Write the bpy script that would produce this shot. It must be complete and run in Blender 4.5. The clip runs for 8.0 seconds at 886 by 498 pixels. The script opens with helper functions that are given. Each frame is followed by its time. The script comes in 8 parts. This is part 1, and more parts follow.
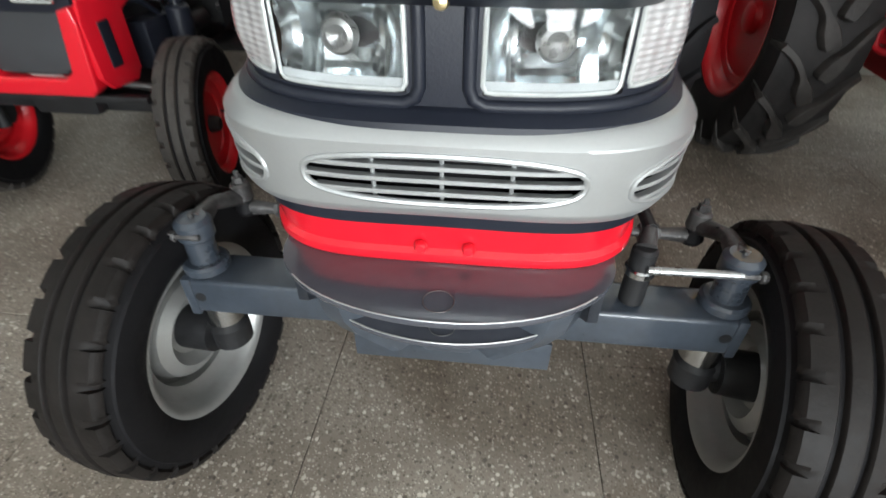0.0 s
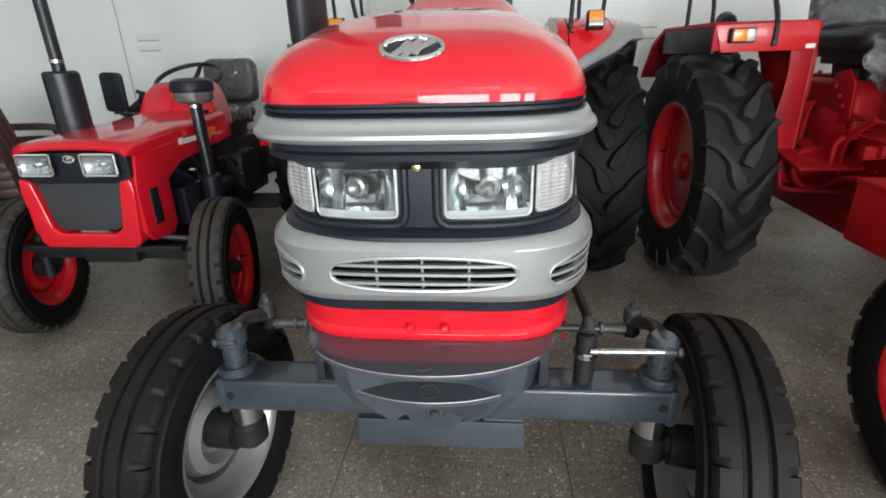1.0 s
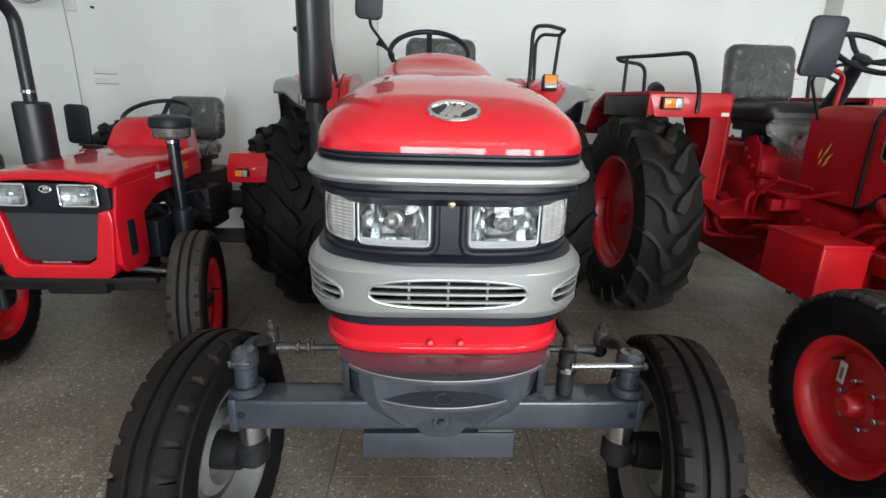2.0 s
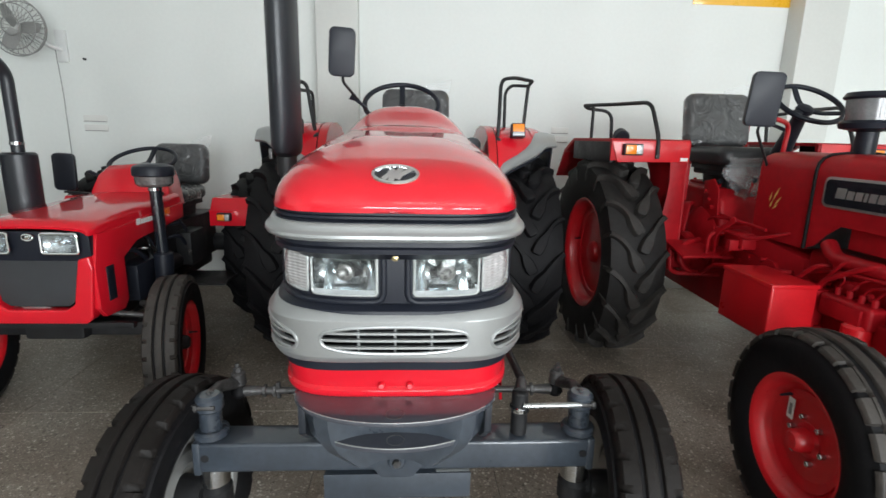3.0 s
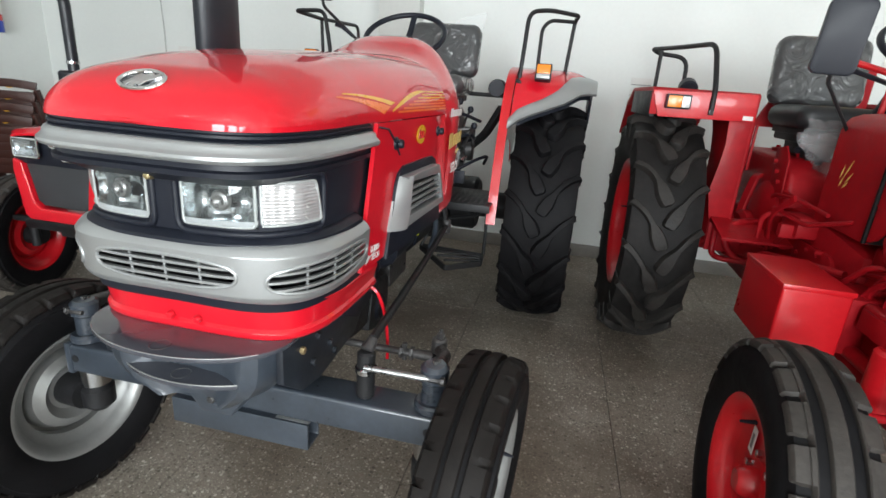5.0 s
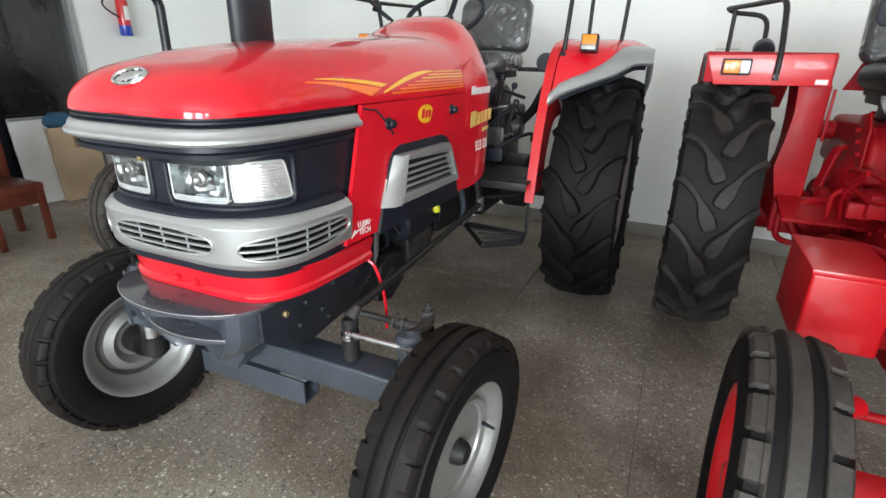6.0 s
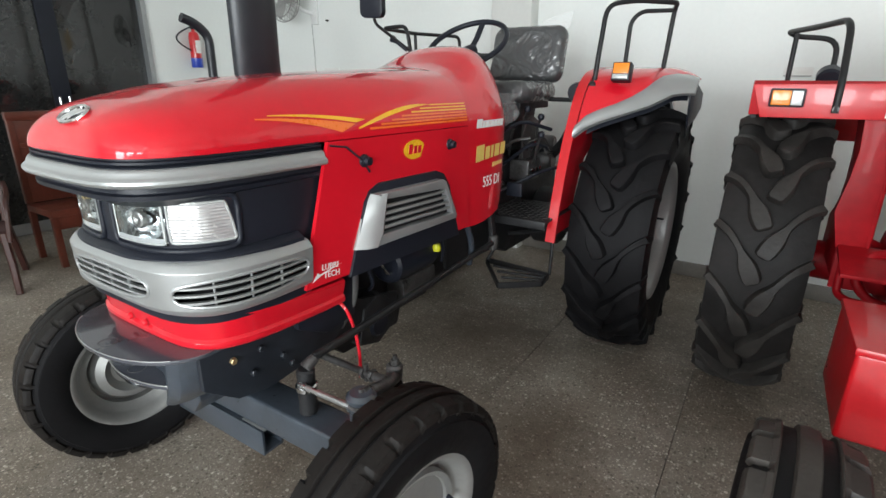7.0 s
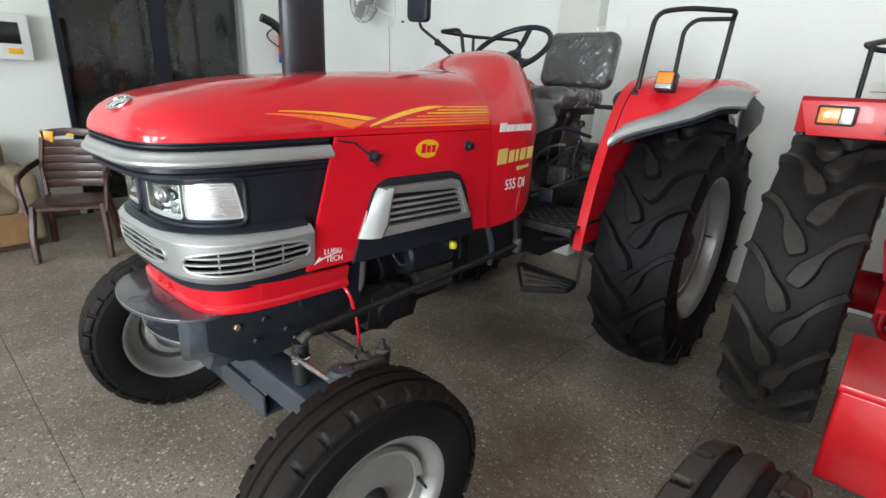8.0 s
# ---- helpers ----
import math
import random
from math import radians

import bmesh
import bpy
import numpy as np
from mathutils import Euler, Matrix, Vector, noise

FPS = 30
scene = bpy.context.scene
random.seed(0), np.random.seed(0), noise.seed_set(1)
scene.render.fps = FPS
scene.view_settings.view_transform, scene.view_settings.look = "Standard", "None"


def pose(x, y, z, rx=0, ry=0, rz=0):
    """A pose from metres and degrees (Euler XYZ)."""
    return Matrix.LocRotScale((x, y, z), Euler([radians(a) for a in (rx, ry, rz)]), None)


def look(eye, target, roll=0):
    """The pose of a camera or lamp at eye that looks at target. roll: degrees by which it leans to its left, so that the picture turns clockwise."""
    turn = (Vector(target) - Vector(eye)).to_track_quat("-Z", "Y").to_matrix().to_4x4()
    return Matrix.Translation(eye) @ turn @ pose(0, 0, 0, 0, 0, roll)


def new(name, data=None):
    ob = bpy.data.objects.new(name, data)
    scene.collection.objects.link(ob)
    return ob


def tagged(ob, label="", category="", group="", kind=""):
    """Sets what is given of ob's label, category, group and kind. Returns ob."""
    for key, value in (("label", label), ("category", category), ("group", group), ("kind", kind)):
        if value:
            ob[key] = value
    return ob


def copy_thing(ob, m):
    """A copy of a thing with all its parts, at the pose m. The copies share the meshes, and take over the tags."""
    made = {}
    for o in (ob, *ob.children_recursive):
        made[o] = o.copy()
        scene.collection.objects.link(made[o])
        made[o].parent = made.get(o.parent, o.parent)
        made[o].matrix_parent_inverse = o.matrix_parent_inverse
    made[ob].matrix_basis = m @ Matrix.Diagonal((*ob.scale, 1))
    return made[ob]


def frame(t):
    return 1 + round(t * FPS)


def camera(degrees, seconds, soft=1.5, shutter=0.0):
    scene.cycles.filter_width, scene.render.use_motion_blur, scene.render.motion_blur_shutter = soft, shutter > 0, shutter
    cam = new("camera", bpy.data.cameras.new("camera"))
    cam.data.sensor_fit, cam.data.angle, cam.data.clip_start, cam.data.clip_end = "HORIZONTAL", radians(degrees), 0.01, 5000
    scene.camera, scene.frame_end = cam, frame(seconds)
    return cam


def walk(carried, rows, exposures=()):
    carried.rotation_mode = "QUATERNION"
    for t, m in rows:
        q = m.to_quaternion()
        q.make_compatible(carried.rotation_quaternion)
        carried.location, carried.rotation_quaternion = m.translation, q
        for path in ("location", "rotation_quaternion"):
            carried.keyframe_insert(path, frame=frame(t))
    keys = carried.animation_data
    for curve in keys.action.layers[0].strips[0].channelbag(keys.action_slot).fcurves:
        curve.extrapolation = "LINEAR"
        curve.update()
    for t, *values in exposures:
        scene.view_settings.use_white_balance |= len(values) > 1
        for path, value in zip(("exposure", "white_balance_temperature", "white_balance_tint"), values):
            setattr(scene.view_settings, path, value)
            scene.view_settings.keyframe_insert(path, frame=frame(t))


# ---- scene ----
cam = camera(82.8, 8.0, 1.5, 0.3)
PATH = [
    (0, (0.056, -0.751, 1.271), (-0.104, 0.822, 0.046), 0.4),
    (0.1, (0.079, -0.804, 1.274), (-0.125, 0.828, 0.136), -0.3),
    (0.5, (0.108, -0.959, 1.307), (-0.123, 0.804, 0.391), -0.8),
    (0.7, (0.112, -1.014, 1.331), (-0.105, 0.788, 0.491), -1.0),
    (1, (0.112, -1.052, 1.34), (-0.051, 0.804, 0.612), -1.5),
    (1.2, (0.094, -1.084, 1.343), (-0.007, 0.802, 0.685), -1.2),
    (2.3, (-0.084, -1.27, 1.389), (0.05, 0.654, 0.862), 2.9),
    (2.5, (-0.078, -1.283, 1.406), (0.073, 0.655, 0.931), 3.4),
    (3, (0.041, -1.32, 1.428), (0.157, 0.628, 0.994), 1.3),
    (3.5, (0.223, -1.346, 1.42), (0.365, 0.599, 0.977), 1.1),
    (4, (0.371, -1.347, 1.393), (0.317, 0.582, 0.869), 1.3),
    (4.5, (0.564, -1.195, 1.37), (0.33, 0.704, 0.787), 1.4),
    (4.7, (0.645, -1.134, 1.371), (0.363, 0.752, 0.77), 2.8),
    (5.8, (1.101, -1.043, 1.407), (0.399, 0.697, 0.715), 2.5),
    (6, (1.133, -1.019, 1.402), (0.37, 0.685, 0.686), 1.1),
    (6.5, (1.212, -0.861, 1.403), (0.279, 0.773, 0.727), -0.9),
    (7, (1.306, -0.753, 1.425), (0.288, 0.849, 0.793), 0.7),
    (7.5, (1.452, -0.692, 1.437), (0.3, 0.816, 0.806), 1.4),
    (8, (1.542, -0.665, 1.441), (0.284, 0.753, 0.803), 2.7),
]
walk(cam, [(t, look(eye, target, roll)) for t, eye, target, roll in PATH], [(0.0, 0.19), (0.5, 0.16), (1.0, -0.12), (2.5, -0.22), (3.5, -0.08), (4.5, -0.07), (6.0, 0.22), (7.0, -0.01), (8.0, 0.04)])

# ---- world and lights ----
W = bpy.data.worlds.new("sky")
scene.world = W
W.use_nodes = True
wn = W.node_tree.nodes
sky = wn.new("ShaderNodeTexSky")
sky.sky_type, sky.sun_disc = "NISHITA", False
sky.sun_elevation, sky.sun_rotation = radians(48), radians(200)
W.node_tree.links.new(sky.outputs[0], wn["Background"].inputs[0])
wn["Background"].inputs[1].default_value = 0.12

SUN = new("sun", bpy.data.lights.new("sun", "SUN"))
SUN.data.energy, SUN.data.angle, SUN.data.color = 2.0, radians(0.5), (1, 0.96, 0.9)
SUN.matrix_world = look((-3, -14, 14), (0, 0, 0))


def area(name, eye, target, w, h, power, color=(1, 1, 1)):
    lamp = new(name, bpy.data.lights.new(name, "AREA"))
    lamp.data.shape, lamp.data.size, lamp.data.size_y = "RECTANGLE", w, h
    lamp.data.energy, lamp.data.color = power, color
    lamp.matrix_world = look(eye, target)
    return lamp


# room: x from the left wall to the right wall, y from the shop front to the back wall
XL, XR, YF, YB, ZC = -4.4, 6.6, -6.2, 3.40, 3.5
WINDOWS = [(-0.8, 0.9), (1.4, 3.1), (3.6, 5.3)]   # openings of the shop front, in x
WZ0, WZ1 = 0.45, 2.75
for a, b in WINDOWS:
    area("daylight", ((a + b) / 2, YF + 0.05, (WZ0 + WZ1) / 2), ((a + b) / 2, 0, 1.2), b - a - 0.1, WZ1 - WZ0 - 0.1, 234, (0.90, 0.96, 1.0))
TUBES = [(-2.2, -3.4), (0.4, -3.4), (3.0, -3.4)]
for x, y in TUBES:
    area("tube_glow", (x, y, ZC - 0.13), (x, y, 0), 1.15, 0.04, 6.0, (0.95, 1.0, 1.0))

# ---- materials ----


def mat(name, color, rough=0.5, metal=0.0, coat=0.0, vary=0.12, scale=6.0, fine=90.0, bump=0.05, spread=0.08, transmission=0.0, alpha=1.0, emit=0.0, spec=0.5):
    """A plain surface with variation at two scales, in metres of the object's own space."""
    m = bpy.data.materials.new(name)
    m.use_nodes = True
    n, l = m.node_tree.nodes, m.node_tree.links
    p = n["Principled BSDF"]
    p.inputs["Metallic"].default_value = metal
    p.inputs["Coat Weight"].default_value = coat
    p.inputs["Specular IOR Level"].default_value = spec
    p.inputs["Coat Roughness"].default_value = 0.04
    p.inputs["Transmission Weight"].default_value = transmission
    p.inputs["Alpha"].default_value = alpha
    if emit:
        p.inputs["Emission Color"].default_value = (*color, 1)
        p.inputs["Emission Strength"].default_value = emit
    co = n.new("ShaderNodeTexCoord")
    big, small = n.new("ShaderNodeTexNoise"), n.new("ShaderNodeTexNoise")
    for t, s, d in ((big, scale, 4), (small, fine, 3)):
        t.inputs["Scale"].default_value, t.inputs["Detail"].default_value = s, d
        l.new(co.outputs["Object"], t.inputs["Vector"])
    mix = n.new("ShaderNodeMix")
    mix.data_type = "FLOAT"
    mix.inputs[0].default_value = 0.35
    l.new(big.outputs["Fac"], mix.inputs[2])
    l.new(small.outputs["Fac"], mix.inputs[3])
    tone = n.new("ShaderNodeMapRange")
    tone.inputs["From Min"].default_value, tone.inputs["From Max"].default_value = 0.3, 0.7
    tone.inputs["To Min"].default_value, tone.inputs["To Max"].default_value = 1 - vary, 1 + vary
    l.new(mix.outputs[0], tone.inputs["Value"])
    hsv = n.new("ShaderNodeHueSaturation")
    hsv.inputs["Color"].default_value = (*color, 1)
    l.new(tone.outputs[0], hsv.inputs["Value"])
    l.new(hsv.outputs[0], p.inputs["Base Color"])
    r = n.new("ShaderNodeMapRange")
    r.inputs["From Min"].default_value, r.inputs["From Max"].default_value = 0.3, 0.7
    r.inputs["To Min"].default_value, r.inputs["To Max"].default_value = max(0.02, rough - spread), min(1, rough + spread)
    l.new(mix.outputs[0], r.inputs["Value"])
    l.new(r.outputs[0], p.inputs["Roughness"])
    if bump:
        b = n.new("ShaderNodeBump")
        b.inputs["Strength"].default_value, b.inputs["Distance"].default_value = bump, 0.004
        l.new(small.outputs["Fac"], b.inputs["Height"])
        l.new(b.outputs[0], p.inputs["Normal"])
    return m


RED = mat("red_paint", (0.62, 0.008, 0.020), 0.42, 0, 0.95, 0.04, 3, 60, 0.01, 0.04, spec=0.15)
# duller red for the all-red tractor, its dimmer light put into the colour
RED_DULL_SHADED = mat("shaded_red_chassis_paint", (0.35, 0.0062, 0.0115), 0.48, 0, 0.05, 0.25, 5, 30, 0.15, 0.1, spec=0.2)
RED_RIM = mat("red_rim_paint", (0.55, 0.008, 0.014), 0.34, 0, 0.3, 0.1, 6, 60, 0.04)
BLACK_PLASTIC = mat("black_plastic", (0.011, 0.013, 0.020), 0.42, 0, 0, 0.15, 8, 300, 0.08, spec=0.3)
BLACK_GLOSS = mat("black_gloss_paint", (0.012, 0.014, 0.019), 0.22, 0, 0.3, 0.15, 6, 80, 0.02)
BLACK_IRON = mat("black_iron", (0.016, 0.016, 0.017), 0.5, 0.1, 0, 0.35, 9, 70, 0.25, 0.15, spec=0.35)
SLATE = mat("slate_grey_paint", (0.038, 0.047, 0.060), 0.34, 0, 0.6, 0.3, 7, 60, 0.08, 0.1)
# slate darkened for the bracket's sides, with their shade in the colour
SLATE_SHADED = mat("shaded_slate_paint", (0.017, 0.020, 0.026), 0.4, 0, 0.1, 0.3, 7, 60, 0.1, 0.1, spec=0.35)
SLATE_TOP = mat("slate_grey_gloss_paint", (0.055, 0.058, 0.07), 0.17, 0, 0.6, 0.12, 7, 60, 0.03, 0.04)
CAST = mat("greasy_cast_steel", (0.072, 0.069, 0.068), 0.38, 0.4, 0, 0.55, 18, 80, 0.4, 0.15)
SILVER = mat("silver_paint", (0.385, 0.395, 0.395), 0.38, 0.6, 0.12, 0.05, 5, 200, 0.02, 0.05)
RIM_GREY = mat("rim_silver_paint", (0.31, 0.31, 0.30), 0.38, 0.55, 0.1, 0.10, 4, 60, 0.008, 0.05)
CHROME = mat("chrome", (0.8, 0.81, 0.82), 0.08, 1.0, 0, 0.03, 5, 60, 0.0, 0.03)
STEEL = mat("bright_steel", (0.55, 0.56, 0.57), 0.22, 1.0, 0, 0.1, 12, 90, 0.03)
RUBBER = mat("tyre_rubber", (0.0066, 0.0063, 0.0070), 0.6, 0, 0, 0.35, 6, 45, 0.2, 0.12, spec=0.15)
RUBBER_DUST = mat("dusty_tyre_tread", (0.027, 0.0245, 0.0225), 0.6, 0, 0, 0.55, 9, 60, 0.35, 0.12, spec=0.3)
RUBBER_FRONT = mat("front_tyre_tread", (0.0108, 0.0090, 0.0081), 0.56, 0, 0, 0.45, 8, 60, 0.25, 0.14, spec=0.16)
RUBBER_GREY = mat("dusty_tyre_rubber", (0.0155, 0.0142, 0.0138), 0.62, 0, 0, 0.6, 5, 45, 0.25, 0.12, spec=0.2)
GREY_TREAD = mat("grey_worn_tread", (0.041, 0.036, 0.032), 0.6, 0, 0, 0.5, 7, 70, 0.3, 0.14, spec=0.3)
BRIGHT_BAR = mat("worn_steel_bar", (0.42, 0.43, 0.43), 0.3, 0.9, 0, 0.25, 20, 90, 0.1, 0.1)
AMBER = mat("amber_lens", (0.85, 0.25, 0.02), 0.2, 0, 0.5, 0.1, 20, 160, 0.25, 0.05)
CLEAR_LENS = mat("clear_lamp_lens", (0.46, 0.48, 0.47), 0.2, 0.3, 0.6, 0.08, 30, 220, 0.3, 0.06)
GLASS = mat("lamp_glass", (0.95, 0.97, 1.0), 0.03, 0, 0, 0.0, 5, 60, 0.0, 0.01, 1.0)
SEAT = mat("black_vinyl", (0.017, 0.018, 0.02), 0.45, 0, 0, 0.15, 9, 120, 0.2)
FILM = mat("clear_plastic_film", (0.8, 0.82, 0.84), 0.12, 0, 0, 0.05, 14, 40, 0.6, 0.06, 0.0, 0.22)
FILM_GREY = mat("crumpled_film", (0.55, 0.55, 0.56), 0.16, 0, 0.6, 0.2, 20, 60, 0.8, 0.08, 0.0, 0.38)
YELLOW = mat("yellow_decal", (0.85, 0.46, 0.02), 0.3, 0, 0.5, 0.04)
ORANGE = mat("orange_decal", (0.85, 0.17, 0.012), 0.3, 0, 0.5, 0.04)
WHITE_DECAL = mat("white_decal", (0.78, 0.78, 0.76), 0.35, 0, 0.4, 0.04)
GOLD_DECAL = mat("gold_decal", (0.72, 0.52, 0.14), 0.35, 0, 0.4, 0.1)
PAPER = mat("white_paper", (0.75, 0.75, 0.72), 0.7, 0, 0, 0.06)
INK = mat("grey_ink", (0.2, 0.2, 0.2), 0.6)
WALL = mat("white_wall_paint", (0.775, 0.80, 0.775), 0.6, 0, 0, 0.035, 0.9, 35, 0.06, 0.08)
CEIL = mat("white_ceiling_paint", (0.78, 0.78, 0.76), 0.8, 0, 0, 0.04, 1.2, 40, 0.05)
SKIRT = mat("grey_skirting_stone", (0.19, 0.175, 0.155), 0.45, 0, 0, 0.25, 5, 90, 0.1)
COLUMN = mat("column_paint", (0.66, 0.67, 0.64), 0.6, 0, 0, 0.05, 1.2, 35, 0.06)
BROWN_PLASTIC = mat("brown_plastic", (0.046, 0.015, 0.011), 0.36, 0, 0.1, 0.15, 5, 90, 0.05)
STACK_BLACK = mat("stack_black_paint", (0.012, 0.014, 0.019), 0.42, 0, 0.05, 0.15, 5, 120, 0.05, 0.06)
BROWN_WOOD = mat("dark_brown_wood", (0.075, 0.047, 0.038), 0.5, 0, 0, 0.3, 7, 90, 0.15)
SOFA = mat("beige_sofa_cloth", (0.22, 0.175, 0.11), 0.9, 0, 0, 0.4, 6, 160, 0.5)
TAN_WOOD = mat("tan_veneer", (0.25, 0.145, 0.065), 0.45, 0, 0.1, 0.3, 4, 60, 0.08)
RED_WOOD = mat("red_brown_polished_wood", (0.085, 0.020, 0.011), 0.35, 0, 0.2, 0.35, 5, 60, 0.05)
CARDBOARD = mat("cardboard", (0.42, 0.31, 0.2), 0.8, 0, 0, 0.12, 5, 90, 0.15)
ALU = mat("grey_aluminium", (0.38, 0.39, 0.39), 0.4, 0.6, 0, 0.1, 8, 90, 0.05)
TINTED = mat("dark_tinted_glass", (0.017, 0.017, 0.0165), 0.06, 0, 0.2, 0.2, 3, 60, 0.0, 0.03)
WHITE_PLASTIC = mat("white_plastic", (0.72, 0.73, 0.72), 0.4, 0, 0, 0.05)
FAN_WIRE = mat("pale_grey_wire", (0.30, 0.30, 0.29), 0.45, 0.2)
RED_ENAMEL = mat("red_enamel", (0.55, 0.015, 0.02), 0.3, 0, 0.4, 0.06)
BLUE_PAINT = mat("blue_paint", (0.015, 0.05, 0.4), 0.35, 0, 0.3, 0.06)
BLUE_CLOTH = mat("blue_cloth", (0.03, 0.09, 0.16), 0.9, 0, 0, 0.3, 20, 90, 0.4)
TUBE_GLASS = mat("fluorescent_tube", (0.96, 1.0, 0.97), 0.4, emit=3.0)
SMOKY = mat("dusty_clear_plastic", (0.15, 0.152, 0.155), 0.22, 0, 0.5, 0.25, 14, 90, 0.05)
SHADE = mat("lamp_shield_grey", (0.22, 0.22, 0.21), 0.3, 0.7)
YELLOW_CAP = mat("yellow_plastic", (0.6, 0.6, 0.02), 0.4)


def reflector_material():
    """Bright pressed reflector with fine vertical and facet relief."""
    m = mat("lamp_reflector", (0.58, 0.62, 0.62), 0.17, 0.95, 0.0, 0.12, 40, 120, 0.0, 0.06)
    n, l = m.node_tree.nodes, m.node_tree.links
    co, cell, b = n.new("ShaderNodeTexCoord"), n.new("ShaderNodeTexVoronoi"), n.new("ShaderNodeBump")
    cell.inputs["Scale"].default_value = 26
    b.inputs["Strength"].default_value, b.inputs["Distance"].default_value = 0.2, 0.005
    l.new(co.outputs["Object"], cell.inputs["Vector"])
    l.new(cell.outputs["Distance"], b.inputs["Height"])
    l.new(b.outputs[0], n["Principled BSDF"].inputs["Normal"])
    return m


REFLECTOR = reflector_material()


def wrapped_vinyl():
    """Black vinyl under tight, wrinkled clear film: the film is the coat, with a relief of its own."""
    m = mat("film_wrapped_vinyl", (0.048, 0.050, 0.052), 0.5, 0, 1.0, 0.2, 9, 120, 0.1)
    n, l = m.node_tree.nodes, m.node_tree.links
    p = n["Principled BSDF"]
    p.inputs["Coat Roughness"].default_value = 0.07
    co, t, b = n.new("ShaderNodeTexCoord"), n.new("ShaderNodeTexNoise"), n.new("ShaderNodeBump")
    t.inputs["Scale"].default_value, t.inputs["Detail"].default_value, t.inputs["Distortion"].default_value = 6.5, 1.6, 2.4
    b.inputs["Strength"].default_value, b.inputs["Distance"].default_value = 1.0, 0.05
    l.new(co.outputs["Object"], t.inputs["Vector"])
    l.new(t.outputs["Fac"], b.inputs["Height"])
    l.new(b.outputs[0], p.inputs["Coat Normal"])
    return m


SEAT_WRAPPED = wrapped_vinyl()


def ribbed_lens():
    """Clear indicator lens with a fine square grid over a bright cup."""
    m = mat("fluted_lens", (0.56, 0.55, 0.55), 0.24, 0.45, 0.4, 0.12, 26, 120, 0.0, 0.05)
    n, l = m.node_tree.nodes, m.node_tree.links
    co, add, b = n.new("ShaderNodeTexCoord"), n.new("ShaderNodeMath"), n.new("ShaderNodeBump")
    for k, axis in enumerate(("Z", "X")):
        wave = n.new("ShaderNodeTexWave")
        wave.bands_direction = axis
        wave.inputs["Scale"].default_value = 42 if axis == "Z" else 20
        l.new(co.outputs["Object"], wave.inputs["Vector"])
        l.new(wave.outputs["Fac"], add.inputs[k])
    b.inputs["Strength"].default_value, b.inputs["Distance"].default_value = 0.32, 0.004
    l.new(add.outputs[0], b.inputs["Height"])
    l.new(b.outputs[0], n["Principled BSDF"].inputs["Normal"])
    return m


FLUTED = ribbed_lens()


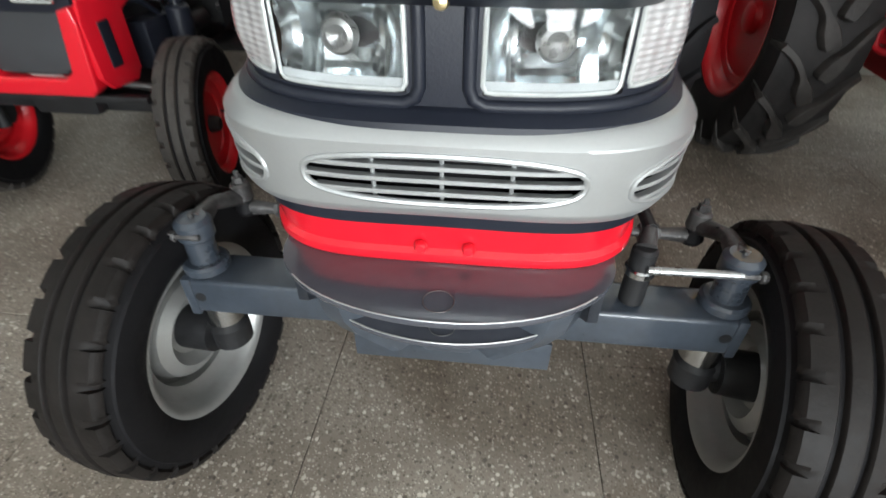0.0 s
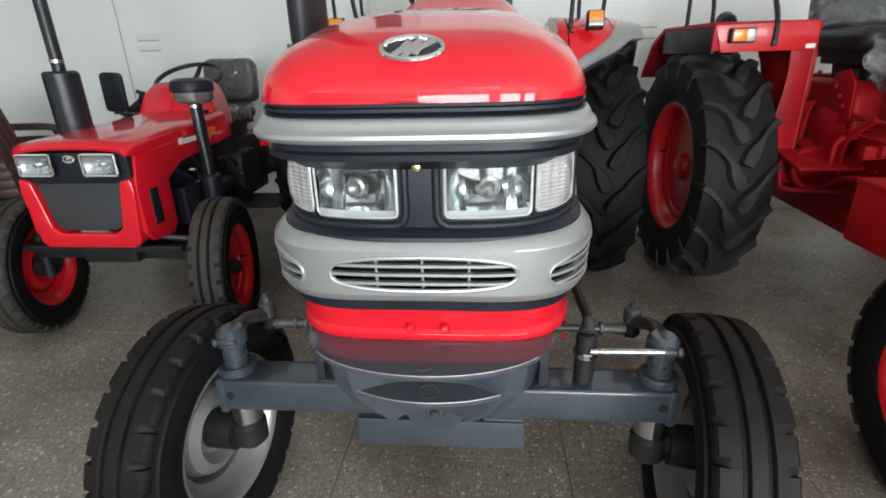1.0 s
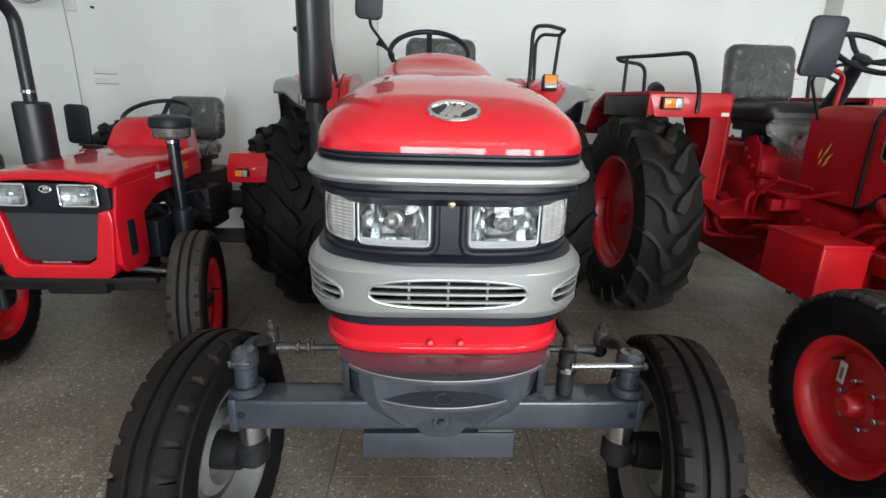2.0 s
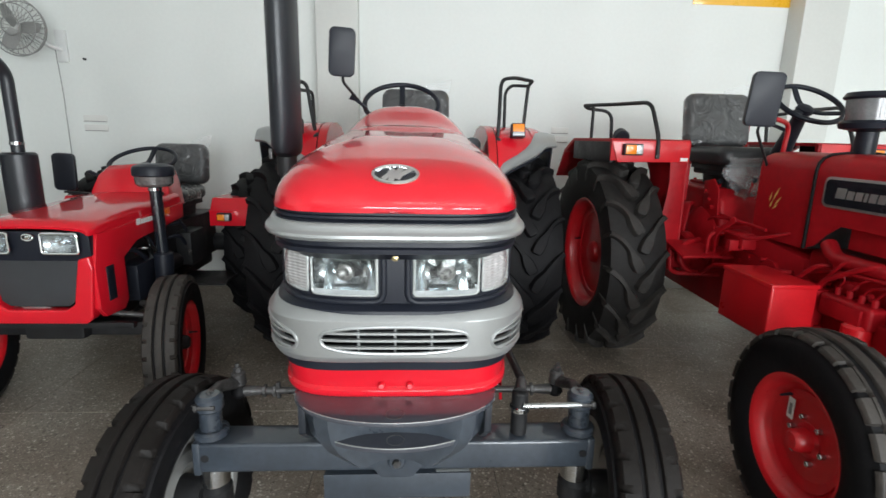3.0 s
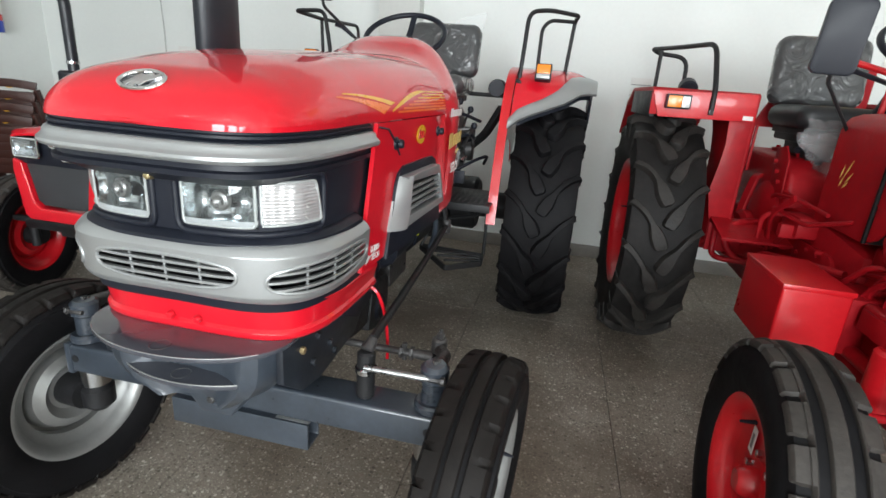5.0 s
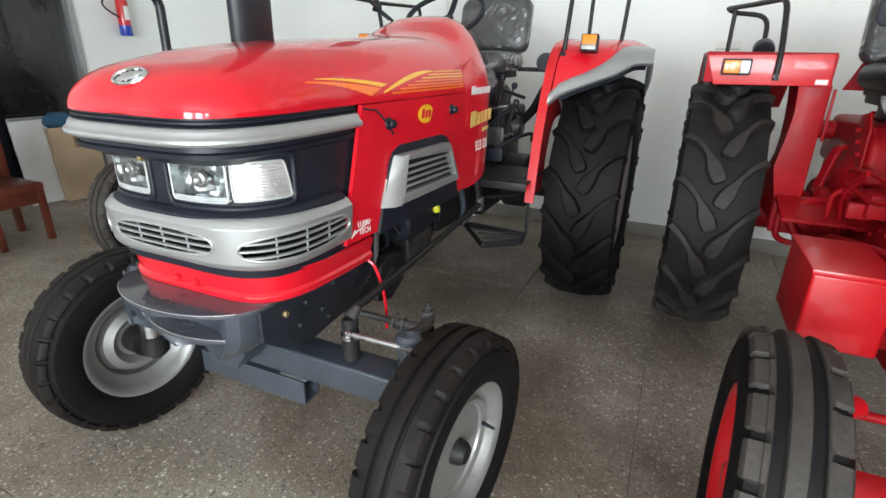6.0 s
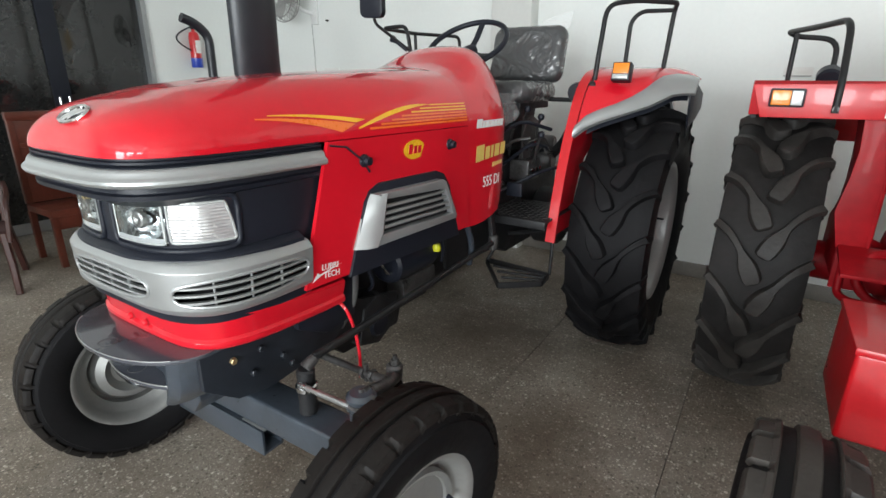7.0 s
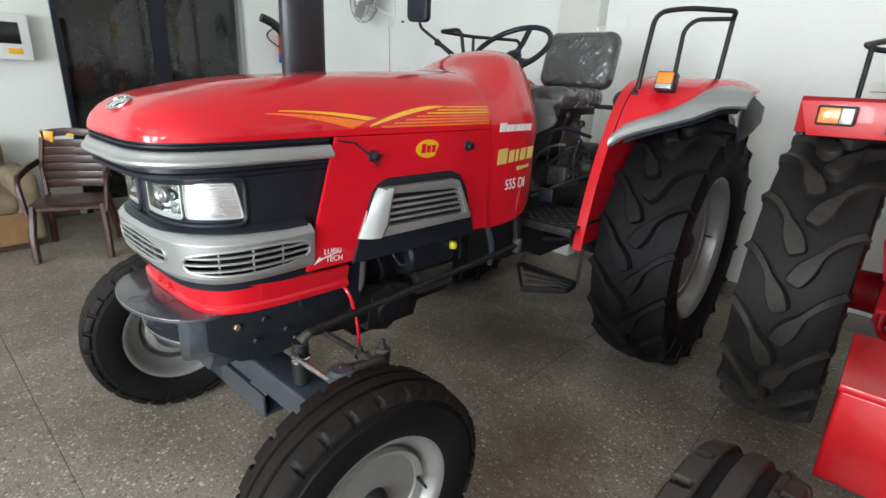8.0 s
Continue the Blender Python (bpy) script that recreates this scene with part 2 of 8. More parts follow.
def terrazzo():
    """Worn cast floor: grey-brown binder, pale and dark chips, broad stains, shade painted by the tractors."""
    m = bpy.data.materials.new("terrazzo")
    m.use_nodes = True
    n, l = m.node_tree.nodes, m.node_tree.links
    p = n["Principled BSDF"]
    co = n.new("ShaderNodeTexCoord")
    geo = n.new("ShaderNodeNewGeometry")

    def ramp(src, stops):
        r = n.new("ShaderNodeValToRGB")
        e = r.color_ramp.elements
        e[0].position, e[0].color = stops[0][0], (*stops[0][1], 1)
        e[1].position, e[1].color = stops[-1][0], (*stops[-1][1], 1)
        for pos, c in stops[1:-1]:
            e.new(pos).color = (*c, 1)
        l.new(src, r.inputs[0])
        return r.outputs[0]

    def noise_of(scale, detail=4, rough=0.55):
        t = n.new("ShaderNodeTexNoise")
        t.inputs["Scale"].default_value, t.inputs["Detail"].default_value, t.inputs["Roughness"].default_value = scale, detail, rough
        l.new(geo.outputs["Position"], t.inputs["Vector"])
        return t.outputs["Fac"]

    def mixed(kind, fac, a, b):
        x = n.new("ShaderNodeMix")
        x.data_type, x.blend_type = "RGBA", kind
        for s, v in ((x.inputs[0], fac), (x.inputs[6], a), (x.inputs[7], b)):
            if isinstance(v, (int, float)):
                s.default_value = v
            elif isinstance(v, tuple):
                s.default_value = (*v, 1)
            else:
                l.new(v, s)
        return x.outputs[2]

    base = ramp(noise_of(2.2, 6), [(0.3, (0.190, 0.162, 0.136)), (0.5, (0.250, 0.220, 0.187)), (0.7, (0.315, 0.282, 0.242))])

    def chip_layer(under, scale, reach, amount):
        cells = n.new("ShaderNodeTexVoronoi")
        cells.inputs["Scale"].default_value = scale
        l.new(geo.outputs["Position"], cells.inputs["Vector"])
        grey = n.new("ShaderNodeSeparateColor")
        l.new(cells.outputs["Color"], grey.inputs[0])
        tones = ramp(grey.outputs[0], [(0.0, (0.060, 0.050, 0.041)), (0.25, (0.13, 0.113, 0.095)), (0.55, (0.235, 0.208, 0.178)), (0.75, (0.48, 0.44, 0.385)), (1.0, (0.78, 0.74, 0.66))])
        size = n.new("ShaderNodeMath")
        size.operation = "MULTIPLY"
        size.inputs[1].default_value = reach
        l.new(grey.outputs[1], size.inputs[0])
        gap = n.new("ShaderNodeMath")
        gap.operation = "SUBTRACT"
        l.new(size.outputs[0], gap.inputs[0])
        l.new(cells.outputs["Distance"], gap.inputs[1])
        edge = ramp(gap.outputs[0], [(0.0, (0, 0, 0)), (0.2, (amount, amount, amount))])
        return mixed("MIX", edge, under, tones)

    body = chip_layer(base, 210, 0.8, 0.60)
    body = chip_layer(body, 82, 0.70, 0.74)
    stain = ramp(noise_of(0.8, 5, 0.6), [(0.34, (0.60, 0.55, 0.49)), (0.5, (0.93, 0.91, 0.88)), (0.66, (1.10, 1.09, 1.07))])
    body = mixed("MULTIPLY", 1.0, body, stain)
    rust = ramp(noise_of(3.1, 5), [(0.62, (0, 0, 0)), (0.75, (0.5, 0.5, 0.5))])
    body = mixed("MIX", rust, body, (0.13, 0.085, 0.055))
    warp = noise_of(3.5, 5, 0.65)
    # oil stains, plus broad patches that paint the shade behind and beside the tractors
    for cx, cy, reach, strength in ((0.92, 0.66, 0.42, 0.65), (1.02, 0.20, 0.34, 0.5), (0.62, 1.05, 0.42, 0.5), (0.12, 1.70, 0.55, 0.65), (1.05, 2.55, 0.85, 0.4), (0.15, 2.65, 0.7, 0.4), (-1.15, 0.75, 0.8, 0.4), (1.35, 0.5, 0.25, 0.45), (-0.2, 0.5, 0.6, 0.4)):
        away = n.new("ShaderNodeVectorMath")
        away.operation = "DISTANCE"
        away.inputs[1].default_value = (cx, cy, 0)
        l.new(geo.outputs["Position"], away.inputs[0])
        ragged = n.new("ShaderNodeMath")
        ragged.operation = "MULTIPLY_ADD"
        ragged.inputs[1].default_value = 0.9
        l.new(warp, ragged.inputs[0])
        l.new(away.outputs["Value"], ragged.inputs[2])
        oil_shade = ramp(ragged.outputs[0], [(reach * 0.4 + 0.30, (strength,) * 3), (reach + 0.42, (0, 0, 0))])
        body = mixed("MIX", oil_shade, body, (0.085, 0.058, 0.038))
    l.new(body, p.inputs["Base Color"])
    rr = n.new("ShaderNodeMapRange")
    rr.inputs["To Min"].default_value, rr.inputs["To Max"].default_value = 0.28, 0.55
    l.new(noise_of(4.0), rr.inputs["Value"])
    l.new(rr.outputs[0], p.inputs["Roughness"])
    p.inputs["Specular IOR Level"].default_value = 0.28
    b = n.new("ShaderNodeBump")
    b.inputs["Strength"].default_value, b.inputs["Distance"].default_value = 0.12, 0.003
    l.new(noise_of(120, 2), b.inputs["Height"])
    l.new(b.outputs[0], p.inputs["Normal"])
    return m


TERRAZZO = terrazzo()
JOINT = mat("floor_joint", (0.15, 0.13, 0.11), 0.8, 0, 0, 0.3, 6, 60, 0.2)

# ---- mesh tools ----


def part(name, bm, material, parent=None, label="", sharp=38):
    """Links a bmesh as one mesh object, under a thing or a part."""
    bmesh.ops.recalc_face_normals(bm, faces=bm.faces)
    lim = radians(sharp)
    for f in bm.faces:
        f.smooth = True
    for e in bm.edges:
        e.smooth = len(e.link_faces) == 2 and e.calc_face_angle(0) < lim
    me = bpy.data.meshes.new(name)
    bm.to_mesh(me)
    bm.free()
    me.materials.append(material)
    ob = new(name, me)
    if parent is not None:
        ob.parent = parent
    if label:
        ob["label"] = label
    return ob


def twin(name, ob, parent, m, label=""):
    """A part on the mesh of another one, at its own place."""
    o = new(name, ob.data)
    o.parent = parent
    o.matrix_basis = m
    if label:
        o["label"] = label
    return o


def thing(name, label, category, m=None, group="", kind=""):
    ob = new(name)
    if m is not None:
        ob.matrix_basis = m
    return tagged(ob, label, category, group, kind)


def box(x0, x1, y0, y1, z0, z1, bevel=0.004, seg=2, bm=None):
    own = bmesh.new()
    bmesh.ops.create_cube(own, size=1, matrix=Matrix.Translation(((x0 + x1) / 2, (y0 + y1) / 2, (z0 + z1) / 2)) @ Matrix.Diagonal((abs(x1 - x0), abs(y1 - y0), abs(z1 - z0), 1)))
    if bevel:
        bmesh.ops.bevel(own, geom=own.edges, offset=min(bevel, 0.45 * min(abs(x1 - x0), abs(y1 - y0), abs(z1 - z0))), segments=seg, profile=0.6, affect="EDGES")
    return merge(bm, own)


def merge(bm, own, m=None):
    if m is not None:
        own.transform(m)
    if bm is None:
        return own
    me = bpy.data.meshes.new("tmp")
    own.to_mesh(me)
    own.free()
    bm.from_mesh(me)
    bpy.data.meshes.remove(me)
    return bm


def grid(rings, wrap=False, close=False, caps=True, bm=None):
    """A skin over rings of equally many points. wrap: the ring closes on itself; close: the last ring meets the first."""
    bm = bm or bmesh.new()
    vs = [[bm.verts.new(p) for p in r] for r in rings]
    k = len(vs[0])
    for i in range(len(vs) if close else len(vs) - 1):
        a, b = vs[i], vs[(i + 1) % len(vs)]
        for j in range(k if wrap else k - 1):
            bm.faces.new((a[j], a[(j + 1) % k], b[(j + 1) % k], b[j]))
    if caps and wrap and not close:
        bm.faces.new(vs[0][::-1])
        bm.faces.new(vs[-1])
    return bm


def lathe(profile, seg=32, axis="z", bm=None, caps=True):
    """Turns (radius, height) pairs about an axis through the origin."""
    rings = []
    for r, h in profile:
        r = max(r, 0.0005)
        ring = []
        for i in range(seg):
            c, s = r * math.cos(2 * math.pi * i / seg), r * math.sin(2 * math.pi * i / seg)
            ring.append({"z": (c, s, h), "x": (h, c, s), "y": (c, h, s)}[axis])
        rings.append(ring)
    return grid(rings, wrap=True, caps=caps, bm=bm)


def cyl(p, q, r, seg=14, r2=None, bevel=0.0, bm=None):
    """A round bar from p to q."""
    p, q = Vector(p), Vector(q)
    h = (q - p).length
    r2 = r if r2 is None else r2
    e = min(bevel, h / 3, r / 2)
    prof = [(r - e, 0), (r, e), (r2, h - e), (r2 - e, h)] if e else [(r, 0), (r2, h)]
    own = lathe(prof, seg)
    own.transform(Matrix.Translation(p) @ (q - p).to_track_quat("Z", "Y").to_matrix().to_4x4())
    return merge(bm, own)


def rounded(points, radius, steps=5, closed=False):
    """A polyline with its corners rounded off."""
    pts = [Vector(p) for p in points]
    out = []
    n = len(pts)
    for i, p in enumerate(pts):
        if not closed and i in (0, n - 1):
            out.append(p)
            continue
        a, b = pts[i - 1], pts[(i + 1) % n]
        da, db = (a - p), (b - p)
        d = min(radius, da.length * 0.49, db.length * 0.49)
        s, e = p + da.normalized() * d, p + db.normalized() * d
        for k in range(steps + 1):
            t = k / steps
            out.append(s * (1 - t) ** 2 + p * 2 * t * (1 - t) + e * t * t)
    return out


def tube(points, r, seg=8, closed=False, bm=None, flat=None):
    """A bar swept along a line of points. flat: (width, height) for a flat section."""
    pts = [Vector(p) for p in points]
    n = len(pts)
    dirs = []
    for i in range(n):
        a = pts[i - 1] if (i or closed) else pts[i]
        b = pts[(i + 1) % n] if (i < n - 1 or closed) else pts[i]
        dirs.append((b - a).normalized())
    up = Vector((0, 0, 1)) if abs(dirs[0].z) < 0.9 else Vector((1, 0, 0))
    u = dirs[0].cross(up).normalized()
    rings = []
    for i in range(n):
        u = (u - dirs[i] * u.dot(dirs[i])).normalized()
        v = dirs[i].cross(u)
        if flat:
            w, h = flat[0] / 2, flat[1] / 2
            ring = [pts[i] + u * a * w + v * b * h for a, b in ((1, 0.6), (0.8, 1), (-0.8, 1), (-1, 0.6), (-1, -0.6), (-0.8, -1), (0.8, -1), (1, -0.6))]
        else:
            ring = [pts[i] + (u * math.cos(2 * math.pi * k / seg) + v * math.sin(2 * math.pi * k / seg)) * (r[i] if isinstance(r, (list, tuple)) else r) for k in range(seg)]
        rings.append(ring)
    own = grid(rings, wrap=True, close=closed)
    return merge(bm, own)


def prism(poly, z0, z1, bevel=0.0, axis="z", seg=2, bm=None):
    """A flat outline with thickness. axis: the direction of the thickness; the outline's (a, b) are the other two, in order x, y, z."""
    own = bmesh.new()
    put3 = {"z": lambda a, b, h: (a, b, h), "x": lambda a, b, h: (h, a, b), "y": lambda a, b, h: (a, h, b)}[axis]
    lo = [own.verts.new(put3(a, b, z0)) for a, b in poly]
    hi = [own.verts.new(put3(a, b, z1)) for a, b in poly]
    own.faces.new(lo[::-1])
    own.faces.new(hi)
    for i in range(len(poly)):
        j = (i + 1) % len(poly)
        own.faces.new((lo[i], lo[j], hi[j], hi[i]))
    if bevel:
        bmesh.ops.recalc_face_normals(own, faces=own.faces)
        bmesh.ops.bevel(own, geom=own.edges, offset=bevel, segments=seg, profile=0.6, affect="EDGES")
    return merge(bm, own)


def round_poly(w, h, r, n=5, cx=0.0, cy=0.0):
    out = []
    for sx, sy, a0 in ((1, 1, 0), (-1, 1, 90), (-1, -1, 180), (1, -1, 270)):
        for i in range(n + 1):
            a = radians(a0 + 90 * i / n)
            out.append((cx + sx * (w / 2 - r) + r * math.cos(a), cy + sy * (h / 2 - r) + r * math.sin(a)))
    return out


def cushion(w, d, h, r, steps=4, m=None, bm=None):
    """A rounded pad on the ground plane of its own space, w by d, h high."""
    rings = []
    for flip in (False, True):
        for k in range(steps + 1):
            q = math.pi / 2 * (steps - k if flip else k) / steps
            inset, z = r * (1 - math.sin(q)), r * (1 - math.cos(q))
            rings.append([(x, y, h - z if flip else z) for x, y in round_poly(w - 2 * inset, d - 2 * inset, max(0.012, r * 1.3 - inset * 0.5), 5)])
    return merge(bm, grid(rings, wrap=True), m)


def word(name, text, size, material, parent, m, depth=0.0006):
    """Letters in the built-in font, each a mesh of its own, centred, on the xy plane of m."""
    cu = bpy.data.curves.new(name, "FONT")
    cu.body, cu.size, cu.extrude, cu.align_x, cu.align_y = text, size, depth, "CENTER", "CENTER"
    tmp = bpy.data.objects.new("tmp", cu)
    me = bpy.data.meshes.new_from_object(tmp)
    bpy.data.objects.remove(tmp)
    bm = bmesh.new()
    bm.from_mesh(me)
    left = set(bm.verts)
    while left:
        seen, todo = set(), [min(left, key=lambda v: v.index)]
        while todo:
            v = todo.pop()
            if v not in seen:
                seen.add(v)
                todo += [e.other_vert(v) for e in v.link_edges]
        left -= seen
        num = {v: i for i, v in enumerate(sorted(seen, key=lambda v: v.index))}
        piece = bpy.data.meshes.new(name)
        piece.from_pydata([v.co[:] for v in num], [], [[num[v] for v in f.verts] for f in bm.faces if f.verts[0] in num])
        piece.materials.append(material)
        ob = new(name, piece)
        ob.parent, ob.matrix_basis = parent, m
    bm.free()

# ---- the room ----


def slab(name, label, x0, x1, y0, y1, z0, z1, material, bevel=0.0, category="wall"):
    return tagged(part(name, box(x0, x1, y0, y1, z0, z1, bevel), material), label, category, kind="structure")


floor = tagged(part("floor", box(XL - 0.3, XR + 0.3, YF - 0.3, YB + 0.3, -0.12, -0.006, 0), JOINT), "grey-brown terrazzo floor of large square cast slabs", "floor", kind="structure")
slab("ceiling", "plain white painted ceiling", XL - 0.2, XR + 0.2, YF - 0.2, YB + 0.2, ZC, ZC + 0.2, CEIL, category="ceiling")
slab("wall_back", "white painted plaster wall behind the tractors", XL - 0.2, XR + 0.2, YB, YB + 0.2, -0.1, ZC, WALL)
slab("wall_right", "white painted plaster wall", XR, XR + 0.2, YF, YB, -0.1, ZC, WALL)
# the left wall, open for the glass door
DY0, DY1, DZ = 0.59, 2.40, 2.55
slab("wall_left_1", "white painted plaster wall beside the glass door", XL - 0.2, XL, DY1, YB, -0.1, ZC, WALL)
slab("wall_left_2", "white painted plaster wall behind the sofa", XL - 0.2, XL, YF, DY0, -0.1, ZC, WALL)
slab("wall_left_3", "white painted lintel over the glass door", XL - 0.2, XL, DY0, DY1, DZ, ZC, WALL)
# the shop front
slab("wall_front_sill", "white painted parapet under the shop windows", XL - 0.2, XR + 0.2, YF - 0.2, YF, -0.1, WZ0, WALL)
slab("wall_front_head", "white painted wall over the shop windows", XL - 0.2, XR + 0.2, YF - 0.2, YF, WZ1, ZC, WALL)
edges = [XL - 0.2] + [v for w in WINDOWS for v in w] + [XR + 0.2]
for i in range(0, len(edges), 2):
    slab(f"wall_front_pier_{i // 2 + 1}", "white painted pier between the shop windows", edges[i], edges[i + 1], YF - 0.2, YF, WZ0, WZ1, WALL)
slab("column_1", "white painted square column on the back wall", -0.80, -0.45, YB - 0.14, YB + 0.01, -0.05, ZC, COLUMN, 0.006, "column")
slab("column_2", "pale grey painted square column on the back wall", 3.40, 3.80, YB - 0.20, YB + 0.01, -0.05, ZC, COLUMN, 0.006, "column")
for i, (a, b) in enumerate(((XL, -0.80), (-0.45, 3.40), (3.80, XR))):
    slab(f"baseboard_{i + 1}", "dark grey stone skirting along the back wall", a, b, YB - 0.02, YB + 0.01, 0, 0.11, SKIRT, 0.004, "skirting")
slab("baseboard_4", "dark grey stone skirting along the side wall", XL - 0.01, XL + 0.02, DY1 + 0.06, YB - 0.02, 0, 0.11, SKIRT, 0.004, "skirting")
slab("baseboard_5", "dark grey stone skirting behind the sofa", XL - 0.01, XL + 0.02, YF, DY0 - 0.06, 0, 0.11, SKIRT, 0.004, "skirting")
slab("ground", "bare pale paving outside the shop", -40, 40, -46, YF - 0.3, -0.4, -0.12, SKIRT, 0, "ground")

for x, y in TUBES:
    lamp = thing("tube_light", "white fluorescent tube batten on the ceiling", "ceiling light", pose(x, y, ZC), "ceiling tubes")
    part("housing", box(-0.62, 0.62, -0.035, 0.035, -0.05, 0.0, 0.006), WHITE_PLASTIC, lamp)
    part("tube", cyl((-0.59, 0, -0.075), (0.59, 0, -0.075), 0.013, 10), TUBE_GLASS, lamp)
    for s in (-1, 1):
        part("cap", box(s * 0.6 - 0.012, s * 0.6 + 0.012, -0.016, 0.016, -0.095, -0.045, 0.003), WHITE_PLASTIC, lamp)

# glass door leaves in a grey frame
door = tagged(thing("door_1", "dark tinted double glass door in a grey aluminium frame", "door", kind="structure"), kind="structure")
for y in (DY0, DY1):
    s = 1 if y == DY0 else -1
    part("door_frame", box(XL - 0.12, XL + 0.02, min(y, y + s * 0.05), max(y, y + s * 0.05), 0, DZ, 0.004), ALU if y == DY1 else BLACK_PLASTIC, door)
part("door_frame", box(XL - 0.12, XL + 0.02, DY0 + 0.05, DY1 - 0.05, DZ - 0.05, DZ, 0.004), ALU, door)
DM = 1.508
for a, b in ((DY0 + 0.055, DM), (DM + 0.004, DY1 - 0.055)):
    part("pane", box(XL - 0.07, XL - 0.058, a, b, 0.012, DZ - 0.055, 0.002), TINTED, door, "dark tinted glass")
    part("rail", box(XL - 0.085, XL - 0.04, a, b, 0.008, 0.11, 0.003), ALU, door)
part("meeting_stile", box(XL - 0.09, XL - 0.04, DM - 0.075, DM + 0.075, 0.115, DZ - 0.06, 0.003), BLACK_PLASTIC, door)
for y in (DM - 0.04, DM + 0.04):
    part("door_handle", cyl((XL - 0.015, y, 0.825), (XL - 0.015, y, 1.25), 0.011, 10, bevel=0.004), CHROME, door, "tall chrome pull bar")
    for z in (0.88, 1.19):
        part("handle_post", cyl((XL - 0.06, y, z), (XL - 0.015, y, z), 0.007, 8), CHROME, door)
slab("wall_office", "dim wall of the office behind the glass door", XL - 2.2, XL - 2.1, DY0 - 1, DY1 + 1, -0.1, ZC, WALL)

# wall fan near the corner
fan = thing("wall_fan", "pale grey oscillating fan on a white wall bracket", "fan", pose(-3.00, YB, 2.14))
part("wall_plate", box(0.0, 0.09, -0.03, 0.0, -0.16, 0.10, 0.008), WHITE_PLASTIC, fan)
part("arm", tube(rounded([(0.045, -0.02, -0.06), (0.0, -0.12, -0.04), (-0.08, -0.2, 0.04)], 0.05), 0.018, 10), WHITE_PLASTIC, fan)
part("motor", cyl((-0.08, -0.14, 0.06), (-0.1, -0.28, 0.06), 0.055, 18, 0.045, 0.015), WHITE_PLASTIC, fan)
for d, r in ((-0.26, 0.20), (-0.30, 0.215), (-0.34, 0.17), (-0.36, 0.07)):
    part("cage_ring", tube([(-0.1 + r * math.cos(radians(a)), d, 0.06 + r * math.sin(radians(a))) for a in range(0, 360, 12)], 0.005, 5, True), FAN_WIRE, fan)
for k in range(28):
    a = radians(k * 360 / 28)
    part("cage_wire", tube([(-0.1 + r * math.cos(a), d, 0.06 + r * math.sin(a)) for d, r in ((-0.26, 0.06), (-0.26, 0.20), (-0.30, 0.215), (-0.34, 0.17), (-0.36, 0.05))], 0.0026, 4), FAN_WIRE, fan)
for k in range(3):
    blade = bmesh.new()
    rings = []
    for i in range(7):
        r, w = 0.035 + 0.15 * i / 6, 0.03 + 0.055 * math.sin(math.pi * (0.2 + 0.65 * i / 6))
        c = radians(k * 120)
        row = []
        for q in (-1, 1):
            a = c + q * w / r * 0.6
            row.append((-0.1 + r * math.cos(a), -0.30 + q * 0.018, 0.06 + r * math.sin(a)))
        rings.append(row + [(x, y + 0.003, z) for x, y, z in row[::-1]])
    part("blade", grid(rings, wrap=True, bm=blade), FAN_WIRE, fan)

# fire extinguisher on the side wall
ext = thing("fire_extinguisher", "red fire extinguisher with blue base hung on the wall", "extinguisher", pose(XL, 2.86, 1.545) @ Matrix.Diagonal((1.0, 1.0, 0.95, 1)))
part("cylinder", lathe([(0.0, 0.05), (0.055, 0.055), (0.058, 0.08), (0.058, 0.34), (0.045, 0.385), (0.02, 0.40), (0.018, 0.43), (0.0, 0.43)], 20), RED_ENAMEL, ext).location = (0.075, 0, 0)
part("base_band", lathe([(0.0, 0.0), (0.056, 0.0), (0.06, 0.01), (0.06, 0.105), (0.0, 0.106)], 20), BLUE_PAINT, ext, "blue painted base").location = (0.075, 0, 0)
part("name_plate", box(0.1335, 0.1355, -0.03, 0.03, 0.16, 0.30, 0.001), PAPER, ext, "white printed label")
part("valve", box(0.05, 0.10, -0.02, 0.02, 0.42, 0.47, 0.006), BLACK_PLASTIC, ext)
part("lever", tube([(0.06, 0, 0.47), (0.075, 0.04, 0.50), (0.08, 0.09, 0.50)], 0.008, 6), BLACK_PLASTIC, ext)
part("hook", tube([(0.0, 0, 0.54), (0.03, 0, 0.55), (0.07, 0, 0.47)], 0.006, 6), BLACK_IRON, ext)
part("hose", tube([(0.08 + 0.02 * math.sin(a), -0.02 - 0.20 * math.sin(a), 0.45 - 0.28 * (a / math.pi)) for a in [math.pi * k / 14 for k in range(15)]], 0.009, 8), BLACK_PLASTIC, ext, "curved black rubber hose")
part("nozzle", cyl((0.08, -0.02, 0.17), (0.1, 0.0, 0.07), 0.011, 10, 0.016), BLACK_PLASTIC, ext)

# grey meter box on the wall over the sofa
meter = thing("stabiliser_box", "white wall-mounted voltage stabiliser with a dark window", "electrical box", pose(XL, 0.185, 1.437))
part("case", box(0.0, 0.16, -0.2, 0.2, 0.0, 0.37, 0.015), WHITE_PLASTIC, meter)
part("window", box(0.16, 0.164, -0.15, 0.13, 0.13, 0.30, 0.006), BLACK_GLOSS, meter, "dark display window")
part("sticker", box(0.16, 0.163, 0.03, 0.13, 0.05, 0.095, 0.001), YELLOW, meter, "yellow sticker")

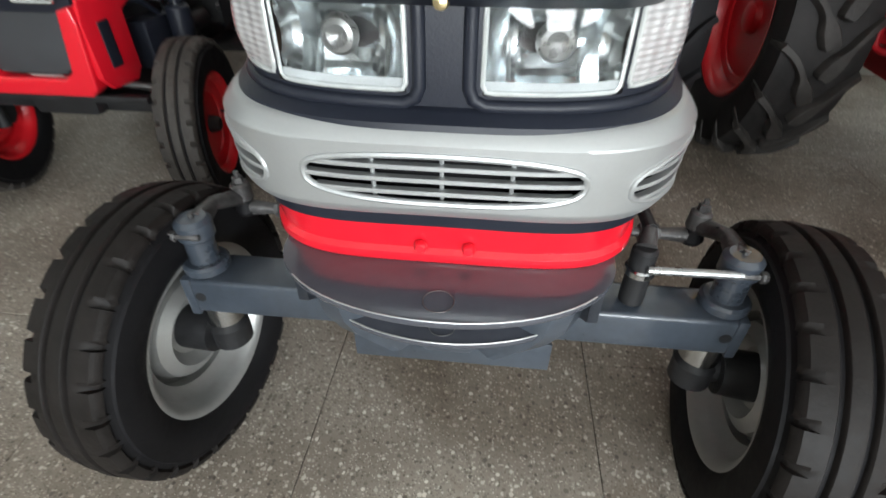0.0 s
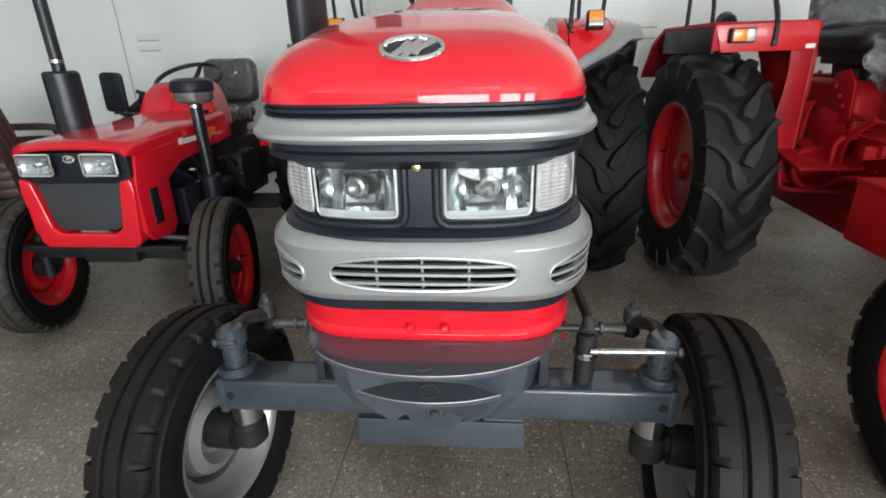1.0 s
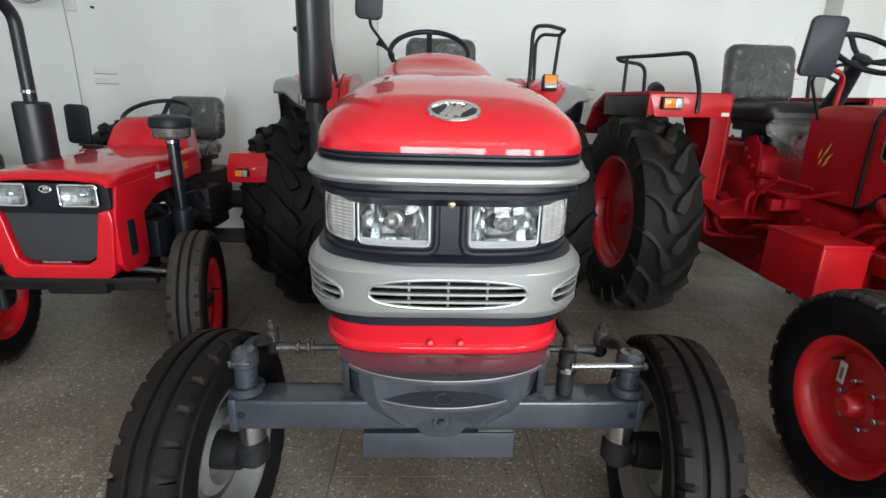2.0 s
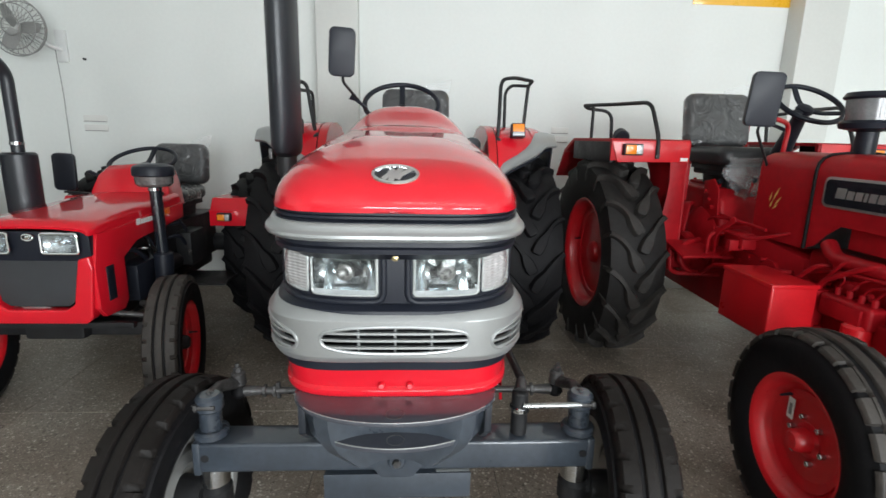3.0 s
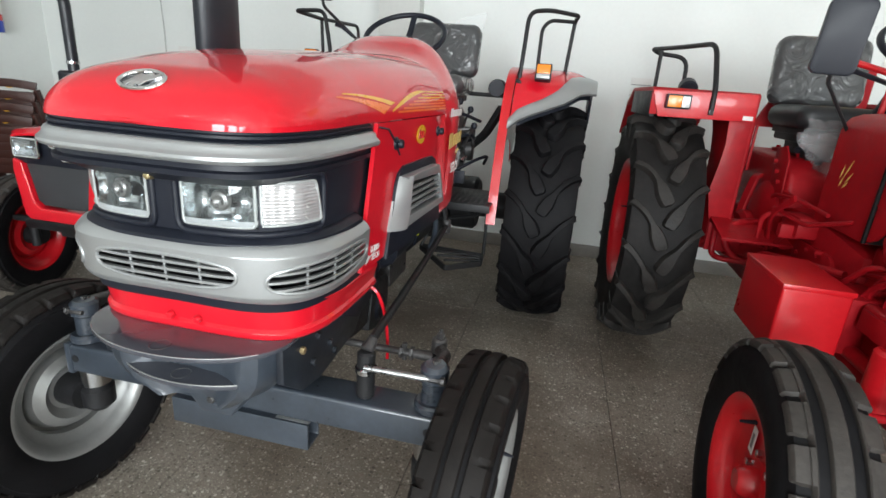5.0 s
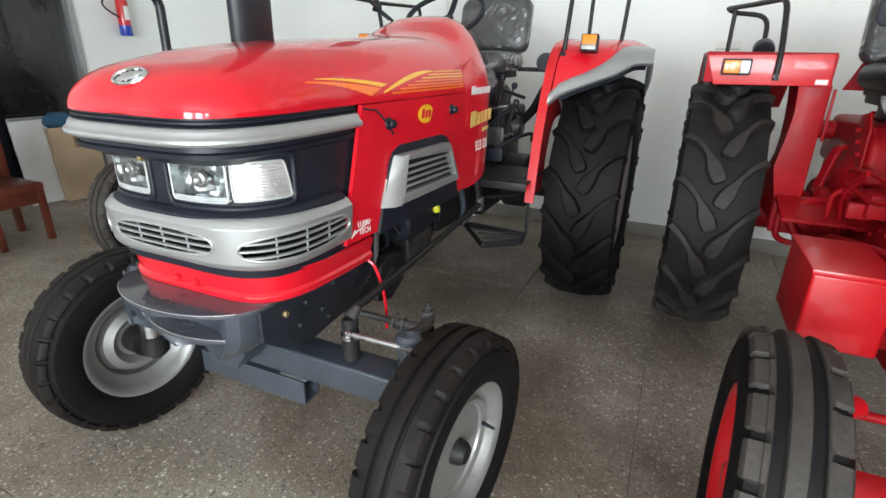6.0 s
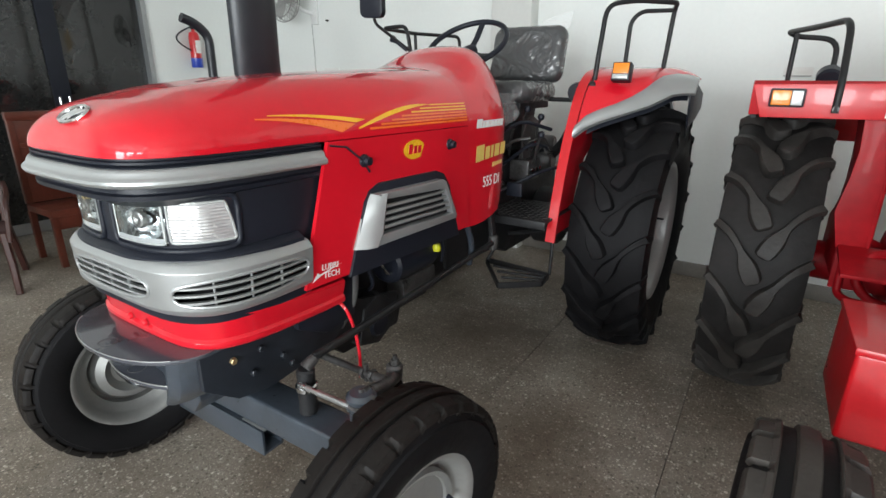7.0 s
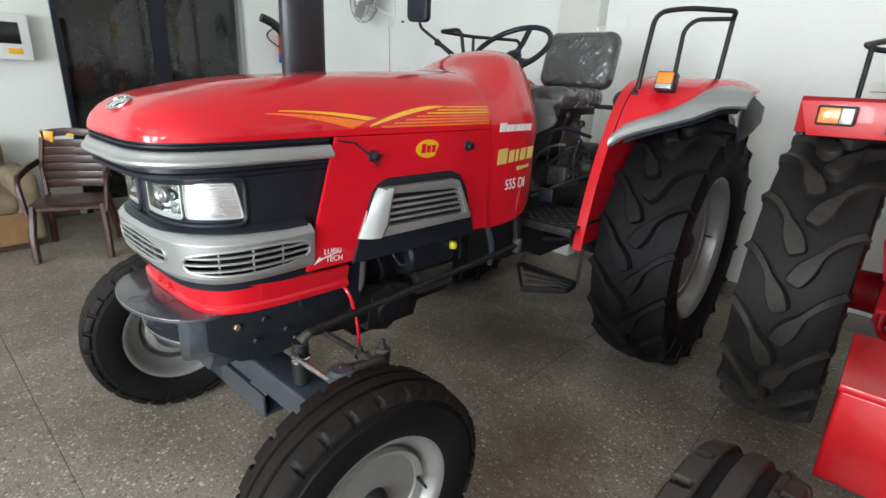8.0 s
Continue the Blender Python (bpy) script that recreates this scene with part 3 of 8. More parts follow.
# paper notices on the back wall: lines of print as bars
for x, z, w in ((-2.86, 1.41, 0.20), (1.30, 1.40, 0.16), (3.0, 1.62, 0.30)):
    note = thing("wall_switch_plate", "small white switch plate with thin grey edges on the wall", "switch plate", pose(x, YB, z), "wall plates")
    for k in range(2):
        part("plate", box(0, w, -0.009, 0.0, k * 0.08, k * 0.08 + 0.06, 0.002), PAPER, note)
        part("edge_line", box(0.005, w - 0.005, -0.011, -0.0085, k * 0.08 + 0.004, k * 0.08 + 0.009, 0.0), INK, note)

nail = tagged(part("wall_nail", cyl((-2.785, YB - 0.03, 2.012), (-2.785, YB + 0.01, 2.012), 0.008, 8, 0.012), BLACK_IRON), "dark nail in the white wall", "nail")
conduit = tagged(part("wall_cable", tube([(-3.02, YB - 0.006, 2.1), (-3.0, YB - 0.006, 1.7), (-3.0, YB - 0.006, 1.1), (-2.99, YB - 0.006, 0.12)], 0.004, 6), FAN_WIRE), "thin pale cable running down the wall from the fan", "cable")
poster = thing("wall_banner", "yellow banner edge high on the back wall", "banner", pose(2.50, YB, 2.635))
part("sheet", box(0, 0.9, -0.006, 0.0, 0.0, 0.6, 0.001), YELLOW, poster)

# ---- furniture by the side wall ----


def plastic_chair(m, label):
    ch = thing("plastic_chair", label, "chair", m)
    seat = bmesh.new()
    rows = []
    for i in range(9):
        y = -0.21 + 0.42 * i / 8
        w = 0.25 - 0.03 * (i / 8)
        dip = 0.02 * math.sin(math.pi * i / 8)
        top = [(w * (k / 4 - 1), y, 0.42 - dip * (1 - (k / 4 - 1) ** 2) - (0.02 if i == 0 else 0)) for k in range(9)]
        rows.append(top + [(x, yy, z - 0.022) for x, yy, z in top[::-1]])
    part("seat", grid(rows, wrap=True, bm=seat), BROWN_PLASTIC, ch)
    for s in (-1, 1):
        part("leg", tube([(s * 0.22, -0.19, 0.41), (s * 0.235, -0.25, 0.2), (s * 0.235, -0.27, 0.0)], 0.024, 8, flat=(0.07, 0.04)), BROWN_PLASTIC, ch)
        part("leg", tube([(s * 0.20, 0.20, 0.42), (s * 0.22, 0.27, 0.2), (s * 0.235, 0.31, 0.0)], 0.024, 8, flat=(0.07, 0.04)), BROWN_PLASTIC, ch)
        part("armrest", tube(rounded([(s * 0.25, -0.23, 0.36), (s * 0.275, -0.21, 0.62), (s * 0.27, 0.02, 0.655), (s * 0.235, 0.25, 0.68)], 0.07), 0.02, 8, flat=(0.05, 0.028)), BROWN_PLASTIC, ch)
        part("back_post", tube([(s * 0.20, 0.2, 0.42), (s * 0.215, 0.26, 0.65), (s * 0.185, 0.30, 0.86)], 0.02, 8, flat=(0.05, 0.03)), BROWN_PLASTIC, ch)
    for k in range(6):
        z = 0.50 + 0.063 * k
        y = 0.215 + 0.085 * (z - 0.42) / 0.44
        w = 0.205 - 0.012 * max(0, k - 3)
        part("back_slat", tube([(w * t, y + 0.03 * (1 - t * t), z) for t in (-1, -0.6, -0.2, 0.2, 0.6, 1)], 0.02, 8, flat=(0.022, 0.060)), BROWN_PLASTIC, ch)
    part("top_rail", tube([(0.19 * t, 0.30 + 0.03 * (1 - t * t), 0.885 + 0.02 * (1 - t * t)) for t in (-1, -0.6, -0.2, 0.2, 0.6, 1)], 0.02, 8, flat=(0.026, 0.06)), BROWN_PLASTIC, ch)
    part("maker_sticker", prism([(0.028 * math.cos(2 * math.pi * k / 20), 0.880 + 0.014 * math.sin(2 * math.pi * k / 20)) for k in range(20)], 0.312, 0.3155, 0, "y"), YELLOW, ch, "small oval yellow sticker")
    return ch


CHAIR = plastic_chair(pose(-3.21, 0.26, 0, 0, 0, 67.6), "dark brown moulded plastic armchair with a slatted back")
pack = thing("yellow_packet", "small yellow packet hung over the corner of the chair back", "packet", CHAIR.matrix_basis @ pose(-0.15, 0.322, 0.905, 0, 8, 0))
part("front_fold", box(-0.045, 0.045, -0.030, -0.022, -0.075, 0.004, 0.003), YELLOW, pack)
part("back_fold", box(-0.045, 0.045, 0.022, 0.030, -0.055, 0.004, 0.003), YELLOW, pack)
part("top_fold", box(-0.045, 0.045, -0.030, 0.030, 0.003, 0.010, 0.003), YELLOW, pack)
part("print", box(-0.03, 0.02, -0.0325, -0.0305, -0.065, -0.045, 0.0), ORANGE, pack)

wood = thing("wooden_chair", "polished red-brown wooden chair with a tall solid back", "chair", pose(-3.42, 0.95, 0, 0, 0, 90))
part("seat", box(-0.19, 0.19, -0.24, 0.20, 0.40, 0.455, 0.012), RED_WOOD, wood)
part("apron", box(-0.17, 0.17, -0.225, -0.20, 0.30, 0.40, 0.004), RED_WOOD, wood)
for x in (-0.165, 0.165):
    part("leg", box(x - 0.022, x + 0.022, -0.235, -0.19, 0.0, 0.40, 0.005), RED_WOOD, wood)
    part("leg", box(x - 0.022, x + 0.022, 0.17, 0.215, 0.0, 0.40, 0.005), RED_WOOD, wood)
    part("back_post", box(x - 0.024, x + 0.024, 0.175, 0.220, 0.455, 1.14, 0.008), RED_WOOD, wood)
part("back_panel", box(-0.142, 0.142, 0.185, 0.205, 0.46, 1.10, 0.006), RED_WOOD, wood)
part("top_rail", box(-0.195, 0.195, 0.172, 0.224, 1.10, 1.17, 0.014), RED_WOOD, wood)
for z in (0.68, 0.90):
    part("cross_rail", box(-0.142, 0.142, 0.172, 0.186, z, z + 0.03, 0.004), RED_WOOD, wood)

sofa = thing("sofa", "worn beige cloth sofa with cushions against the wall", "sofa", pose(-3.79, -0.84, 0, 0, 0, 90))
part("base", box(-0.85, 0.85, -0.34, 0.36, 0.05, 0.30, 0.012, 3), TAN_WOOD, sofa, "tan veneered front rail")
for x in (-0.42, 0.42):
    part("seat_cushion", cushion(0.82, 0.62, 0.17, 0.06, m=pose(x, -0.04, 0.29)), SOFA, sofa)
    part("back_cushion", cushion(0.82, 0.46, 0.18, 0.07, m=pose(x, 0.30, 0.42, 78)), SOFA, sofa)
part("backrest", box(-0.85, 0.85, 0.28, 0.42, 0.1, 0.80, 0.05, 3), SOFA, sofa)
for s in (-1, 1):
    part("arm", box(s * 0.86 - 0.09, s * 0.86 + 0.09, -0.34, 0.40, 0.06, 0.60, 0.06, 3), SOFA, sofa)
part("plinth", box(-0.84, 0.84, -0.30, 0.34, 0.0, 0.07, 0.005), BROWN_WOOD, sofa, "dark timber plinth")

carton = thing("cardboard_carton", "flat beige cardboard carton standing against the glass door", "carton", pose(XL + 0.22, 2.02, 0.0, 0, -6, -8))
part("sheet", box(-0.05, 0.05, -0.20, 0.20, 0.0, 0.70, 0.008), CARDBOARD, carton)
part("flap", box(0.051, 0.056, -0.20, 0.20, 0.50, 0.70, 0.002), CARDBOARD, carton)
part("tape", box(0.0565, 0.058, -0.02, 0.02, 0.50, 0.70, 0.0), TAN_WOOD, carton, "brown parcel tape")
board = thing("leaning_board", "dirty white board leaning against the glass door", "board", pose(XL + 0.10, 1.82, 0.0, 0, -4, 0))
part("sheet", box(-0.012, 0.012, -0.25, 0.25, 0.0, 0.80, 0.003), WHITE_PLASTIC, board)
part("edge_strip", box(-0.014, 0.016, -0.25, 0.25, 0.78, 0.806, 0.003), ALU, board)
cloth = thing("blue_cloth", "crumpled dark blue cloth on top of the carton", "cloth", pose(XL + 0.13, 1.95, 0.70))
rnd = random.Random(4)
rows = []
for i in range(9):
    v = i / 8
    r = 0.11 * math.sin(math.pi * (0.12 + 0.86 * (1 - v))) ** 0.7
    rows.append([((r + rnd.uniform(-0.02, 0.02)) * 0.8 * math.cos(2 * math.pi * k / 14), (r + rnd.uniform(-0.02, 0.02)) * math.sin(2 * math.pi * k / 14) * 1.2, -0.03 + 0.16 * v + rnd.uniform(-0.01, 0.01)) for k in range(14)])
part("bundle", grid(rows, wrap=True), BLUE_CLOTH, cloth, "", 180)

# brown plastic chairs stacked in the corner behind the small tractor
for k in range(4):
    plastic_chair(pose(-3.38 - 0.012 * k, 2.30 + 0.035 * k, 0.085 * k, 0, 0, 196), "dark brown plastic chair in a stack in the corner")["group"] = "stacked chairs"

# ---- wheels: the axle runs along x, the outer face looks to +x, the middle is the origin ----


def tyre_carcass(R, w, rim, seg=72):
    hw = w / 2
    half = [(rim - 0.012, hw * 0.62), (rim + 0.006, hw * 0.80), (rim + (R - rim) * 0.22, hw * 0.93), (rim + (R - rim) * 0.45, hw * 1.0), (rim + (R - rim) * 0.68, hw * 0.97), (R - 0.045, hw * 0.90), (R - 0.022, hw * 0.78), (R - 0.014, hw * 0.5), (R - 0.012, 0.0)]
    prof = [(r, x) for r, x in half] + [(r, -x) for r, x in half[-2::-1]]
    return lathe(prof, seg, "x", caps=False)


def rib_tread(R, w, blocks=28, groove=0.30, notch=0.79, wide=2):
    """Three ribs; the outer two end in a sharp edge with notches cut into it."""
    hw = w / 2
    bm = lathe([(R - 0.02, -hw * 0.21), (R - 0.004, -hw * 0.185), (R - 0.001, -hw * 0.16), (R + 0.001, 0), (R - 0.001, hw * 0.16), (R - 0.004, hw * 0.185), (R - 0.02, hw * 0.21)], 96, "x", caps=False)
    prof = [(R - 0.02, groove), (R - 0.005, groove + 0.02), (R - 0.002, groove + 0.05), (R - 0.004, 0.56), (R - 0.007, notch), (R - 0.011, 0.82), (R - 0.017, 0.875), (R - 0.027, 0.90), (R - 0.032, 0.84)]
    per = 8
    n = blocks * per
    for s in (-1, 1):
        rings = []
        for i in range(n):
            # the walls of a notch stand almost upright
            f = (i % per) / per
            k = i % per
            a = 2 * math.pi * (i // per + (f if k != wide + 1 else (wide + 0.12) / per) + (0.5 / blocks if s > 0 else 0)) / blocks
            ring = []
            for r, x in prof:
                if 1 <= k <= wide and x > notch - 0.001:
                    r, x = r - 0.016, min(x, notch + 0.03 + 0.3 * max(0.0, x - 0.82))
                ring.append((s * x * hw, r * math.cos(a), r * math.sin(a)))
            rings.append(ring)
        grid(rings, wrap=True, close=True, bm=bm)
    return bm


def lug_tread(R, w, count=18, rise=0.044, sweep=0.36, seed=3):
    """Club-shaped lugs: a squarish bulb by the middle, a thin bowed stem, and a root that widens over the shoulder."""
    rnd = random.Random(seed)
    hw = w / 2
    base = R - rise

    def crown(x):
        return base - 0.020 * min(1.0, abs(x) / hw) ** 2.6

    def path(u):
        return 0.004 + (hw * 0.985 - 0.004) * u, R * sweep * (u + 0.16 * math.sin(math.pi * u))

    def width(u):
        if u < 0.16:
            return 0.066
        if u < 0.42:
            f = (u - 0.16) / 0.26
            return 0.066 - 0.043 * (3 * f * f - 2 * f ** 3)
        return 0.023 + 0.010 * ((u - 0.42) / 0.58) ** 1.3

    bm = bmesh.new()
    for side in (-1, 1):
        for k in range(count):
            a0 = 2 * math.pi * (k + (0.5 if side > 0 else 0)) / count + rnd.uniform(-0.008, 0.008)
            worn = rnd.uniform(0.94, 1.0)
            rings = []
            steps = [0.0, 0.012, 0.035, 0.09, 0.15, 0.20, 0.26, 0.33, 0.40, 0.5, 0.62, 0.75, 0.88, 1.0, 1.12, 1.25]
            for u in steps:
                v = min(1.0, u)
                (x0, c0), (x1, c1) = path(max(0.0, v - 0.02)), path(min(1.0, v + 0.02))
                px, pc = path(v)
                q = math.hypot(x1 - x0, c1 - c0)
                tx, tc = (x1 - x0) / q, (c1 - c0) / q
                down = max(0.0, u - 1.0) / 0.25
                wide = width(v) * (0.42 if u == 0.0 else 0.72 if u < 0.02 else 0.92 if u < 0.05 else 1.0)
                h = rise * worn * (1 - 0.5 * max(0.0, (v - 0.5) / 0.5) ** 1.4) * (1 - 0.6 * down) * (0.80 if u == 0.0 else 0.95 if u < 0.02 else 1.0)
                rb = crown(px) - 0.085 * down
                ring = []
                for t, hh, ww in ((-1, -0.014, 1.16), (-1, h * 0.84, 1.0), (-0.84, h * 0.98, 1.0), (0, h, 1.0), (0.84, h * 0.98, 1.0), (1, h * 0.84, 1.0), (1, -0.014, 1.16)):
                    ox, oc = px - tc * t * ww * wide / 2, pc + tx * t * ww * wide / 2
                    if down:
                        ox, oc = px + 0.004 * down, pc + t * ww * wide / 2 * (1 - 0.3 * down)
                    r, ang = rb + hh, a0 + oc / R
                    xx = side * min(ox + (0.006 * down if hh > 0 else 0.0), hw + 0.008)
                    ring.append((xx, -r * math.cos(ang), r * math.sin(ang)))
                rings.append(ring)
            grid(rings, wrap=True, bm=bm)
    return bm


def lug_carcass(R, w, rim, rise=0.044, seg=80):
    hw = w / 2
    b = R - rise
    half = [(rim - 0.012, hw * 0.60), (rim + 0.01, hw * 0.78), (rim + (b - rim) * 0.25, hw * 0.94), (rim + (b - rim) * 0.5, hw * 1.0), (rim + (b - rim) * 0.75, hw * 0.985), (b - 0.022, hw * 0.96), (b - 0.011, hw * 0.80), (b - 0.004, hw * 0.5), (b, 0.0)]
    return lathe(half + [(r, -x) for r, x in half[-2::-1]], seg, "x", caps=False)


def wheel(name, R, w, rim, rim_mat, tread, tread_mat, lugs=False, disc_x=0.02, studs=6, hub_mat=None, dish=0.05, tyre_mat=RUBBER):
    """A wheel as a rim that carries its tyre, hub and nuts."""
    hw = w / 2
    bw = hw * 0.82
    prof = [(rim + 0.012, bw), (rim + 0.016, bw - 0.006), (rim - 0.004, bw - 0.014), (rim - 0.012, bw - 0.03), (rim - 0.016, bw * 0.45), (rim - 0.045, bw * 0.28), (rim - 0.047, -bw * 0.2), (rim - 0.018, -bw * 0.42), (rim - 0.013, -bw + 0.03), (rim - 0.004, -bw + 0.014), (rim + 0.016, -bw + 0.006), (rim + 0.012, -bw),
            (rim + 0.004, -bw), (rim - 0.012, -bw + 0.012), (rim - 0.022, -bw + 0.034), (rim - 0.027, -bw * 0.40), (rim - 0.056, -bw * 0.18), (rim - 0.056, bw * 0.26), (rim - 0.027, bw * 0.47), (rim - 0.022, bw - 0.034), (rim - 0.012, bw - 0.012), (rim + 0.004, bw)]
    rings = [[(h, r * math.cos(2 * math.pi * i / 64), r * math.sin(2 * math.pi * i / 64)) for i in range(64)] for r, h in prof]
    bm = grid(rings, wrap=True, close=True)
    rd = rim - 0.05
    lathe([(rd + 0.004, disc_x - 0.004), (rd, disc_x + 0.012), (rd * 0.90, disc_x + 0.004), (rd * 0.80, disc_x - dish * 0.75), (rd * 0.62, disc_x - dish), (rd * 0.45, disc_x - dish * 0.55), (0.0, disc_x - dish * 0.5), (0.0, disc_x - dish * 0.5 - 0.008), (rd * 0.45, disc_x - dish * 0.55 - 0.008), (rd * 0.62, disc_x - dish - 0.008), (rd * 0.80, disc_x - dish * 0.75 - 0.008), (rd * 0.90, disc_x - 0.006), (rd + 0.004, disc_x - 0.008)], 48, "x", bm)
    ob = part(name, bm, rim_mat)
    part("tyre", (lug_carcass if lugs else tyre_carcass)(R, w, rim), tyre_mat, ob, "black rubber sidewall")
    part("tread", tread, tread_mat, ob)
    hm = hub_mat or rim_mat
    hx = disc_x - dish * 0.5
    part("hub", lathe([(0.0, hx - 0.09), (rd * 0.34, hx - 0.09), (rd * 0.36, hx - 0.02), (rd * 0.36, hx + 0.004), (rd * 0.26, hx + 0.012), (rd * 0.22, hx + 0.05), (rd * 0.16, hx + 0.062), (0.0, hx + 0.064)], 24, "x"), hm, ob)
    nut = None
    for k in range(studs):
        a = 2 * math.pi * k / studs + 0.3
        m = Matrix.Translation((hx, rd * 0.46 * math.cos(a), rd * 0.46 * math.sin(a)))
        if nut is None:
            nut = part("nut", cyl((-0.006, 0, 0), (0.018, 0, 0), 0.011, 6, bevel=0.002), STEEL, ob)
            nut.matrix_basis = m
        else:
            twin("nut", nut, ob, m)
    part("valve", cyl((disc_x + 0.006, rd * 0.93, 0.0), (disc_x + 0.05, rd * 0.90, 0.0), 0.007, 8, 0.004), BLACK_PLASTIC, ob)
    return ob


def wheel_copy(src, parent, m):
    """A wheel on the same meshes, under another parent."""
    made = copy_thing(src, m)
    made.parent = parent
    return made


# ---- pieces that several tractors share ----


def steering_wheel(parent, centre, radius, tilt, material=BLACK_PLASTIC, spokes=3, column=0.35):
    m = pose(*centre, tilt, 0, 0)
    ring = tube([(radius * math.cos(2 * math.pi * k / 40), radius * math.sin(2 * math.pi * k / 40), 0) for k in range(40)], 0.0135, 10, True)
    ob = part("steering_wheel", ring, material, parent, "black plastic steering wheel rim")
    ob.matrix_basis = m
    for k in range(spokes):
        a = 2 * math.pi * k / spokes + math.pi / 2
        part("spoke", tube([(radius * 0.98 * math.cos(a), radius * 0.98 * math.sin(a), 0), (0.5 * radius * math.cos(a), 0.5 * radius * math.sin(a), -0.03), (0.02 * math.cos(a), 0.02 * math.sin(a), -0.04)], 0.01, 8, flat=(0.03, 0.012)), material, ob)
    part("boss", lathe([(0.0, -0.07), (0.03, -0.07), (0.045, -0.045), (0.042, -0.025), (0.02, -0.018), (0.0, -0.018)], 20), material, ob)
    part("column", cyl((0, 0, -0.06), (0, 0, -column), 0.02, 12), BLACK_IRON, ob)
    return ob


def tractor_seat(parent, x, y, z, w=0.46, wrapped=True, back=0.33, lean=12, pad=None):
    base = part("seat", cushion(w, 0.44, 0.11, 0.045, m=pose(x, y, z)), pad or (SEAT_WRAPPED if wrapped else SEAT), parent, "black vinyl seat pad in clear plastic film")
    part("seat_back", cushion(w, back, 0.11, 0.045, m=pose(x, y + 0.25, z + 0.10, 90 - lean) @ pose(0, back / 2, -0.05)), SEAT_WRAPPED if wrapped else SEAT, base, "black vinyl backrest in clear plastic film")
    part("seat_frame", box(x - w * 0.4, x + w * 0.4, y - 0.18, y + 0.2, z - 0.03, z + 0.004, 0.006), BLACK_IRON, base)
    part("seat_bracket", prism([(y - 0.12, z - 0.03), (y + 0.16, z - 0.03), (y + 0.10, z - 0.24), (y - 0.16, z - 0.24)], x - 0.12, x + 0.12, 0.006, "x"), BLACK_IRON, base)
    if wrapped:
        flap = []
        for i in range(7):
            u = i / 6
            row = []
            for j in range(5):
                v = j / 4
                row.append((x - w * 0.45 + w * 0.9 * u + 0.02 * math.sin(7 * v + 3 * u), y - 0.24 - 0.02 * v + 0.025 * math.sin(9 * u + 4 * v), z + 0.05 - v * (0.10 + 0.10 * math.sin(2.6 * u + 0.3))))
            flap.append(row)
        ears = []
        for i in range(9):
            u = 0.62 + 0.38 * i / 8
            ears.append([(x + (w + 0.01) * (u - 0.5), y + 0.27 + 0.05 * (back / 0.36) + 0.01 * math.sin(12 * u), z + 0.10 + back * 0.93), (x + (w + 0.03) * (u - 0.5), y + 0.28 + 0.06 * (back / 0.36) + 0.012 * math.sin(15 * u + 1), z + 0.10 + back + 0.03 + 0.018 * math.sin(9 * u) + 0.03 * abs(2 * u - 1) ** 4)])
        part("wrap_edge", grid(ears), FILM, base, "gathered plastic film over the backrest", 180)
        part("wrap_tail", grid(flap), FILM, base, "loose tail of plastic film", 180)
    return base


def mirror(parent, x, y, z, w, h, foot, yaw=0):
    ob = part("mirror", prism(round_poly(w, h, 0.028), -0.018, 0.018, 0.008, "y"), BLACK_PLASTIC, parent, "black rear-view mirror")
    ob.matrix_basis = pose(x, y, z, 4, 3, yaw)
    part("mirror_glass", prism(round_poly(w - 0.02, h - 0.02, 0.02), 0.0185, 0.020, 0, "y"), CHROME, ob)
    inv = ob.matrix_basis.inverted()
    low = Vector((x, y + 0.004, z - h / 2 + 0.012))
    part("mirror_arm", tube(rounded([inv @ low, inv @ (low + Vector((0, 0.012, -0.035))), inv @ Vector(foot)], 0.02), 0.007, 8), BLACK_IRON, ob)
    return ob


def indicator(parent, m, w=0.10, h=0.07, upright=False):
    ob = part("side_lamp", box(-w / 2, w / 2, -0.03, 0.03, -h / 2, h / 2, 0.008), BLACK_PLASTIC, parent, "black turn-signal lamp body")
    ob.matrix_basis = m
    a, c = w / 2 - 0.007, h / 2 - 0.007
    if upright:
        part("amber_lens", box(-a, a, -0.037, -0.026, -c * 0.35, c, 0.004), AMBER, ob, "amber plastic lens")
        part("clear_lens", box(-a, a, -0.037, -0.026, -c, -c * 0.35 - 0.001, 0.004), CLEAR_LENS, ob, "clear plastic lens")
        return ob
    mid = a * 0.25
    part("amber_lens", box(-a, mid, -0.037, -0.026, -c, c, 0.004), AMBER, ob, "amber plastic lens")
    part("clear_lens", box(mid + 0.001, a, -0.037, -0.026, -c, c, 0.004), CLEAR_LENS, ob, "clear plastic lens")
    return ob


def lettering(parent, m, widths, h, gap, material, name="letter_bar"):
    """A maker's word, as plain bars of its size and colour."""
    x = -(sum(widths) + gap * (len(widths) - 1)) / 2
    for k, w in enumerate(widths):
        top, lean = (h / 2 if k == 0 else h * 0.30), h * 0.12
        part(name, prism([(x, -h / 2), (x + w, -h / 2), (x + w + lean, top), (x + lean, top)], 0, 0.0012), material, parent).matrix_basis = m
        x += w + gap


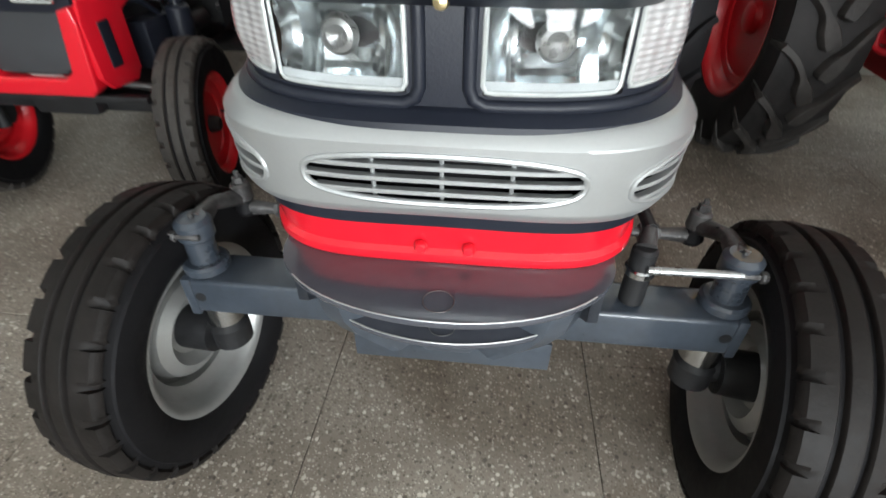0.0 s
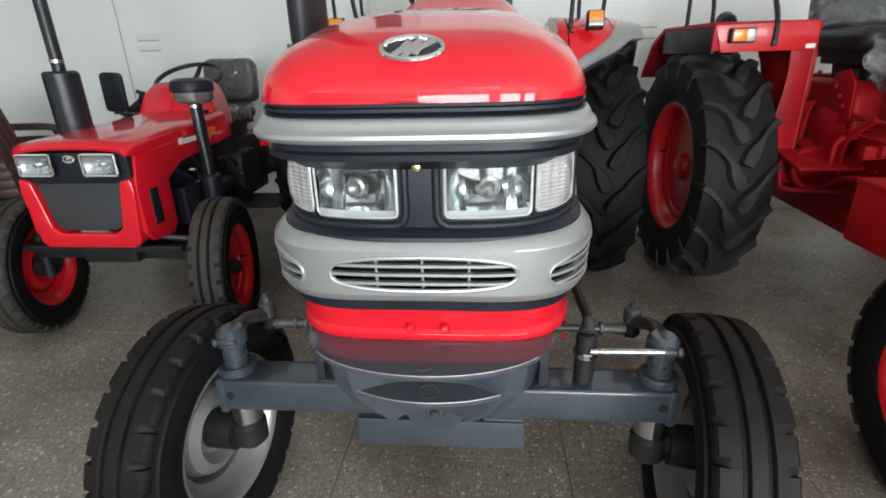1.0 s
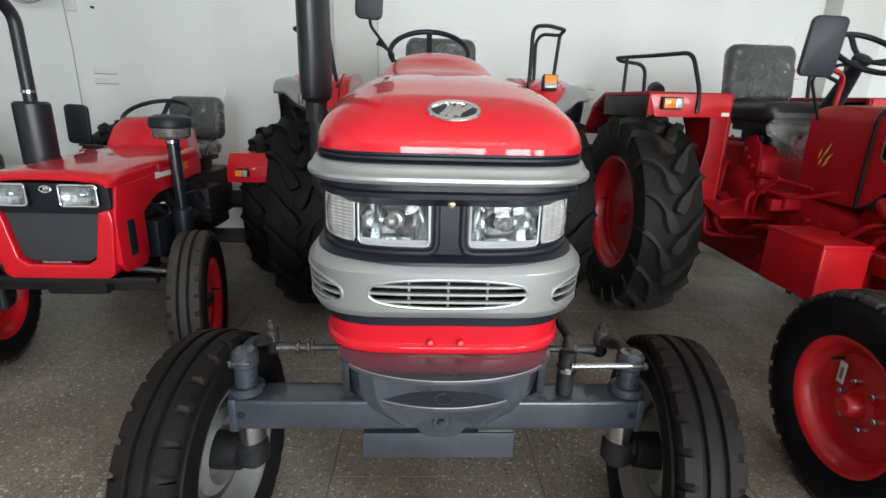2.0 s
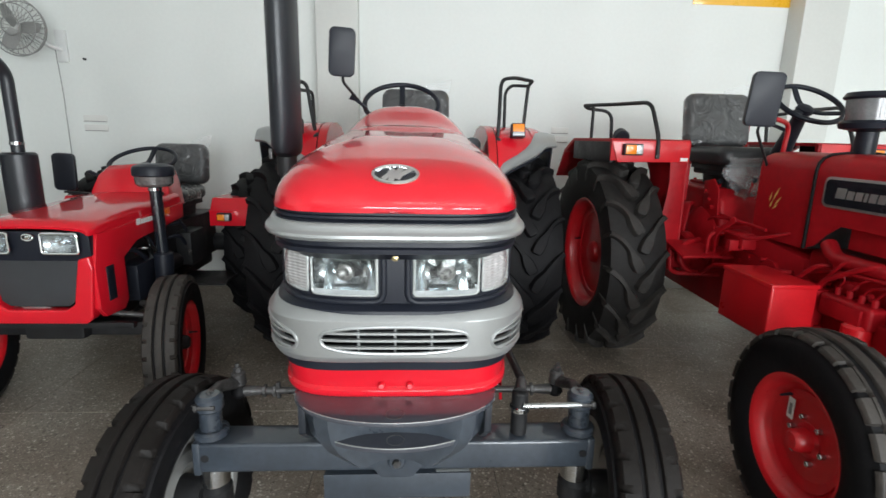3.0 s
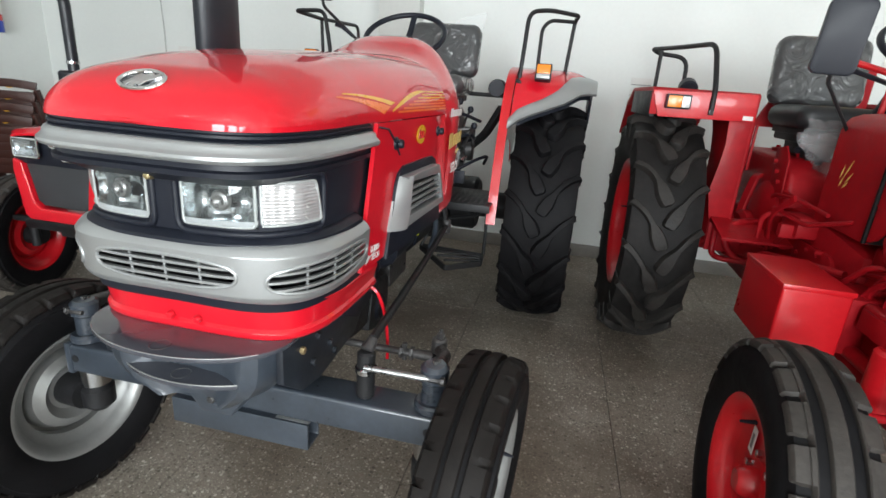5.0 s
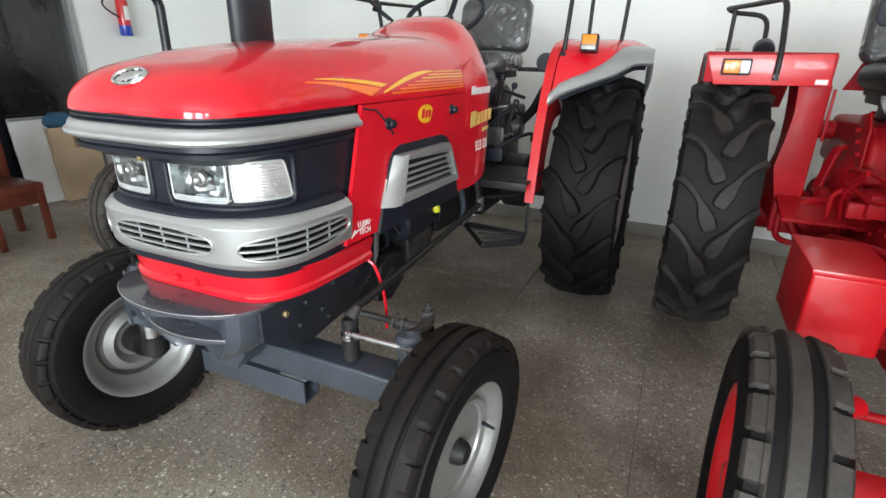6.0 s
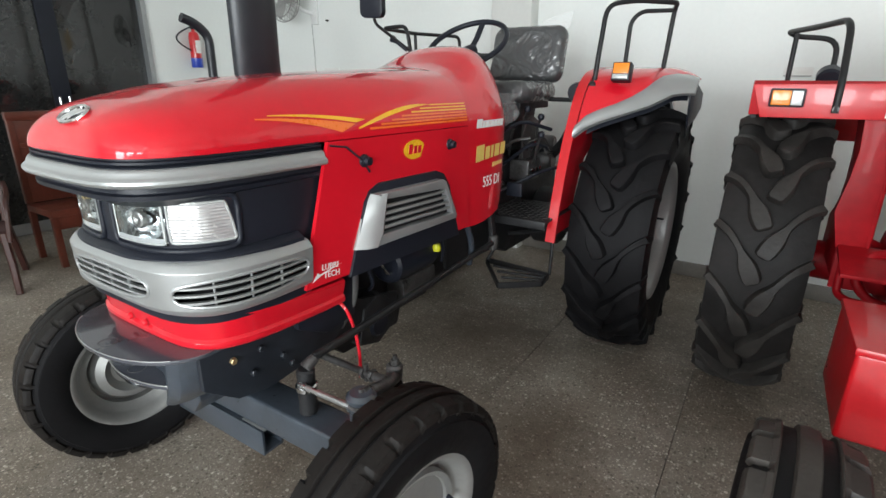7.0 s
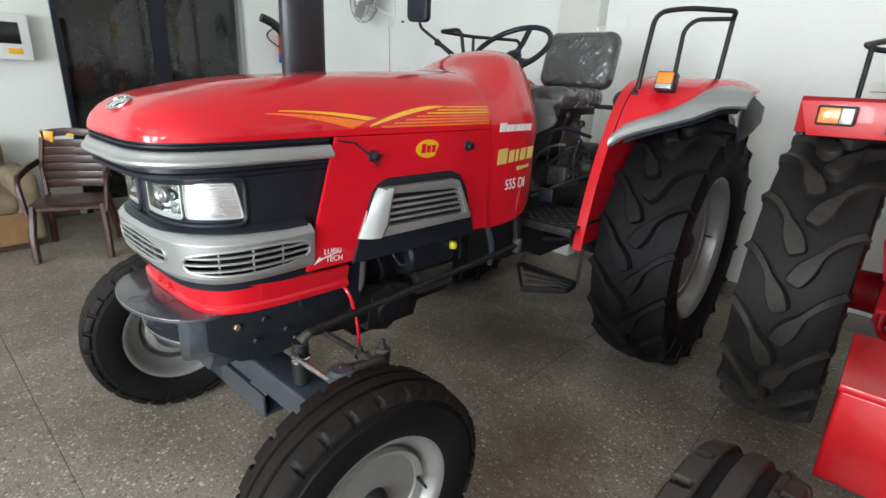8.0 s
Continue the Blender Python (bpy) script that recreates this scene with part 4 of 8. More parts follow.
def emblem(parent, m, w, h):
    """Oval chrome badge with three swept bars."""
    ring = tube([(w / 2 * math.cos(2 * math.pi * k / 36), h / 2 * math.sin(2 * math.pi * k / 36), 0) for k in range(36)], 0.0045, 8, True)
    ob = part("emblem", ring, CHROME, parent, "oval chrome badge")
    ob.matrix_basis = m
    part("emblem_plate", prism([(w / 2 * math.cos(2 * math.pi * k / 36), h / 2 * math.sin(2 * math.pi * k / 36)) for k in range(36)], -0.006, -0.001), BLACK_GLOSS, ob)
    for k in (-1, 0, 1):
        part("emblem_bar", tube([((0.16 * k - 0.12) * w, -0.42 * h * (1 - 0.25 * abs(k)), 0), ((0.13 * k - 0.02) * w, -0.1 * h, 0.002), ((0.20 * k + 0.14) * w, 0.36 * h * (1 - 0.2 * abs(k)), 0)], 0.01, 8, flat=(0.011 * w / 0.085, 0.005)), CHROME, ob)
    return ob

# ---- the large red tractor: front axle over the origin, nose towards -y ----
TA = thing("red_tractor", "glossy red tractor with silver bumper and slate grey front axle", "tractor", pose(0, 0, 0))


def resample(pts, n):
    d = [0.0]
    for p, q in zip(pts, pts[1:]):
        d.append(d[-1] + math.hypot(q[0] - p[0], q[1] - p[1]))
    out, j = [], 0
    for i in range(n):
        t = d[-1] * i / (n - 1)
        while j < len(d) - 2 and d[j + 1] < t:
            j += 1
        f = (t - d[j]) / max(1e-9, d[j + 1] - d[j])
        out.append((pts[j][0] + f * (pts[j + 1][0] - pts[j][0]), pts[j][1] + f * (pts[j + 1][1] - pts[j][1])))
    return out


def nose(a, b, n, yc=0.2, yend=0.2, taper=0.0, count=121):
    """Plan of the nose from one side round the front to the other, as (x, y, nx, ny, length from the middle)."""
    pts = []
    if yend > yc:
        pts.append((a, yend))
    for i in range(241):
        f = math.pi * i / 240
        c, s = math.cos(f), math.sin(f)
        pts.append((math.copysign(a * abs(c) ** (2 / n), c), yc - b * abs(s) ** (2 / n)))
    if yend > yc:
        pts.append((-a, yend))
    pts = [(x * (1 - taper * max(0.0, min(1.0, (y + 0.08) / 0.28))), y) for x, y in pts]
    pts = resample(pts, count)
    half = sum(math.hypot(q[0] - p[0], q[1] - p[1]) for p, q in zip(pts, pts[1:])) / 2
    out = []
    for i, (x, y) in enumerate(pts):
        p, q = pts[max(0, i - 1)], pts[min(count - 1, i + 1)]
        tx, ty = q[0] - p[0], q[1] - p[1]
        k = math.hypot(tx, ty)
        nx, ny = -ty / k, tx / k
        if nx * x + ny * (y - 0.25) < 0:
            nx, ny = -nx, -ny
        out.append((x, y, nx, ny, half * (1 - 2 * i / (count - 1))))
    return out


def along(plan, length):
    """The plan's point and outward normal at a length from the middle (plus: to +x)."""
    for p, q in zip(plan, plan[1:]):
        if q[4] <= length <= p[4]:
            f = (p[4] - length) / (p[4] - q[4])
            return [p[k] + f * (q[k] - p[k]) for k in range(4)]
    return list(plan[0][:4] if length > 0 else plan[-1][:4])


def wrapped(plan, prof, bm=None):
    """A closed section of (outward, z) carried round the plan."""
    return grid([[(x + nx * o, y + ny * o, z) for o, z in (prof(l) if callable(prof) else prof)] for x, y, nx, ny, l in plan], wrap=True, bm=bm)


def skin(plan, z0, z1, bulge, rows, holes, lip=0.025):
    """A shell round the plan with openings. z0, z1, bulge: of the length (and height share); holes: tests of (length, z)."""
    bm = bmesh.new()
    rings = []
    for x, y, nx, ny, l in plan:
        a, b = z0(l), z1(l)
        ring = [(x - nx * lip, y - ny * lip, a)]
        for k in range(rows + 1):
            t = k / rows
            o = bulge(t)
            ring.append((x + nx * o, y + ny * o, a + (b - a) * t))
        ring.append((x - nx * lip, y - ny * lip, b))
        rings.append((ring, l))
    vs = [[bm.verts.new(p) for p in r] for r, _ in rings]
    for i in range(len(vs) - 1):
        for j in range(len(vs[0]) - 1):
            c = [vs[i][j], vs[i][j + 1], vs[i + 1][j + 1], vs[i + 1][j]]
            l = (rings[i][1] + rings[i + 1][1]) / 2
            z = sum(v.co.z for v in c) / 4
            if 0 < j < len(vs[0]) - 2 and any(h(l, z) for h in holes):
                continue
            bm.faces.new(c)
    return bm


# hood: a dome over a rounded plan
HOOD_Z = 1.274


def hood_width(y):
    return 0.296 + 0.045 * max(0.0, min(1.0, (y - 0.15) / 0.75))


def hood_top(y):
    pts = [(-0.25, 1.393), (-0.10, 1.396), (0.0, 1.411), (0.15, 1.429), (0.4, 1.447), (0.7, 1.463), (1.02, 1.476)]
    y = max(pts[0][0], min(pts[-1][0], y))
    for (a, u), (b, v) in zip(pts, pts[1:]):
        if y <= b:
            return u + (v - u) * (y - a) / (b - a)
    return pts[-1][1]


def dome(s, side=0.0):
    return max(0.0, 1 - (1 - s) ** (4.0 - 0.5 * side)) ** (1 / (1.80 + 0.18 * side))


def hood_point(px, py, s):
    """Fuller at the flanks than over the nose."""
    cy = max(py, 0.15)
    x, y = px * (1 - s), py + (cy - py) * s
    return (x, y, HOOD_Z + (hood_top(y) - HOOD_Z) * dome(s, min(1.0, abs(px) / 0.29) ** 3))


front = [(x, y) for x, y, *_ in nose(0.298, 0.475, 4.6, 0.2, 0.2, 0.0, 97)]
side = [(hood_width(0.2 + 0.735 * k / 16), 0.2 + 0.735 * k / 16) for k in range(16, 0, -1)]
ring_plan = side + front + [(-x, y) for x, y in side[::-1]]
rows = []
for x, y in ring_plan:
    rows.append([(x, y, HOOD_Z - 0.004)] + [hood_point(x, y, s) for s in (0.0, 0.002, 0.006, 0.012, 0.02, 0.03, 0.042, 0.056, 0.072, 0.09, 0.11, 0.135, 0.16, 0.19, 0.225, 0.26, 0.30, 0.35, 0.42, 0.5, 0.6, 0.72, 0.85, 1.0)])
hood_bm = grid(rows)
bmesh.ops.remove_doubles(hood_bm, verts=hood_bm.verts, dist=0.0005)
HOOD = part("hood", hood_bm, RED, TA, "glossy red bonnet", 60)
part("hood_edge", grid([[(x * 0.985, y + (0.005 if y < 0 else 0), HOOD_Z - 0.004), (x * 1.004, y, HOOD_Z - 0.004), (x * 1.004, y, HOOD_Z + 0.006), (x * 0.985, y, HOOD_Z + 0.004)] for x, y in ring_plan], wrap=True), RED, HOOD)
# the badge lies on the bonnet's front slope
eb, ea = hood_point(0.0, -0.275, 0.075), hood_point(0.0, -0.275, 0.145)
emblem(TA, pose(0, (ea[1] + eb[1]) / 2 + 0.001, (ea[2] + eb[2]) / 2 + 0.006, math.degrees(math.atan2(ea[2] - eb[2], ea[1] - eb[1]))), 0.096, 0.056)

# nose: gasket, silver band, lamp panel, bumper
band_plan = nose(0.314, 0.488, 4.2, 0.2, 0.216, 0.0)
part("hood_gasket", wrapped(band_plan, [(-0.05, 1.248), (-0.013, 1.248), (-0.011, 1.251), (-0.017, 1.2535), (-0.012, 1.257), (-0.012, 1.262), (-0.019, 1.2645), (-0.020, 1.2695), (-0.05, 1.2695)]), BLACK_PLASTIC, TA, "black ribbed rubber gasket")
part("silver_band", wrapped(band_plan, [(-0.04, 1.210), (0.0, 1.210), (0.007, 1.213), (0.0105, 1.219), (0.0095, 1.225), (0.004, 1.230), (0.0005, 1.2325), (-0.002, 1.240), (-0.006, 1.246), (-0.012, 1.2485), (-0.04, 1.2485)]), SILVER, TA, "silver painted trim band")
part("band_undercut", wrapped(band_plan, [(-0.09, 1.160), (-0.058, 1.160), (-0.040, 1.172), (-0.020, 1.178), (-0.012, 1.182), (-0.011, 1.192), (-0.020, 1.196), (-0.022, 1.2095), (-0.09, 1.2095)]), BLACK_PLASTIC, TA)
panel_plan = nose(0.301, 0.397, 3.6, 0.2, 0.21, 0.04, 201)
LAMP = (0.040, 0.200, 1.063, 1.164)
IND0 = 0.206
IND1 = max(l for x, y, nx, ny, l in panel_plan if y < -0.055)
IND = (IND0, IND1, 1.066, 1.164)


def slant(r, a, b):
    """The corner lamps' outer edge leans back towards the bottom."""
    if r is not IND:
        return a
    return a - 0.020 * (a - r[0]) / (r[1] - r[0]) * ((b - r[2]) / (r[3] - r[2]) - 0.5)


def in_rect(r, sign):
    return lambda l, z: r[0] < sign * l < slant(r, r[1], z) and r[2] < z < r[3]


part("lamp_panel", skin(panel_plan, lambda l: 1.012, lambda l: 1.20, lambda t: 0.004 * math.sin(math.pi * t), 41, [in_rect(r, s) for r in (LAMP, IND) for s in (1, -1)]), BLACK_PLASTIC, TA, "matt black plastic grille panel")
part("panel_lip", wrapped([p for p in panel_plan if p[1] < 0.12], [(-0.03, 1.016), (0.020, 1.016), (0.026, 1.024), (0.024, 1.034), (0.012, 1.043), (0.004, 1.047), (-0.03, 1.048)]), BLACK_PLASTIC, TA)
part("panel_backing", wrapped(nose(0.235, 0.345, 3.0, 0.2, 0.3), [(-0.02, 0.86), (0.0, 0.86), (0.0, 1.255), (-0.02, 1.255)]), BLACK_IRON, TA)


def window_line(plan, r, sign, out, inset=0.0, corner=0.012):
    w, h = r[1] - r[0] - 2 * inset, r[3] - r[2] - 2 * inset
    pts = []
    for a, b in round_poly(w, h, corner, 4, (r[0] + r[1]) / 2, (r[2] + r[3]) / 2):
        pts.append((a, b))
    dense = resample(pts + pts[:1], 61)[:-1]
    out_pts = []
    for a, b in dense:
        x, y, nx, ny = along(plan, sign * slant(r, a, b))
        out_pts.append((x + nx * out, y + ny * out, b))
    return out_pts


def patch(plan, r, sign, depth, nu=16, nz=10):
    """A curved sheet in a window; depth(u, v): how far it lies inside the plan."""
    return grid([[(lambda q, b, d: (q[0] - q[2] * d, q[1] - q[3] * d, b))(along(plan, sign * slant(r, r[0] + (r[1] - r[0]) * i / nu, r[2] + (r[3] - r[2]) * j / nz)), r[2] + (r[3] - r[2]) * j / nz, depth(i / nu, j / nz)) for j in range(nz + 1)] for i in range(nu + 1)])


for s in (1, -1):
    head = part("headlamp", tube(window_line(panel_plan, LAMP, s, 0.004, 0.003, 0.008), 0.0032, 8, True), CLEAR_LENS, TA, "rectangular headlamp with bright bezel")
    part("reflector", patch(panel_plan, LAMP, s, lambda u, v: 0.002 + 0.060 * max(0.0, 1 - ((2 * u - 1) ** 2 * 0.9 + (2 * v - 1) ** 2 * 0.55)) ** 0.8 + (0.010 * abs(math.sin(11 * u)) if abs(2 * u - 1) > 0.45 else 0.004 * abs(math.sin(9 * v))), 28, 14), REFLECTOR, head, "pressed bright reflector", 12)
    x, y, nx, ny = along(panel_plan, s * 0.12)
    part("bulb", cyl((x - nx * 0.045, y - ny * 0.055, 1.114), (x - nx * 0.016, y - ny * 0.016, 1.114), 0.011, 12, 0.008, 0.003), STEEL, head)
    part("lens_sill", patch(panel_plan, (LAMP[0] + 0.004, LAMP[1] - 0.004, LAMP[2] + 0.004, LAMP[2] + 0.015), s, lambda u, v: -0.003 + 0.006 * v), CLEAR_LENS, head, "thick pale lower edge of the lens")
    part("bulb_shield", lathe([(0.0, 0.0), (0.019, 0.0), (0.0215, 0.004), (0.0215, 0.012), (0.018, 0.018), (0.012, 0.020), (0.0, 0.014)], 22, "y"), SHADE, head, "round grey bulb shield").matrix_basis = pose(x - nx * 0.030, y - ny * 0.030, 1.118, 0, 0, 180 + math.degrees(math.atan2(nx, -ny)))
    lens = part("lens", patch(panel_plan, LAMP, s, lambda u, v: -0.006 - 0.004 * math.sin(math.pi * u) * math.sin(math.pi * v)), GLASS, head, "clear glass lens")
    lens.visible_shadow = False
    ind = part("corner_lamp", tube(window_line(panel_plan, IND, s, 0.003, 0.003, 0.007), 0.0034, 8, True), CLEAR_LENS, TA, "corner indicator with fluted clear lens")
    part("fluted_lens", patch(panel_plan, IND, s, lambda u, v: -0.002 - 0.003 * math.sin(math.pi * v) - 0.009 * math.exp(-((u - 0.55) / 0.17) ** 2) * math.sin(math.pi * v) ** 0.5, 30, 10), FLUTED, ind, "", 20)
    part("lamp_surround", tube(window_line(panel_plan, (LAMP[0] - 0.012, IND[1] + 0.014, 1.050, 1.176), s, 0.003, 0.0, 0.02), 0.008, 10, True), BLACK_PLASTIC, TA, "black raised lamp surround")
part("nose_knob", lathe([(0.0, 0.02), (0.007, 0.018), (0.009, 0.01), (0.009, 0.0), (0.006, -0.01)], 14, "y"), mat("brass", (0.55, 0.45, 0.25), 0.3, 0.9), TA, "small brass lock knob").matrix_basis = pose(0, -0.226, 1.166, 0, 0, 180)

# silver bumper with slotted grilles
bump_plan = nose(0.323, 0.412, 4.0, 0.2, 0.2, 0.04, 241)
bump_plan = [p for p in bump_plan if p[1] < 0.132]


def bump_low(l):
    t = min(1.0, abs(l) / 0.30)
    return 0.905 - 0.010 * t * t


def bump_bulge(t):
    """A narrow upper ledge, a crease, and a face that leans in towards the bottom and curls under."""
    rise = min(1.0, max(0.0, 1 - t) / 0.16) ** 0.7
    face = 1.0 if t > 0.84 else 0.62 + 0.38 * (t / 0.84) ** 0.9
    curl = min(1.0, max(0.0, t) / 0.14) ** 0.55
    return 0.021 * rise * face * curl


def bump_high(l):
    return 1.034 - 0.008 * min(1.0, (abs(l) / 0.5) ** 2)


L1 = max(p[4] for p in bump_plan) - 0.014
L0 = 0.226
SLOTS = [(0.0, 0.170, 0.9665, 0.9665, 0.034), ((L0 + L1) / 2, (L1 - L0) / 2, 0.955, 0.959, 0.036), (-(L0 + L1) / 2, (L1 - L0) / 2, 0.959, 0.955, 0.036)]


def slot_reach(sl, d):
    return sl[1] * max(0.0, 1 - abs(d / sl[4]) ** 3.0) ** 0.42


def slot_mid(sl, l):
    return sl[2] + (sl[3] - sl[2]) * ((l - sl[0]) / sl[1] + 1) / 2


def in_slot(sl):
    return lambda l, z: abs(z - slot_mid(sl, l)) < sl[4] and abs(l - sl[0]) < slot_reach(sl, z - slot_mid(sl, l))


BUMPER = part("bumper", skin(bump_plan, bump_low, bump_high, bump_bulge, 56, [in_slot(s) for s in SLOTS], 0.04), SILVER, TA, "silver painted bumper with slotted grilles")
part("grille_backing", wrapped([(x - nx * 0.045, y - ny * 0.045, nx, ny, l) for x, y, nx, ny, l in bump_plan], lambda l: [(-0.01, bump_low(l) + 0.004), (0.0, bump_low(l) + 0.004), (0.0, bump_high(l) - 0.004), (-0.01, bump_high(l) - 0.004)]), RUBBER, BUMPER)


def bump_out(l, z):
    t = (z - bump_low(l)) / (bump_high(l) - bump_low(l))
    return bump_bulge(max(0.02, min(0.98, t)))


def bump_pt(l, z, off):
    x, y, nx, ny = along(bump_plan, l)
    o = bump_out(l, z) + off
    return (x + nx * o, y + ny * o, z)


for sl in SLOTS:
    line = []
    for q in (1, -1):
        for k in range(22):
            d = q * sl[4] * math.cos(math.pi * k / 21)
            l = sl[0] + q * slot_reach(sl, d) * 1.0
            line.append((l, slot_mid(sl, l) + d))
    line = resample(line + line[:1], 73)[:-1]
    part("grille_frame", tube([bump_pt(l, z, -0.001) for l, z in line], 0.0046, 8, True), SILVER, BUMPER)
    for k in (-0.55, -0.02, 0.5):
        d = k * sl[4]
        r = slot_reach(sl, d)
        part("grille_slat", tube([bump_pt(sl[0] + r * t, slot_mid(sl, sl[0] + r * t) + d, -0.004) for t in [i / 9 - 1 for i in range(19)]], 0.004, 8, flat=(0.012, 0.0062)), SILVER, BUMPER)
    for t in (-0.5, 0.0, 0.5):
        l = sl[0] + sl[1] * t
        c = slot_mid(sl, l)
        part("grille_post", tube([bump_pt(l, c + v * sl[4] * 0.95, -0.010) for v in (-1, -0.5, 0, 0.5, 1)], 0.003, 6), SILVER, BUMPER)
low_plan = [p for p in nose(0.306, 0.398, 4.2, 0.2, 0.2, 0.0) if p[1] < 0.145]
part("bumper_shadow_gap", wrapped(low_plan, lambda l: [(-0.05, bump_low(l) - 0.026), (0.002, bump_low(l) - 0.026), (0.006, bump_low(l) + 0.006), (-0.05, bump_low(l) + 0.006)]), BLACK_PLASTIC, TA)

# red chin under the bumper
chin_plan = nose(0.296, 0.370, 4.8, 0.2, 0.272, 0.0)


def chin(l):
    e = max(0.0, (abs(l) - 0.3) / 0.3)
    a, b = 0.789 - 0.010 * min(1, e), 0.886 - 0.026 * min(1, e)
    return [(-0.03, a), (-0.006, a), (0.004, a + 0.005), (0.009, a + 0.014), (0.008, a + 0.024), (0.001, a + 0.031), (0.002, a + 0.036), (0.009, b - 0.022), (0.012, b - 0.006), (0.006, b), (-0.03, b)]


CHIN = part("chin_panel", wrapped(chin_plan, chin), RED, TA, "glossy red lower nose panel")
for x in (-0.035, 0.035):
    bolt = part("bolt", lathe([(0.0, 0.006), (0.006, 0.006), (0.009, 0.003), (0.010, -0.004)], 12, "y"), RED, CHIN)
    bolt.matrix_basis = pose(x, -0.181, 0.828, 0, 0, 180)

# side panels


def flank(y, z):
    return 0.308 + 0.034 * max(0.0, min(1.0, (y - 0.15) / 0.6)) + 0.012 * (HOOD_Z - z) / 0.38


def side_sheet(poly, out0, out1, sign, bevel=0.0):
    bm = bmesh.new()
    a = [bm.verts.new((sign * (flank(y, z) + out0), y, z)) for y, z in poly]
    b = [bm.verts.new((sign * (flank(y, z) + out1), y, z)) for y, z in poly]
    bm.faces.new(a)
    bm.faces.new(b[::-1])
    for i in range(len(poly)):
        j = (i + 1) % len(poly)
        bm.faces.new((a[i], b[i], b[j], a[j]))
    if bevel:
        bmesh.ops.recalc_face_normals(bm, faces=bm.faces)
        bmesh.ops.bevel(bm, geom=bm.edges, offset=bevel, segments=2, profile=0.6, affect="EDGES")
    return bm


def blade(sign, rows):
    """A sloped bar: rows of (y front, z, y back, z), thin in front and proud at the back."""
    rings = []
    for ya, za, yb, zb in rows:
        rings.append([(sign * (flank(y, z) + o), y, z) for y, z, o in ((ya, za, -0.002), (ya, za, 0.006), (ya + (yb - ya) * 0.36, za + (zb - za) * 0.36, 0.034), (ya + (yb - ya) * 0.80, za + (zb - za) * 0.80, 0.043), (yb, zb, 0.034), (yb, zb, -0.002))])
    return grid(rings, wrap=True)


